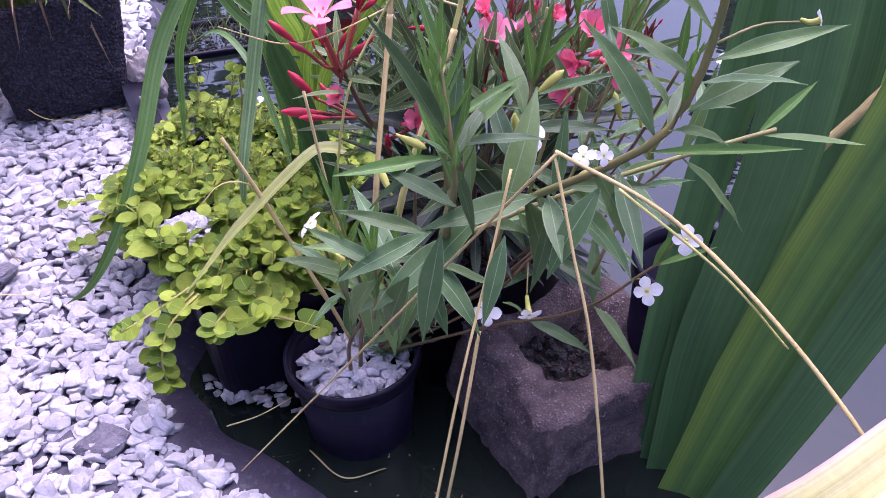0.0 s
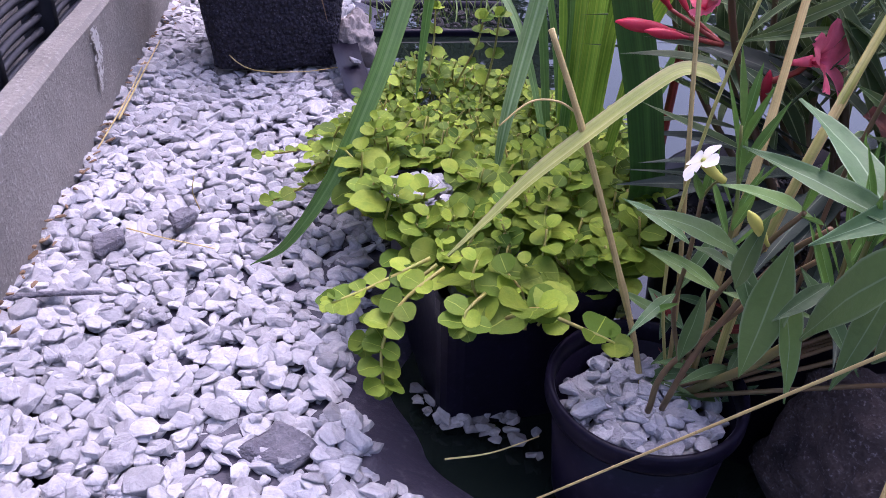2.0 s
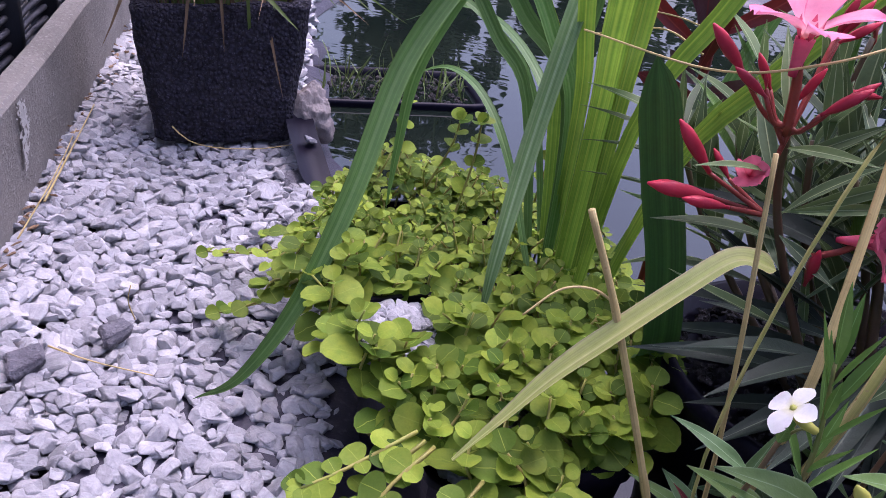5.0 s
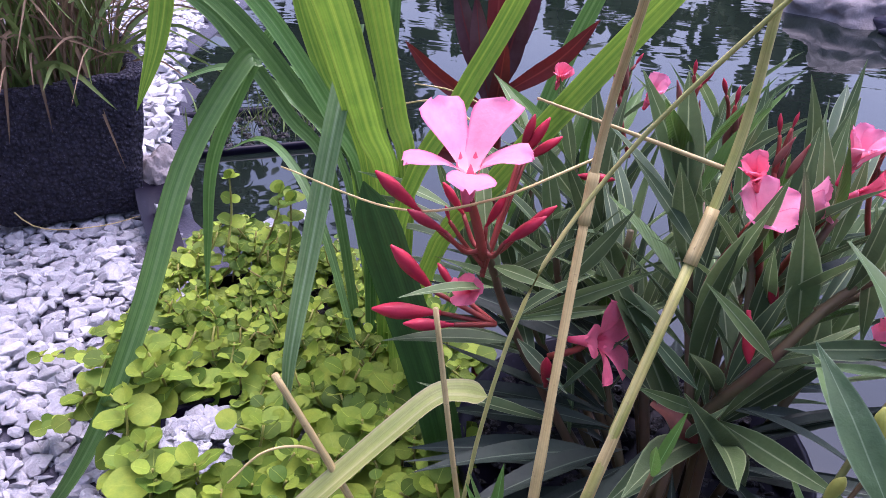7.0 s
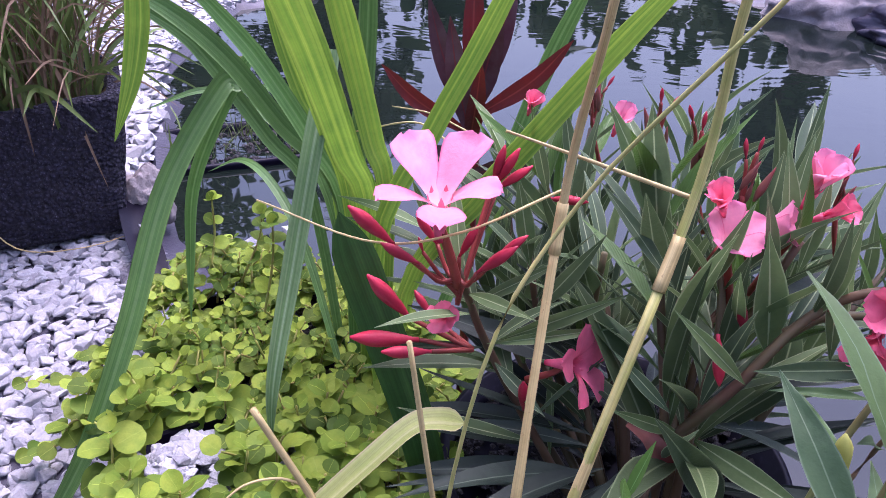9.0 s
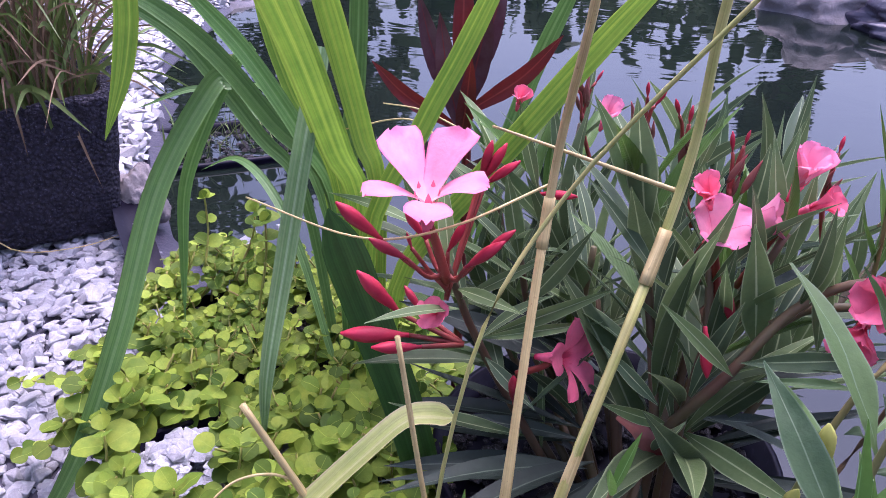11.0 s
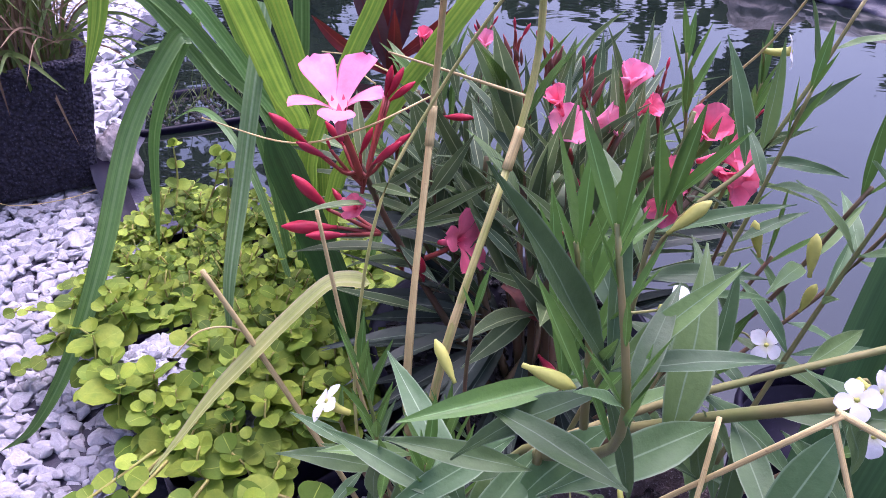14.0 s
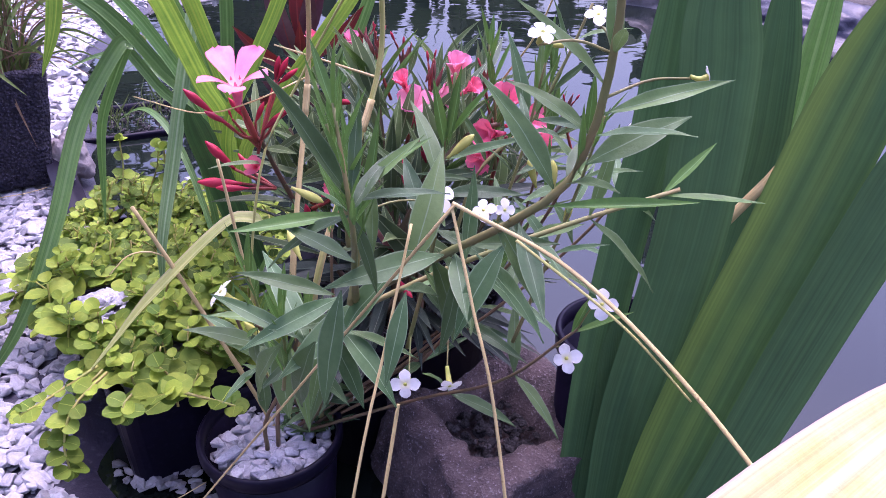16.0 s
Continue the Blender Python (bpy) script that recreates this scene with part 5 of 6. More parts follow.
    add_flower((0.094, 0.493, 0.287), (0.6, -0.5, 0.4), 0.0190, M_PETAL_DEEP, 0.55, 0.1)
    add_flower((0.080, 0.486, 0.282), (-0.6, -0.6, 0.2), 0.0180, M_PETAL_DEEP, 0.45, 0.5)
    add_flower((0.100, 0.500, 0.276), (0.5, -0.7, -0.1), 0.0200, M_PETAL_DEEP, 0.50, 0.7)
    add_flower((0.076, 0.488, 0.268), (-0.5, -0.7, -0.2), 0.0170, M_PETAL_DEEP, 0.45, 0.3)
    for end in ((0.028, 0.532, 0.277), (0.056, 0.525, 0.292), (0.088, 0.496, 0.276)):
        stalk([(end[0] - 0.006, end[1] + 0.02, end[2] - 0.045), (end[0] - 0.004, end[1] + 0.008, end[2] - 0.02), end], 0.0016)
    tops = [(0.002, 0.560, 0.318), (0.020, 0.560, 0.308), (0.079, 0.550, 0.295), (0.039, 0.550, 0.298), (-0.010, 0.650, 0.292), (0.150, 0.600, 0.256)]
    for q in tops:
        q = np.array(q)
        stalk([q - (-0.010, 0, 0.040), q - (-0.003, 0, 0.020), q - (0, 0, 0.006)], 0.0013)
        for _ in range(2):
            d = np.array((U(-0.6, 0.6), U(-0.6, 0.5), 1.0))
            e = q + unit(d) * U(0.006, 0.016)
            stalk([q - (0, 0, 0.010), (q + e) / 2, e], 0.0009)
            bud(e, d, U(0.006, 0.009))
        for _ in range(5):
            part("flower_tip", TIP, M_TIP, ob, m=aim(q + (U(-0.004, 0.004), U(-0.004, 0.004), U(-0.012, 0.002)), (U(-0.45, 0.45), U(-0.3, 0.3), 1.0), (0, -1, 0.2), U(0.009, 0.017)))
    for at, d in [((0.016, 0.480, 0.176), (0.4, -0.6, -0.2)), ((-0.035, 0.60, 0.262), (0.9, -0.3, 0.1)), ((0.02, 0.492, 0.262), (0.1, -0.4, -0.9)), ((0.036, 0.508, 0.252), (-0.3, -0.2, 0.9))]:
        bud(at, d, 0.020)
    part("withered_leaf", strap([(-0.002, 0.507, 0.204), (0.004, 0.503, 0.201), (0.010, 0.500, 0.194), (0.018, 0.499, 0.184)], 0.0085, hint=(0.2, -0.8, 0.6), fold=0.7, n=12, wave=0.2), M_TIP, ob, "curled red-brown dead leaf")
    ob.location.x += 0.003


oleander()


# ---- dark-leaved plant behind the oleander ----
def dark_lobelia():
    base = np.array((-0.068, 0.752, 0.13))
    ob = thing("dark_leaved_lobelia", (base[0], base[1], -0.02), "maroon-leaved upright plant rising from the pond", "pond plant")
    part("stem", tube([(base[0], base[1], -0.10), base + (0.002, 0, 0.05), base + (0, 0, 0.14)], 0.004, 0.003, 8, 7), M_MAROON_RED, ob)
    top = base + np.array((-0.003, -0.005, 0.105))
    for tip, w, mat, low in [((-0.128, 0.735, 0.284), 0.011, M_MAROON_RED, 0.0), ((-0.100, 0.745, 0.325), 0.014, M_MAROON, 0.01), ((-0.086, 0.725, 0.318), 0.015, M_MAROON, 0.0), ((-0.056, 0.735, 0.325), 0.017, M_MAROON, 0.01),
                             ((-0.046, 0.750, 0.340), 0.015, M_MAROON, 0.02), ((-0.010, 0.735, 0.304), 0.012, M_MAROON_RED, 0.01), ((-0.072, 0.760, 0.345), 0.014, M_MAROON_RED, 0.03), ((-0.066, 0.715, 0.295), 0.012, M_MAROON_RED, -0.01),
                             ((-0.115, 0.71, 0.225), 0.014, M_MAROON_RED, -0.03), ((-0.025, 0.715, 0.235), 0.014, M_MAROON, -0.03), ((-0.10, 0.70, 0.245), 0.013, M_MAROON, -0.02)]:
        tip, foot = np.array(tip), top + np.array((0, 0, low))
        part("leaf", strap([foot, foot * 0.5 + tip * 0.5 + np.array(((tip - foot)[0] * 0.12, 0, 0)), tip], w, base=0.3, tip=0.6, n=14, hint=(0.1, -1, 0.3), fold=0.35, wave=0.03), mat, ob)


dark_lobelia()


# ---- white-flowered hyssop spreading from the round pot ----
HY_LEAVES = [leaf_blade(1.0, w, curl=c, fold=f, peak=0.42, blunt=1.05, n=13, across=5, wave=0.05) for w, c, f in [(0.165, 0.18, 0.35), (0.19, 0.34, 0.25), (0.145, 0.05, 0.5)]]
for me in HY_LEAVES:
    me.materials.append(M_HYSSOP)
HY_YOUNG = leaf_blade(1.0, 0.15, curl=-0.05, fold=0.5, n=8, across=5)
HY_YOUNG.materials.append(M_HYSSOP_YOUNG)
RED_LEAF = HY_LEAVES[0].copy()
RED_LEAF.materials[0] = M_MAROON_RED
WHITE_PETAL = leaf_blade(1.0, 0.94, curl=0.25, fold=0.05, peak=0.62, blunt=0.6, n=8, across=5, cup=0.1)
WHITE_PETAL.materials.append(M_WHITE)
YBUD = spindle(1.0, 0.125, peak=0.7, twist=0.2)
YBUD.materials.append(M_THROAT)


TUFTS = [((-0.029, 0.382, 0.165), (-0.033, 0.380, 0.222)), ((-0.062, 0.412, 0.165), (-0.070, 0.410, 0.229)), ((0.086, 0.502, 0.250), (0.076, 0.500, 0.336)), ((-0.042, 0.345, 0.190), (-0.040, 0.340, 0.243)), ((-0.001, 0.290, 0.310), (-0.008, 0.292, 0.362)), ((0.112, 0.52, 0.24), (0.122, 0.52, 0.315))]


def hyssop():
    ob = thing("white_hyssop", (ROUND_POT[0], ROUND_POT[1], 0.03), "white-flowered water plant with lance leaves in gravel pot", "pond plant")

    lines = []

    def stem(pts, r0, r1, mat=M_HYSSOP_STEM):
        part("stem", tube(pts, r0, r1, 18, 7), mat, ob)
        lines.append(curve_through(pts, 40))
        return curve_through(pts, 40)

    def pairs(line, s0, s1, count, length, lean=0.8, young=0.35):
        turn = U(0, 3)
        for k in range(count):
            s = s0 + (s1 - s0) * k / max(count - 1, 1)
            i = min(int(s * 39), 38)
            t = unit(line[i + 1] - line[i])
            for side in (0, math.pi):
                sd = unit(np.cross(t, (math.cos(turn + side), math.sin(turn + side), 0.13)))
                fresh = s > 1 - young * 0.6
                d = t * (0.55 if not fresh else 0.95) + sd * lean * (1 if not fresh else 0.5) + np.array((0, 0, U(-0.15, 0.15)))
                me = HY_YOUNG if fresh else HY_LEAVES[int(U(0, 2.99))]
                part("leaf", me, M_HYSSOP, ob, m=aim(line[i], d, np.array((0, -0.3, 1.0)) - sd * 0.2, length * 0.88 * (1 - 0.35 * s) * U(0.8, 1.15), U(-0.3, 0.3)))
            turn += math.pi / 2 + U(-0.3, 0.3)

    def flower(at, facing, size=0.011, spin=0.0):
        at, f = np.array(at), unit(np.array(facing, dtype=float))
        a = unit(np.cross(f, (0.1, 0.2, 1.0)))
        b = np.cross(f, a)
        low = at - f * size * 1.55 + (0, 0, 0.001)
        near = min((q for line in lines for q in line), key=lambda q: float(np.linalg.norm(q - low)))
        if np.linalg.norm(near - low) < 0.07:
            part("flower_stalk", tube([near, (near + low) / 2 + (0, 0, 0.003), low], 0.0006, 0.0005, 8, 5), M_HYSSOP_STEM, ob)
        tub = part("flower_tube", tube([at - f * size * 1.6 + (0, 0, 0.002), at - f * size * 0.8, at], size * 0.16, size * 0.30, 6, 7), M_THROAT, ob, "pale yellow flower tube")
        part("flower_eye", spindle(size * 0.22, size * 0.15, 5, 7), M_THROAT, tub, "yellow flower centre", m=aim(at - f * size * 0.12, f, a))
        for k in range(4):
            ang = spin + math.pi / 2 * k
            d = a * math.cos(ang) + b * math.sin(ang)
            part("petal", WHITE_PETAL, M_WHITE, tub, m=aim(at + d * size * 0.1, d + f * 0.15, f, size * U(0.85, 1.1)))

    x, y = ROUND_POT
    root = np.array((x + 0.020, y + 0.016, POT_LIFT + 0.018))
    # the thick main stem leaning right and up, and the shoots that rise from it
    main = stem([root, (-0.030, 0.42, 0.12), (-0.006, 0.356, 0.232), (0.030, 0.318, 0.284), (0.072, 0.279, 0.333), (0.087, 0.274, 0.358), (0.092, 0.270, 0.400), (0.089, 0.265, 0.45)], 0.0023, 0.0014)
    pairs(main, 0.66, 0.97, 4, 0.056, 0.8, 0.0)
    shoot = stem([(-0.002, 0.350, 0.238), (0.000, 0.305, 0.285), (0.002, 0.270, 0.329), (-0.004, 0.276, 0.376)], 0.0022, 0.0006)
    pairs(shoot, 0.72, 1.0, 2, 0.045, 0.6)
    for k in range(12):
        i, a = 22 + int(16.9 * k / 11), 2.4 * k
        d = np.array((math.cos(a), math.sin(a), 0)) * U(0.35, 0.65) + np.array((0, 0, 0.9))
        part("leaf", HY_YOUNG, M_HYSSOP_YOUNG, ob, m=aim(shoot[i], d, (-math.cos(a), -math.sin(a), 0.5), U(0.016, 0.026) * (1.15 - 0.4 * k / 11), U(-0.3, 0.3)) @ Matrix.Diagonal((0.7, 1, 1, 1)))
    side = stem([(-0.006, 0.356, 0.232), (0.045, 0.352, 0.262), (0.098, 0.341, 0.292), (0.15, 0.335, 0.315)], 0.0016, 0.0011)
    pairs(side, 0.2, 0.95, 5, 0.070, 0.85, 0.1)
    for pts, n, ln in [([(0.06, 0.43, 0.18), (0.088, 0.43, 0.28), (0.098, 0.42, 0.350)], 5, 0.050), ([(0.09, 0.40, 0.18), (0.115, 0.40, 0.27), (0.125, 0.39, 0.330)], 5, 0.050)]:
        pairs(stem(pts, 0.0013, 0.0007), 0.35, 1.0, n, ln * 0.9, 0.6, 0.5)
    # large leaves on the main stem: foot, tip, share of width, fresh or old
    def add_leaf(foot, tip, wide, old):
        foot, tip = np.array(foot), np.array(tip)
        me = (HY_LEAVES[int(U(0, 2.99))] if old else HY_YOUNG)
        m = aim(foot, tip - foot, (U(-0.2, 0.2), -0.5, 1.0), float(np.linalg.norm(tip - foot)) * 1.06, U(-0.35, 0.35))
        part("leaf", me, M_HYSSOP, ob, m=m @ Matrix.Diagonal((wide * 1.18, 1, 1, 1)))

    add_leaf((-0.009, 0.309, 0.274), (-0.050, 0.310, 0.286), 1.0, 1)
    add_leaf((0.003, 0.262, 0.319), (-0.026, 0.287, 0.322), 1.1, 1)
    add_leaf((-0.001, 0.294, 0.323), (-0.044, 0.280, 0.321), 0.8, 0)
    add_leaf((-0.003, 0.268, 0.303), (-0.013, 0.252, 0.258), 1.05, 1)
    add_leaf((0.022, 0.262, 0.306), (0.014, 0.245, 0.274), 1.0, 1)
    add_leaf((-0.034, 0.303, 0.251), (-0.066, 0.320, 0.205), 1.0, 1)
    add_leaf((-0.019, 0.308, 0.249), (-0.042, 0.314, 0.199), 1.2, 1)
    add_leaf((0.002, 0.330, 0.285), (-0.006, 0.345, 0.346), 0.55, 0)
    add_leaf((0.002, 0.330, 0.285), (0.012, 0.350, 0.345), 0.5, 0)
    add_leaf((0.009, 0.287, 0.308), (0.008, 0.302, 0.336), 1.0, 1)
    add_leaf((-0.001, 0.349, 0.310), (0.034, 0.365, 0.325), 0.8, 0)
    add_leaf((0.024, 0.300, 0.292), (0.040, 0.320, 0.338), 1.1, 1)
    add_leaf((0.000, 0.335, 0.320), (-0.012, 0.330, 0.350), 0.5, 0)
    add_leaf((-0.030, 0.330, 0.235), (-0.075, 0.355, 0.245), 0.9, 1)
    add_leaf((-0.025, 0.335, 0.220), (-0.050, 0.380, 0.262), 0.8, 1)
    add_leaf((0.092, 0.272, 0.384), (0.061, 0.275, 0.413), 1.0, 1)
    add_leaf((0.088, 0.274, 0.354), (0.122, 0.275, 0.376), 1.15, 1)
    add_leaf((0.092, 0.273, 0.374), (0.136, 0.275, 0.387), 0.8, 1)
    add_leaf((0.076, 0.277, 0.335), (0.131, 0.275, 0.336), 0.5, 0)
    add_leaf((0.093, 0.272, 0.394), (0.090, 0.275, 0.424), 1.0, 1)
    add_leaf((0.078, 0.277, 0.342), (0.058, 0.275, 0.384), 0.9, 1)
    add_leaf((0.086, 0.275, 0.350), (0.083, 0.270, 0.378), 0.6, 0)
    stem([(-0.004, 0.330, 0.255), (0.001, 0.334, 0.290), (-0.003, 0.342, 0.330)], 0.0017, 0.0009)
    # the near shoot's spreading leaves
    for tip, wide in [((-0.025, 0.275, 0.386), 0.75), ((0.024, 0.284, 0.361), 0.8), ((0.035, 0.280, 0.344), 0.85), ((-0.036, 0.284, 0.315), 0.8), ((0.013, 0.276, 0.296), 0.8), ((0.004, 0.30, 0.372), 0.7)]:
        add_leaf((0.001, 0.283, 0.334 - 0.006 * (tip[2] < 0.34)), tip, wide, 1)
    # older leaves hanging about the lower stem
    for k in range(20):
        foot = main[int(U(9, 22))] + np.array((U(-0.008, 0.008), U(-0.006, 0.006), U(-0.004, 0.004)))
        way = unit(np.array((U(-1.0, 0.9), U(-0.7, 0.3), U(-0.9, 0.25))))
        add_leaf(foot, foot + way * U(0.036, 0.058), U(0.9, 1.2), 1)
    # a middle shoot with upright leaves
    stem([(0.026, 0.435, 0.15), (0.040, 0.408, 0.245), (0.043, 0.402, 0.295), (0.048, 0.395, 0.350)], 0.0015, 0.0008)
    for foot, tip, wide, old in [((0.047, 0.415, 0.252), (0.034, 0.466, 0.270), 0.8, 1), ((0.037, 0.398, 0.258), (0.021, 0.424, 0.294), 1.0, 1), ((0.042, 0.404, 0.284), (0.034, 0.434, 0.325), 0.9, 1), ((0.045, 0.400, 0.305), (0.037, 0.396, 0.345), 0.8, 0),
                                 ((0.046, 0.398, 0.310), (0.052, 0.394, 0.352), 0.8, 0), ((0.044, 0.401, 0.300), (0.086, 0.392, 0.318), 0.8, 1), ((0.042, 0.404, 0.278), (0.084, 0.395, 0.290), 0.8, 1), ((0.046, 0.398, 0.315), (0.066, 0.388, 0.345), 0.7, 0),
                                 ((0.040, 0.407, 0.255), (0.076, 0.385, 0.250), 0.9, 1), ((0.036, 0.412, 0.235), (0.010, 0.385, 0.232), 1.0, 1), ((-0.046, 0.388, 0.196), (-0.052, 0.372, 0.137), 1.1, 1), ((-0.054, 0.432, 0.141), (-0.090, 0.432, 0.158), 1.2, 1), ((-0.060, 0.392, 0.184), (-0.090, 0.380, 0.211), 1.05, 1), ((-0.044, 0.412, 0.142), (-0.057, 0.400, 0.183), 1.0, 1), ((-0.068, 0.420, 0.108), (-0.066, 0.410, 0.152), 1.1, 1), ((-0.045, 0.372, 0.214), (-0.075, 0.360, 0.233), 1.0, 1),
                                 ((-0.062, 0.382, 0.176), (-0.065, 0.370, 0.206), 1.1, 1), ((-0.088, 0.430, 0.122), (-0.074, 0.420, 0.138), 1.4, 0), ((-0.036, 0.365, 0.196), (-0.054, 0.350, 0.188), 1.4, 1), ((-0.040, 0.390, 0.185), (-0.010, 0.380, 0.150), 1.1, 1), ((-0.044, 0.395, 0.180), (-0.030, 0.370, 0.140), 1.2, 1), ((0.034, 0.415, 0.225), (0.060, 0.385, 0.205), 1.0, 1)]:
        add_leaf(foot, tip, wide, old)
    for at, d in [((0.040, 0.419, 0.261), (-0.15, 0.1, 1.0)), ((0.045, 0.390, 0.306), (0.6, 0.0, 0.6)), ((0.102, 0.435, 0.268), (-0.3, 0.0, 0.9)), ((0.104, 0.396, 0.284), (-0.1, 0.0, 0.9))]:
        part("flower_bud", YBUD, M_THROAT, ob, m=aim(at, d, (0, -1, 0.3), 0.019))
    part("flower_bud", YBUD, M_THROAT, ob, m=aim((-0.020, 0.272, 0.345), (0.8, 0.0, -0.42), (0, -1, 0.3), 0.013))
    # the far shoot before the pink cluster
    stem([(0.052, 0.455, 0.20), (0.068, 0.458, 0.265), (0.100, 0.46, 0.300), (0.116, 0.46, 0.335), (0.129, 0.46, 0.371)], 0.0014, 0.0008)
    for foot, tip, wide in [((0.098, 0.462, 0.298), (0.089, 0.458, 0.348), 0.75), ((0.104, 0.462, 0.300), (0.102, 0.458, 0.352), 0.75), ((0.111, 0.462, 0.318), (0.131, 0.455, 0.342), 0.9), ((0.101, 0.462, 0.301), (0.143, 0.455, 0.302), 0.6), ((0.118, 0.462, 0.340), (0.108, 0.456, 0.372), 0.7),
                            ((0.122, 0.462, 0.350), (0.150, 0.458, 0.362), 0.7), ((0.075, 0.46, 0.272), (0.060, 0.452, 0.310), 0.7), ((0.066, 0.458, 0.262), (0.030, 0.452, 0.270), 0.6)]:
        add_leaf(foot, tip, wide, 1)
    # fresh upright tufts
    for foot, tip in TUFTS:
        line = stem([foot, (np.array(foot) + np.array(tip)) / 2 + (0.002, 0, 0), tip], 0.0012, 0.0006)
        for k in range(13):
            s = 0.15 + 0.85 * k / 12
            i = min(int(s * 39), 38)
            a = 2.4 * k
            d = np.array((math.cos(a), math.sin(a), 0)) * (0.75 - 0.45 * s) + np.array((0, 0, 0.9))
            part("leaf", HY_YOUNG, M_HYSSOP_YOUNG, ob, m=aim(line[i], d, (-math.cos(a), -math.sin(a), 0.5), U(0.022, 0.034), U(-0.3, 0.3)))
    # shoots towards the creeping jenny
    def add_shoot(pts, n, ln):
        pairs(stem([root + np.array((U(-0.02, 0.014), U(-0.004, 0.02), 0.0))] + pts[1:], 0.0014, 0.0009, M_HYSSOP_BASE), 0.48, 1.0, max(n - 3, 2), ln, 0.85, 0.12)

    add_shoot([root, (-0.060, 0.44, 0.12), (-0.055, 0.39, 0.19), (-0.055, 0.355, 0.225)], 5, 0.055)
    add_shoot([root, (-0.070, 0.45, 0.11), (-0.075, 0.42, 0.165), (-0.078, 0.405, 0.200)], 6, 0.052)
    add_shoot([root, (-0.02, 0.47, 0.10), (-0.022, 0.44, 0.19), (-0.020, 0.425, 0.245)], 5, 0.055)
    add_shoot([root + (0.01, 0, 0), (0.02, 0.46, 0.10), (0.055, 0.43, 0.17), (0.075, 0.41, 0.22)], 6, 0.07)
    add_shoot([root + (0.01, 0.01, 0), (0.03, 0.47, 0.12), (0.085, 0.45, 0.20), (0.110, 0.44, 0.265)], 6, 0.07)
    add_shoot([root, (0.03, 0.44, 0.10), (0.085, 0.40, 0.15), (0.125, 0.385, 0.20)], 6, 0.068)
    add_shoot([root, (0.04, 0.45, 0.14), (0.10, 0.43, 0.235), (0.125, 0.41, 0.315)], 7, 0.066)
    add_shoot([root, (0.06, 0.46, 0.14), (0.14, 0.46, 0.22), (0.175, 0.45, 0.29)], 7, 0.066)
    add_shoot([root, (0.05, 0.48, 0.12), (0.10, 0.50, 0.19), (0.115, 0.50, 0.25)], 6, 0.06)
    def add_white_flower(at, f, sp):
        flower(at, f, U(0.0074, 0.0087) * (0.55 if at[1] < 0.30 else 1.0), sp)

    add_white_flower((0.024, 0.385, 0.160), (-0.2, -0.9, 0.5), 0.2)
    add_white_flower((0.132, 0.368, 0.229), (-0.2, -0.9, 0.4), 0.1)
    add_white_flower((0.120, 0.382, 0.181), (-0.5, -0.7, 0.5), 0.5)
    add_white_flower((-0.082, 0.397, 0.219), (-0.75, -0.05, 0.75), 0.3)
    add_white_flower((0.051, 0.272, 0.336), (-0.3, -0.6, 0.7), 0.4)
    add_white_flower((0.060, 0.278, 0.333), (0.3, -0.7, 0.4), 0.0)
    add_white_flower((0.052, 0.395, 0.150), (0.1, -0.8, -0.4), 0.7)
    add_white_flower((0.039, 0.343, 0.307), (0.4, -0.7, 0.6), 0.3)
    add_white_flower((0.134, 0.289, 0.383), (0.9, -0.2, 0.3), 0.5)
    add_white_flower((0.066, 0.265, 0.405), (0.1, -0.5, 0.9), 0.4)
    add_white_flower((0.165, 0.45, 0.300), (-0.5, -0.5, 0.7), 0.1)
    add_white_flower((0.108, 0.42, 0.232), (0.1, -0.8, 0.5), 0.9)
    add_white_flower((0.090, 0.29, 0.405), (-0.1, -0.5, 0.8), 0.2)
    add_white_flower((0.185, 0.44, 0.285), (0.2, -0.8, 0.5), 0.2)
    add_white_flower((0.128, 0.51, 0.334), (0.8, -0.3, 0.2), 0.2)
    for pts in ([(-0.073, 0.436, 0.060), (-0.070, 0.430, 0.095), (-0.043, 0.420, 0.150), (-0.030, 0.400, 0.185)], [(-0.066, 0.440, 0.060), (-0.060, 0.425, 0.112), (-0.043, 0.410, 0.173), (-0.036, 0.385, 0.205)]):
        stem(pts, 0.0017, 0.0011, M_HYSSOP_BASE)
    # low rosette leaves round the foot of the stems, some reddened
    for k in range(46):
        a = U(0, 6.28)
        foot = root + np.array((U(-0.022, 0.030), U(-0.006, 0.022), U(0.0, 0.05)))
        d = (math.cos(a), math.sin(a) - 0.2, U(-0.1, 0.9))
        part("leaf", RED_LEAF if k % 9 == 0 else HY_LEAVES[int(U(0, 2.99))], M_HYSSOP, ob, m=aim(foot, d, (0, -0.3, 1.0), U(0.022, 0.042) * (0.6 if k % 9 == 0 else 1.0), U(-0.4, 0.4)) @ Matrix.Diagonal((1.3, 1, 1, 1)))
    for at, d in [((-0.056, 0.379, 0.198), (-0.6, -0.1, 0.8)), ((-0.03, 0.36, 0.262), (-0.3, 0.4, 0.5)), ((0.04, 0.435, 0.225), (0.1, -0.2, 1)), ((0.118, 0.42, 0.25), (0.1, -0.2, 1)), ((0.07, 0.40, 0.245), (0.5, -0.3, 0.7))]:
        part("flower_bud", YBUD, M_THROAT, ob, m=aim(at, d, (0, -1, 0.3), 0.017))


hyssop()


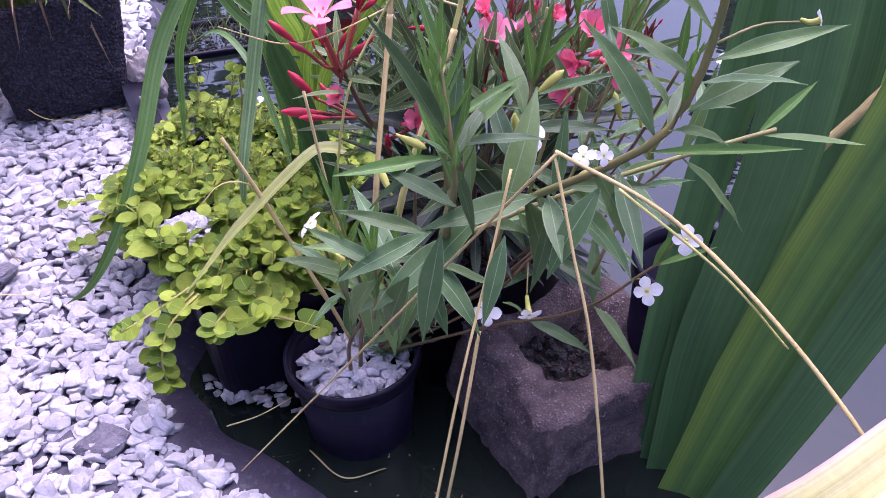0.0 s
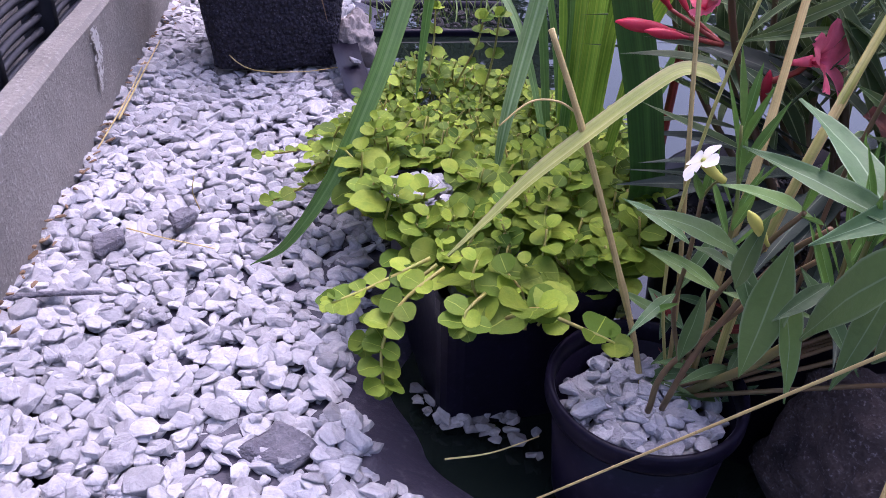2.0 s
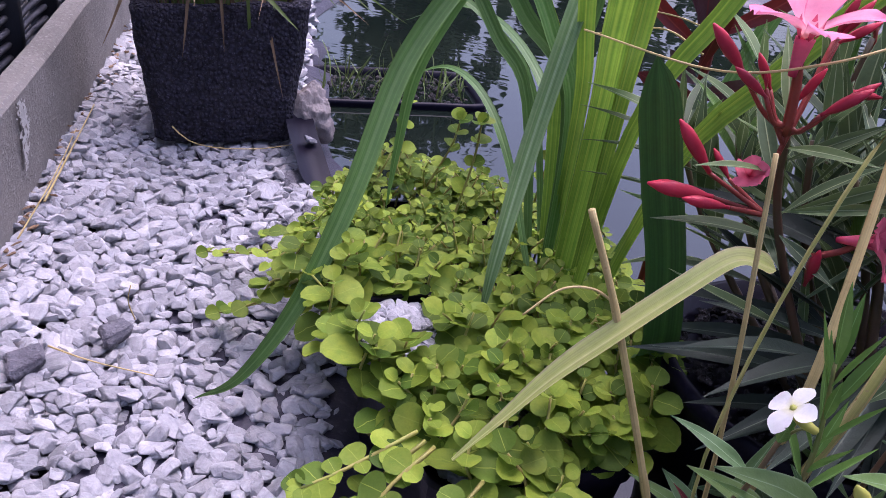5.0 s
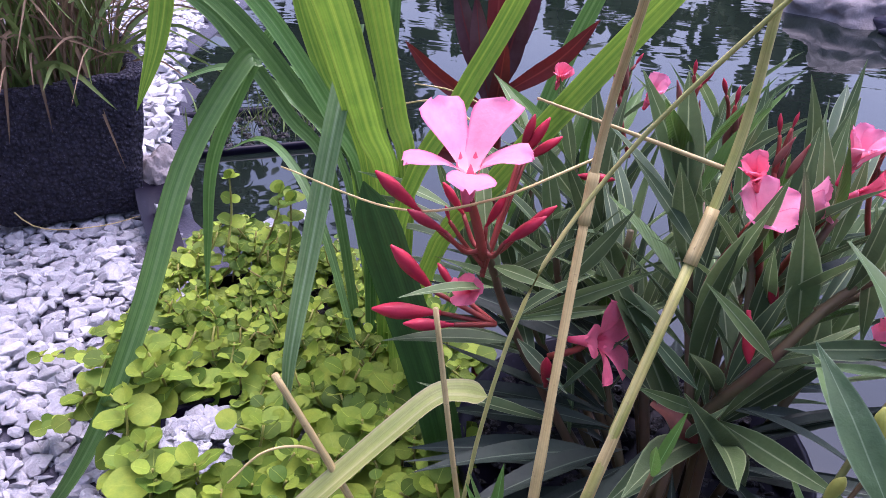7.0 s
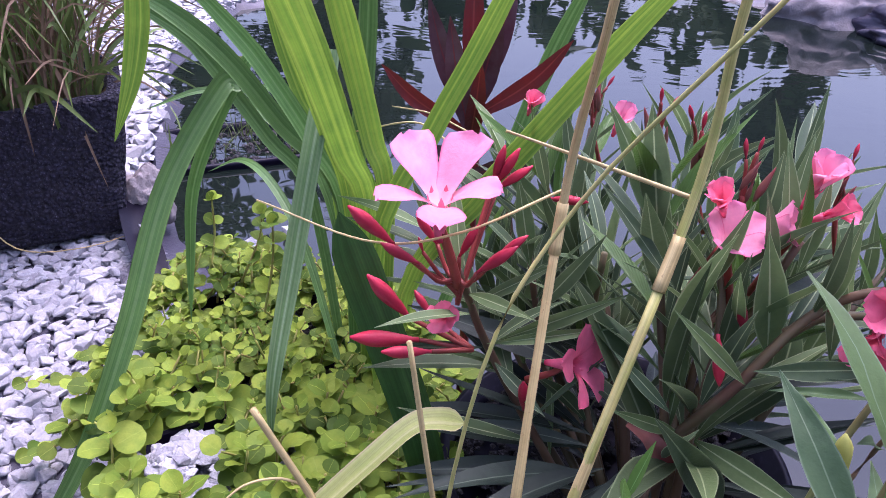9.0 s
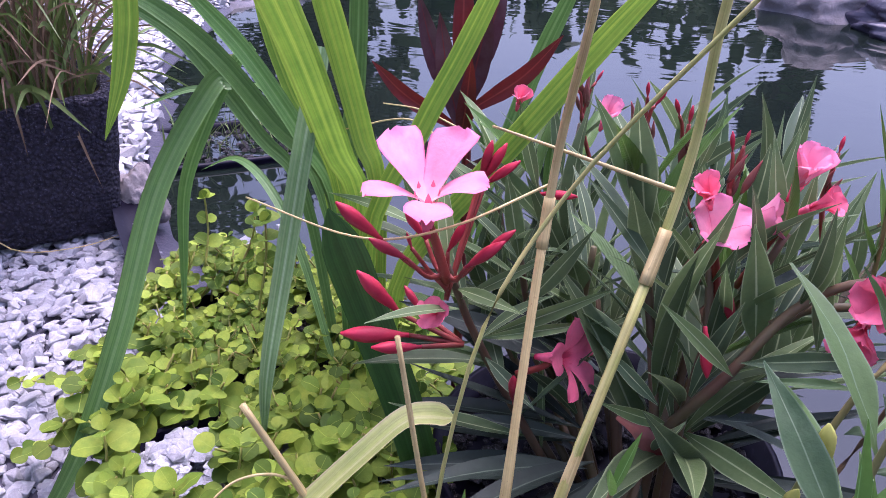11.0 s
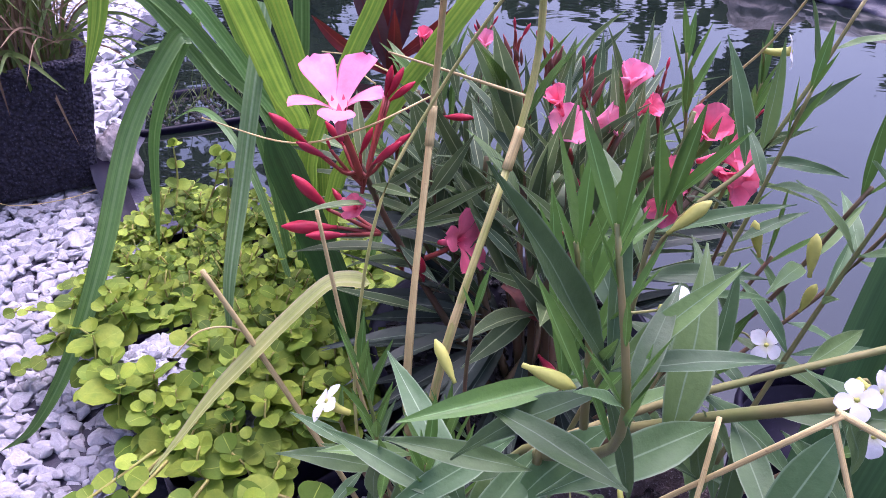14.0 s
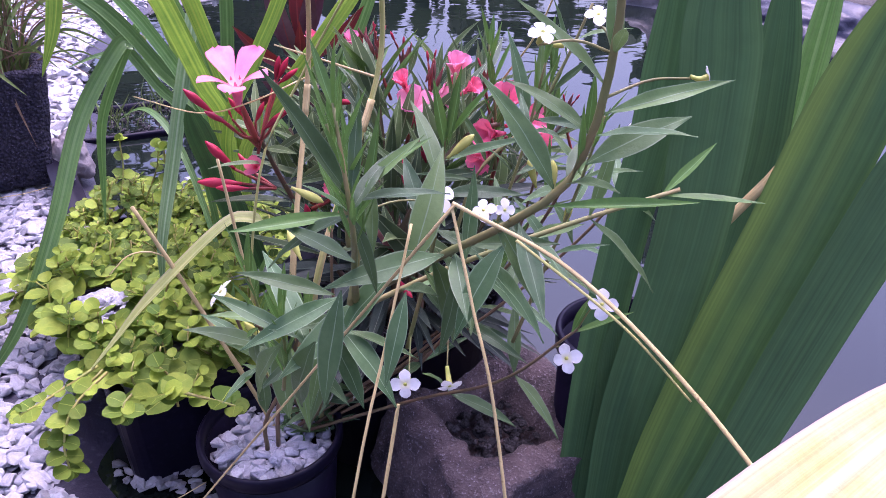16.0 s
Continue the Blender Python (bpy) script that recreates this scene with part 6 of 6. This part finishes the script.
# ---- broad-leaved plant at the water's edge ----
def broad_leaves():
    ob = thing("broad_leaved_pond_plant", (0.150, 0.41, -0.02), "pond plant with very broad dark green blades", "pond plant")
    def add_blade(pts, w, mat, hint):
        part("leaf", strap(pts, w, hint=hint, fold=0.12, base=0.75, tip=0.25, n=30, across=7), mat, ob)

    add_blade([(0.150, 0.43, -0.08), (0.150, 0.43, 0.013), (0.152, 0.43, 0.136), (0.159, 0.43, 0.245), (0.165, 0.43, 0.300), (0.167, 0.43, 0.362), (0.166, 0.43, 0.43)], 0.030, M_BROAD, (0.15, -1, 0.3))
    add_blade([(0.172, 0.41, -0.08), (0.173, 0.41, 0.034), (0.175, 0.41, 0.103), (0.183, 0.41, 0.174), (0.191, 0.41, 0.256), (0.189, 0.41, 0.341), (0.183, 0.41, 0.385), (0.18, 0.41, 0.45)], 0.042, M_BROAD, (-0.2, -1, 0.2))
    add_blade([(0.170, 0.39, -0.08), (0.189, 0.385, 0.049), (0.199, 0.385, 0.101), (0.218, 0.385, 0.192), (0.237, 0.385, 0.269), (0.254, 0.385, 0.350), (0.268, 0.385, 0.42)], 0.045, M_BROAD_STRIPE, (-0.4, -1, 0.3))
    add_blade([(0.185, 0.37, -0.07), (0.220, 0.36, 0.086), (0.250, 0.36, 0.210), (0.267, 0.36, 0.276), (0.278, 0.36, 0.315), (0.30, 0.36, 0.38)], 0.034, M_BROAD, (-0.5, -1, 0.4))
    add_blade([(0.215, 0.49, -0.08), (0.250, 0.48, 0.15), (0.258, 0.48, 0.261), (0.255, 0.48, 0.319), (0.246, 0.48, 0.40)], 0.028, M_BROAD, (-0.2, -1, 0.1))
    add_blade([(0.245, 0.50, -0.08), (0.280, 0.50, 0.15), (0.286, 0.50, 0.273), (0.287, 0.50, 0.331), (0.288, 0.50, 0.41)], 0.020, M_STRAP, (-0.1, -1, 0.1))
    add_blade([(0.162, 0.42, -0.08), (0.164, 0.42, 0.05), (0.166, 0.42, 0.12), (0.160, 0.42, 0.19)], 0.024, M_BROAD, (-0.3, -1, 0.1))
    part("dying_leaf", strap([(0.210, 0.22, -0.08), (0.140, 0.19, 0.12), (0.061, 0.109, 0.301), (0.085, 0.106, 0.347), (0.153, 0.156, 0.337), (0.177, 0.174, 0.328)], 0.024, hint=(0.32, -0.26, 0.91), fold=0.1, n=34, base=0.8), M_PALE, ob, "pale yellow dying leaf bent over")


broad_leaves()


def basket_pot():
    x, y = 0.186, 0.478
    ob = thing("round_pot", (x, y, -0.14), "plain black plastic pot among broad pond leaves", "plant pot")
    part("pot_body", lathe([(0.0, -0.14), (0.038, -0.14), (0.046, 0.118), (0.044, 0.118), (0.043, 0.10), (0.0, 0.10)], 40), M_POT, ob, m=pose(x, y, 0))
    part("pot_rim", lathe([(0.0455, 0.1165), (0.049, 0.1165), (0.050, 0.130), (0.049, 0.132), (0.0455, 0.132), (0.0455, 0.1165)], 40), M_POT, ob, "rolled rim", m=pose(x, y, 0))


basket_pot()


# ---- dry stems and stray straws ----
def reed(pts, r, joint, label, mat):
    """A jointed reed: two lengths of stalk, the collar between them, and a dry sheath round the lower one."""
    ob = thing("reed_stem", pts[0], label, "dry stem", "dry grass stems")
    line = curve_through(pts, 60)
    k = int(joint * 59)
    part("stalk", tube(line[:k + 1:2], r, r * 0.95, 24, 9), mat, ob)
    part("stalk", tube(line[k::2], r * 0.88, r * 0.75, 24, 9), mat, ob)
    part("joint", tube(line[k - 1:k + 2], r * 1.25, r * 1.15, 6, 9), M_STRAW, ob, "swollen pale joint")
    part("sheath", strap(line[2:k:4] + np.array((0, -r * 0.9, 0)), r * 2.3, hint=(0, -1, 0.3), fold=-0.5, n=20, across=5, base=1.0, tip=0.2), M_STRAW, ob, "split dry sheath")


def dry_stem(name, pts, r0, r1, label, knots=(), mat=None, bend=0.0, n=26):
    single(name, tube(pts, r0, r1, n, 8, knots, bend), mat or M_STRAW, label, "dry stem", "dry grass stems")


reed([(-0.046, 0.488, 0.02), (-0.050, 0.474, 0.11), (-0.050, 0.462, 0.190), (-0.038, 0.507, 0.310), (-0.033, 0.490, 0.380), (-0.030, 0.47, 0.46)], 0.0019, 0.58, "tall straw-coloured dry reed stem with a joint", M_STRAW)
reed([(-0.036, 0.482, 0.02), (-0.040, 0.466, 0.11), (-0.032, 0.455, 0.198), (0.006, 0.500, 0.312), (0.010, 0.502, 0.378), (0.014, 0.49, 0.46)], 0.0021, 0.57, "tall half-green reed stem with brown flecks", M_STRAW_GREEN)
dry_stem("side_straw", [(0.006, 0.502, 0.313), (-0.026, 0.512, 0.320), (-0.060, 0.523, 0.327)], 0.0010, 0.0005, "dry side shoot between two reed stems")
dry_stem("side_straw", [(-0.037, 0.510, 0.311), (-0.075, 0.50, 0.296), (-0.110, 0.51, 0.285), (-0.16, 0.54, 0.285)], 0.0006, 0.0004, "thin dry straw crossing the flower")
dry_stem("thin_straw", [(-0.055, 0.485, 0.02), (-0.078, 0.46, 0.14), (-0.066, 0.462, 0.262), (-0.038, 0.475, 0.322), (0.001, 0.45, 0.392), (0.02, 0.43, 0.43)], 0.0009, 0.0007, "thin grey-green straw leaning over the oleander", mat=M_STRAW_GREEN)
dry_stem("cut_stem", [(-0.071, 0.478, 0.03), (-0.088, 0.47, 0.09), (-0.125, 0.463, 0.19), (-0.147, 0.463, 0.240)], 0.0018, 0.0014, "short cut-off tan stem in the pot", (0.4, 0.7))
dry_stem("cut_stem", [(-0.058, 0.486, 0.02), (-0.066, 0.474, 0.10), (-0.078, 0.462, 0.18), (-0.091, 0.465, 0.272)], 0.0013, 0.0010, "upright broken tan stem before the oleander")
dry_stem("cut_stem", [(-0.130, 0.463, 0.203), (-0.140, 0.460, 0.209), (-0.152, 0.455, 0.209), (-0.164, 0.450, 0.198)], 0.0006, 0.0004, "thin curled side shoot of a cut stem")
dry_stem("bent_straw", [(0.039, 0.257, 0.346), (-0.025, 0.302, 0.230), (-0.09, 0.347, 0.113), (-0.155, 0.392, -0.004)], 0.00068, 0.0005, "long dry straw bent down to the liner")
dry_stem("bent_straw", [(0.024, 0.274, 0.329), (0.014, 0.255, 0.285), (0.003, 0.235, 0.237), (-0.02, 0.20, 0.10)], 0.0006, 0.00065, "straw hanging from a bent stem")
dry_stem("bent_straw", [(0.038, 0.258, 0.344), (0.045, 0.24, 0.315), (0.055, 0.22, 0.270), (0.075, 0.18, 0.12)], 0.0006, 0.00065, "straw hanging from a bent stem")
dry_stem("bent_straw", [(0.038, 0.258, 0.346), (0.080, 0.240, 0.328), (0.120, 0.205, 0.298), (0.16, 0.165, 0.255)], 0.00075, 0.0009, "thick dry straw bent over the pond")
dry_stem("bent_straw", [(0.060, 0.247, 0.337), (0.095, 0.225, 0.316), (0.118, 0.21, 0.295)], 0.0006, 0.0004, "thin split straw beside a bent stem", mat=M_STRAW_GREEN)
dry_stem("hanging_straw", [(0.02, 0.39, 0.14), (0.008, 0.36, 0.07), (-0.005, 0.35, -0.02)], 0.0013, 0.0011, "brown straw hanging over the pot rim")
dry_stem("reed_stem", [(0.230, 0.46, 0.225), (0.266, 0.46, 0.276), (0.287, 0.46, 0.312), (0.31, 0.455, 0.35)], 0.0034, 0.0030, "pale thick reed stem leaning over the water", (0.3, 0.7))
YELLOW_LINE = [(-0.180, 0.430, 0.138), (-0.164, 0.440, 0.155), (-0.147, 0.450, 0.174), (-0.126, 0.459, 0.194), (-0.105, 0.468, 0.213), (-0.090, 0.477, 0.223), (-0.080, 0.481, 0.223), (-0.070, 0.484, 0.219)]
withered = thing("yellowed_leaf", YELLOW_LINE[0], "pale yellow-green withering strap leaf", "leaf")
part("leaf_blade", strap(YELLOW_LINE, 0.0096, hint=(-0.5, -0.5, 0.8), fold=0.25, n=34, base=0.12, tip=0.10, across=9, pleat=0.02), M_STRAP_YELLOW, withered)
part("midrib", tube([np.array(p) + (0.0002, 0.0004, -0.0006) for p in YELLOW_LINE], 0.0005, 0.0003, 30, 6), M_STRAP_YELLOW, withered, "raised pale midrib")


# ---- grass in the black planter ----
def planter_grass():
    x, y = PLANTER
    ob = thing("planter_grass", (x, y, 0.11), "tuft of green and brown grass in the planter", "grass")
    for k in range(380):
        fx, fy = x + U(-0.055, 0.055), y + U(-0.05, 0.06)
        a, reach, h = U(0, 6.28), U(0.02, 0.17), U(0.06, 0.24)
        d = np.array((math.cos(a), math.sin(a), 0))
        foot = np.array((fx, fy, 0.112))
        brown = k % 5 < 3
        pts = [foot, foot + d * reach * 0.25 + (0, 0, h * 0.6), foot + d * reach * 0.7 + (0, 0, h * U(0.85, 1.0)), foot + d * reach * 1.2 + (0, 0, h * U(0.55, 1.0))]
        part("blade", strap(pts, U(0.0012, 0.0026) if brown else U(0.002, 0.006), n=12, across=3, hint=(U(-1, 1), -1, 0.3)), M_GRASS_DRY if brown else M_GRASS, ob)
    for tip in [(-0.49, 0.95, 0.11), (-0.44, 0.985, 0.06), (-0.53, 0.94, 0.10), (-0.61, 0.93, 0.10)]:
        part("blade", strap([(x, y, 0.12), ((x + tip[0]) / 2, (y + tip[1]) / 2 - 0.01, 0.20), tip], 0.004, n=12, across=3, hint=(0.2, -1, 0.5)), M_GRASS_DRY, ob)


planter_grass()


# ---- straws, leaf bits and a dark crevice strip on the bank ----
def stray(name, pts, r, label, category="twig"):
    single(name, tube(pts, r, r * 0.6, 14, 5), M_STRAW if "straw" in name else M_SLATE, label, category, "stray bits on the bank")


stray("fallen_straw", [(-0.462, 0.585, 0.012), (-0.425, 0.575, 0.016), (-0.385, 0.578, 0.012)], 0.0007, "thin dry straw lying on the gravel")
stray("fallen_straw", [(-0.430, 0.640, 0.004), (-0.432, 0.636, 0.022), (-0.428, 0.634, 0.038)], 0.0006, "thin straw stuck upright in gravel")
stray("fallen_straw", [(-0.575, 0.76, 0.014), (-0.610, 0.86, 0.016), (-0.655, 0.98, 0.014)], 0.0011, "dry straw along the wall's foot")
stray("fallen_straw", [(-0.560, 0.70, 0.012), (-0.590, 0.80, 0.018), (-0.640, 0.92, 0.012)], 0.0008, "dry straw along the wall's foot")
stray("fallen_straw", [(-0.575, 0.965, 0.030), (-0.52, 0.935, 0.012), (-0.46, 0.945, 0.012), (-0.42, 0.985, 0.010)], 0.0008, "wiry dry root curving round the planter")
stray("floating_straw", [(-0.110, 0.425, -0.020), (-0.080, 0.398, -0.019), (-0.048, 0.408, -0.020)], 0.0007, "curved straw floating before the round pot")
stray("fallen_straw", [(-0.175, 0.432, 0.000), (-0.150, 0.440, 0.004), (-0.125, 0.452, 0.012)], 0.0006, "thin straw between the two pots")
# slate-coloured rod added to stand for the shade of a crevice between stones
stray("brown_twig", [(-0.505, 0.478, 0.006), (-0.475, 0.490, 0.012), (-0.440, 0.515, 0.004)], 0.0028, "dark strip in the gravel standing for a shaded crevice")
stray("pale_straw", [(-0.080, 0.700, 0.245), (-0.105, 0.72, 0.252), (-0.145, 0.73, 0.240)], 0.0008, "pale straw across the strap leaves")
stray("pale_straw", [(-0.070, 0.690, 0.258), (-0.095, 0.71, 0.262), (-0.120, 0.72, 0.262)], 0.0007, "pale straw across the strap leaves")
stray("pale_straw", [(0.094, 0.525, 0.29), (0.085, 0.50, 0.31), (0.10, 0.47, 0.35), (0.11, 0.44, 0.40)], 0.0008, "thin pale straw over the oleander")
single("liner_flap", strap([(-0.452, 1.070, 0.030), (-0.425, 1.000, 0.022), (-0.395, 0.945, 0.008), (-0.372, 0.905, -0.006)], 0.034, hint=(0.5, -0.5, 0.8), fold=0.3, n=16, base=0.9, tip=0.2), M_POT, "shiny fold of black liner beside the planter", "pond liner")
single("yellow_leaf_scrap", strap([(-0.300, 0.985, 0.198), (-0.290, 0.985, 0.203), (-0.282, 0.985, 0.198)], 0.010, n=8), M_STRAP_YELLOW, "orange-yellow withered leaf scrap", "leaf")
for k, (x, y, sz) in enumerate([(-0.305, 1.025, 0.030), (-0.270, 1.045, 0.022), (-0.335, 0.985, 0.020), (-0.285, 0.985, 0.018)]):
    single("white_stone", chip(40 + k, sz, 0.6), M_CHIP, "white stone wet at the water's edge", "stone", "white stones in the shallows", m=pose(x, y, -0.016, 10 * k, 5, 40 * k))
single("white_stone", chip(50, 0.022, 0.6), M_CHIP, "large white stone on the gravel", "stone", m=pose(-0.392, 0.792, 0.010, 5, 5, 20))
single("white_stone", chip(51, 0.016, 0.6), M_CHIP, "small white pebble on the liner fold", "stone", m=pose(-0.405, 0.975, 0.022, 5, 15, 50))

for k in range(16):
    single("white_stone", chip(60 + k, U(0.014, 0.026), 0.6), M_CHIP, "bright white stone piled behind the creeping jenny", "stone", "white stones behind the creeping jenny", m=pose(-0.262 + U(-0.034, 0.034), 0.872 + U(-0.016, 0.016), 0.050 + U(-0.006, 0.012), U(-30, 30), U(-30, 30), U(0, 360)))

# ---- litter along the wall's foot and scraps on the water ----
litter = []
for _ in range(170):
    k = U(0.12, 0.92)
    p = WALL_A + (WALL_B - WALL_A) * k - wall_n * abs(float(rng.normal(0, 0.010)))
    litter.append((CHIPS[int(U(0, 15.99))], Matrix.Translation((p[0], p[1], 0.008 + U(0, 0.008))) @ Euler((U(-0.5, 0.5), U(-0.5, 0.5), U(0, 6.28))).to_matrix().to_4x4() @ Matrix.Diagonal((U(0.004, 0.011), U(0.003, 0.006), U(0.002, 0.006), 1))))
single("leaf_litter", merged(litter, None), M_LITTER, "brown leaf crumbs along the concrete wall", "litter", kind="stuff")
scraps = []
for _ in range(26):
    x, y = U(-0.16, 0.02), U(0.36, 0.43)
    scraps.append((CHIPS[int(U(0, 15.99))], Matrix.Translation((x, y, WATER_Z + 0.0004)) @ Euler((0, 0, U(0, 6.28))).to_matrix().to_4x4() @ Matrix.Diagonal((U(0.001, 0.004), U(0.001, 0.002), 0.0008, 1))))
single("floating_scrap", merged(scraps, None), M_LITTER, "tiny pale crumbs floating on dark water", "litter", kind="stuff")


def lime_streak():
    """A crumbly pale run of lime down the wall's inner face."""
    at = WALL_A + (WALL_B - WALL_A) * 0.376 - wall_n * 0.0034
    rows, faces = [], []
    n, across = 30, 11
    for k in range(n):
        s = k / (n - 1)
        w = 0.0155 * (0.30 + 0.70 * math.sin(math.pi * min(s * 0.75 + 0.22, 1.0))) * (1 + 0.55 * noise.noise((s * 9, 2.0, 0)))
        mid = 0.006 * math.sin(4 * s) + 0.004 * noise.noise((s * 14, 0, 1.5))
        for u in np.linspace(-1, 1, across):
            q = at + wall_u * (mid + u * w)
            rows.append((q[0], q[1], 0.101 - 0.060 * s))
    for k in range(n - 1):
        for j in range(across - 1):
            edge = abs(j - (across - 2) / 2) / (across / 2)
            if noise.noise((k * 0.45, j * 0.6, 4.0)) > 0.42 - 0.75 * edge:
                continue
            i = k * across + j
            faces.append((i, i + 1, i + across + 1, i + across))
    return mesh_of(rows, faces)


part("lime_streak", lime_streak(), M_LIME, bpy.data.objects["wall_west"], "pale lime run")

# ---- trees and hedge round the garden, seen mirrored in the pond ----
def leaf_card(n=5):
    return leaf_blade(1.0, 0.5, curl=0.2, fold=0.2, n=n, across=3)


TREE_LEAF = leaf_card()


def crown_mesh(centre, sx, sy, sz, clumps, leaves, size):
    items = []
    for _ in range(clumps):
        v = rng.normal(size=3)
        v = v / np.linalg.norm(v) * U(0.45, 1.0)
        c = np.array(centre) + v * np.array((sx, sy, sz))
        r = U(0.22, 0.5) * min(sx, sz)
        for _ in range(leaves):
            w = rng.normal(size=3)
            p = c + w / np.linalg.norm(w) * r * U(0.3, 1.0)
            items.append((p, rng.normal(size=3), rng.normal(size=3), size * U(0.6, 1.3)))
    return merged([(TREE_LEAF, aim(p, d, u, s)) for p, d, u, s in items])


def tree(x, y, high, spread, label):
    ob = thing("garden_tree", (x, y, -0.03), label, "tree", "garden trees")
    trunk = [(x, y, -0.03), (x + 0.1, y, high * 0.3), (x - 0.05, y + 0.1, high * 0.6), (x, y, high * 0.85)]
    part("trunk", tube(trunk, high * 0.03, high * 0.008, 14, 9), M_BARK, ob)
    for k in range(7):
        a = U(0, 6.28)
        h = high * U(0.35, 0.7)
        part("limb", tube([(x, y, h), (x + spread * 0.4 * math.cos(a), y + spread * 0.4 * math.sin(a), h + high * 0.12), (x + spread * 0.8 * math.cos(a), y + spread * 0.8 * math.sin(a), h + high * 0.2)], high * 0.009, high * 0.003, 8, 6), M_BARK, ob)
    part("crown", crown_mesh((x, y, high * 0.66), spread, spread, high * 0.34, 46, 42, 0.22), M_TREE, ob, kind="stuff")


for x, y, high, spread in [(-3.4, 7.4, 4.8, 1.3), (3.3, 8.3, 5.0, 0.34), (8.6, 5.2, 3.6, 1.3), (-7.0, 4.0, 4.0, 1.6), (-1.6, 9.2, 4.2, 0.9)]:
    tree(x, y, high, spread, "leafy garden tree beyond the pond")
hedge_items = []
for k in range(5200):
    a = U(0, 6.28)
    r = 9.5 + U(-0.5, 0.5)
    top = 1.95 + 0.5 * noise.noise((math.cos(a) * 3, math.sin(a) * 3, 0)) + 0.3 * noise.noise((math.cos(a) * 12, math.sin(a) * 12, 2))
    hedge_items.append((TREE_LEAF, aim((r * math.cos(a), r * math.sin(a), top * U(0, 1) ** 0.7), rng.normal(size=3), rng.normal(size=3), U(0.25, 0.55))))
single("garden_hedge", merged(hedge_items), M_TREE, "tall dark green hedge round the garden", "hedge", kind="stuff")

# ---- white gravel ----
def gravel():
    near, rest, back = [], [], []
    step = 0.0088
    for gy in np.arange(0.18, 2.3, step):
        s = step * (1.0 if gy < 1.15 else 1.7)
        if gy > 1.15 and int(gy / step) % 2:
            continue
        wall_x = WALL_A[0] + (gy - WALL_A[1]) / (WALL_B[1] - WALL_A[1]) * (WALL_B[0] - WALL_A[0])
        for gx in np.arange(wall_x + 0.003, 0.0, s):
            x, y = gx + U(-0.006, 0.006), gy + U(-0.006, 0.006)
            d = float(inside_pond(x, y))
            if d > -0.002 + 0.007 * noise.noise((x * 30, y * 30, 0)):
                continue
            pile = 0.014 * max(0, 1 - (x - wall_x) / 0.05) + 0.006 * noise.noise((x * 12, y * 12, 3))
            size = min(max(float(rng.lognormal(math.log(0.0165), 0.24)), 0.009), 0.028) * (1.0 if gy < 1.15 else 1.5)
            m = chip_pose(x, y, -0.006 + pile + U(-0.003, 0.003), size)
            pick = (CHIPS if gy < 1.0 else ROUGH_CHIPS)[int(U(0, 15.99))]
            if -0.46 < x < -0.19 and 0.385 < y < 0.53 and len(near) < 300 and U(0, 1) < 0.95:
                near.append((pick, m))
            else:
                (back if y > 1.08 else rest).append((pick, m))
            (back if y > 1.08 else rest).append((ROUGH_CHIPS[int(U(0, 15.99))], chip_pose(x + step / 2, y + step / 2, -0.0125 + pile, size * 1.0)))
    bed = tagged(part("gravel_bed", merged(rest, None), M_CHIP, None), "bed of white and grey marble chips", "gravel", kind="stuff")
    # back strip gets its own grey, chosen to stand for fence and wall shade
    tagged(part("gravel_bed", merged(back, None), M_CHIP_DARK, None), "grey marble chips behind the planter, grey chosen for shade", "gravel", kind="stuff")
    return near


near_chips = gravel()
patch = thing("loose_gravel", (-0.32, 0.45, -0.01), "loose white marble chips beside the pond liner", "gravel")
for me, m in near_chips:
    part("stone", me, M_CHIP, patch, m=m)
DARK = [me.copy() for me in CHIPS]
for me in DARK:
    me.materials[0] = M_CHIP_WET
spill = thing("spilled_gravel", (-0.19, 0.44, -0.03), "few grey-brown chips spilled on the liner", "gravel")
for _ in range(38):
    t = U(0, 1)
    x, y = -0.200 + 0.068 * t + U(-0.012, 0.012), 0.492 - 0.016 * t + U(-0.013, 0.013)
    part("stone", DARK[int(U(0, 15.99))], M_CHIP_WET, spill, m=chip_pose(x, y, -0.014 - 0.004 * t + U(0, 0.003), U(0.008, 0.016)))
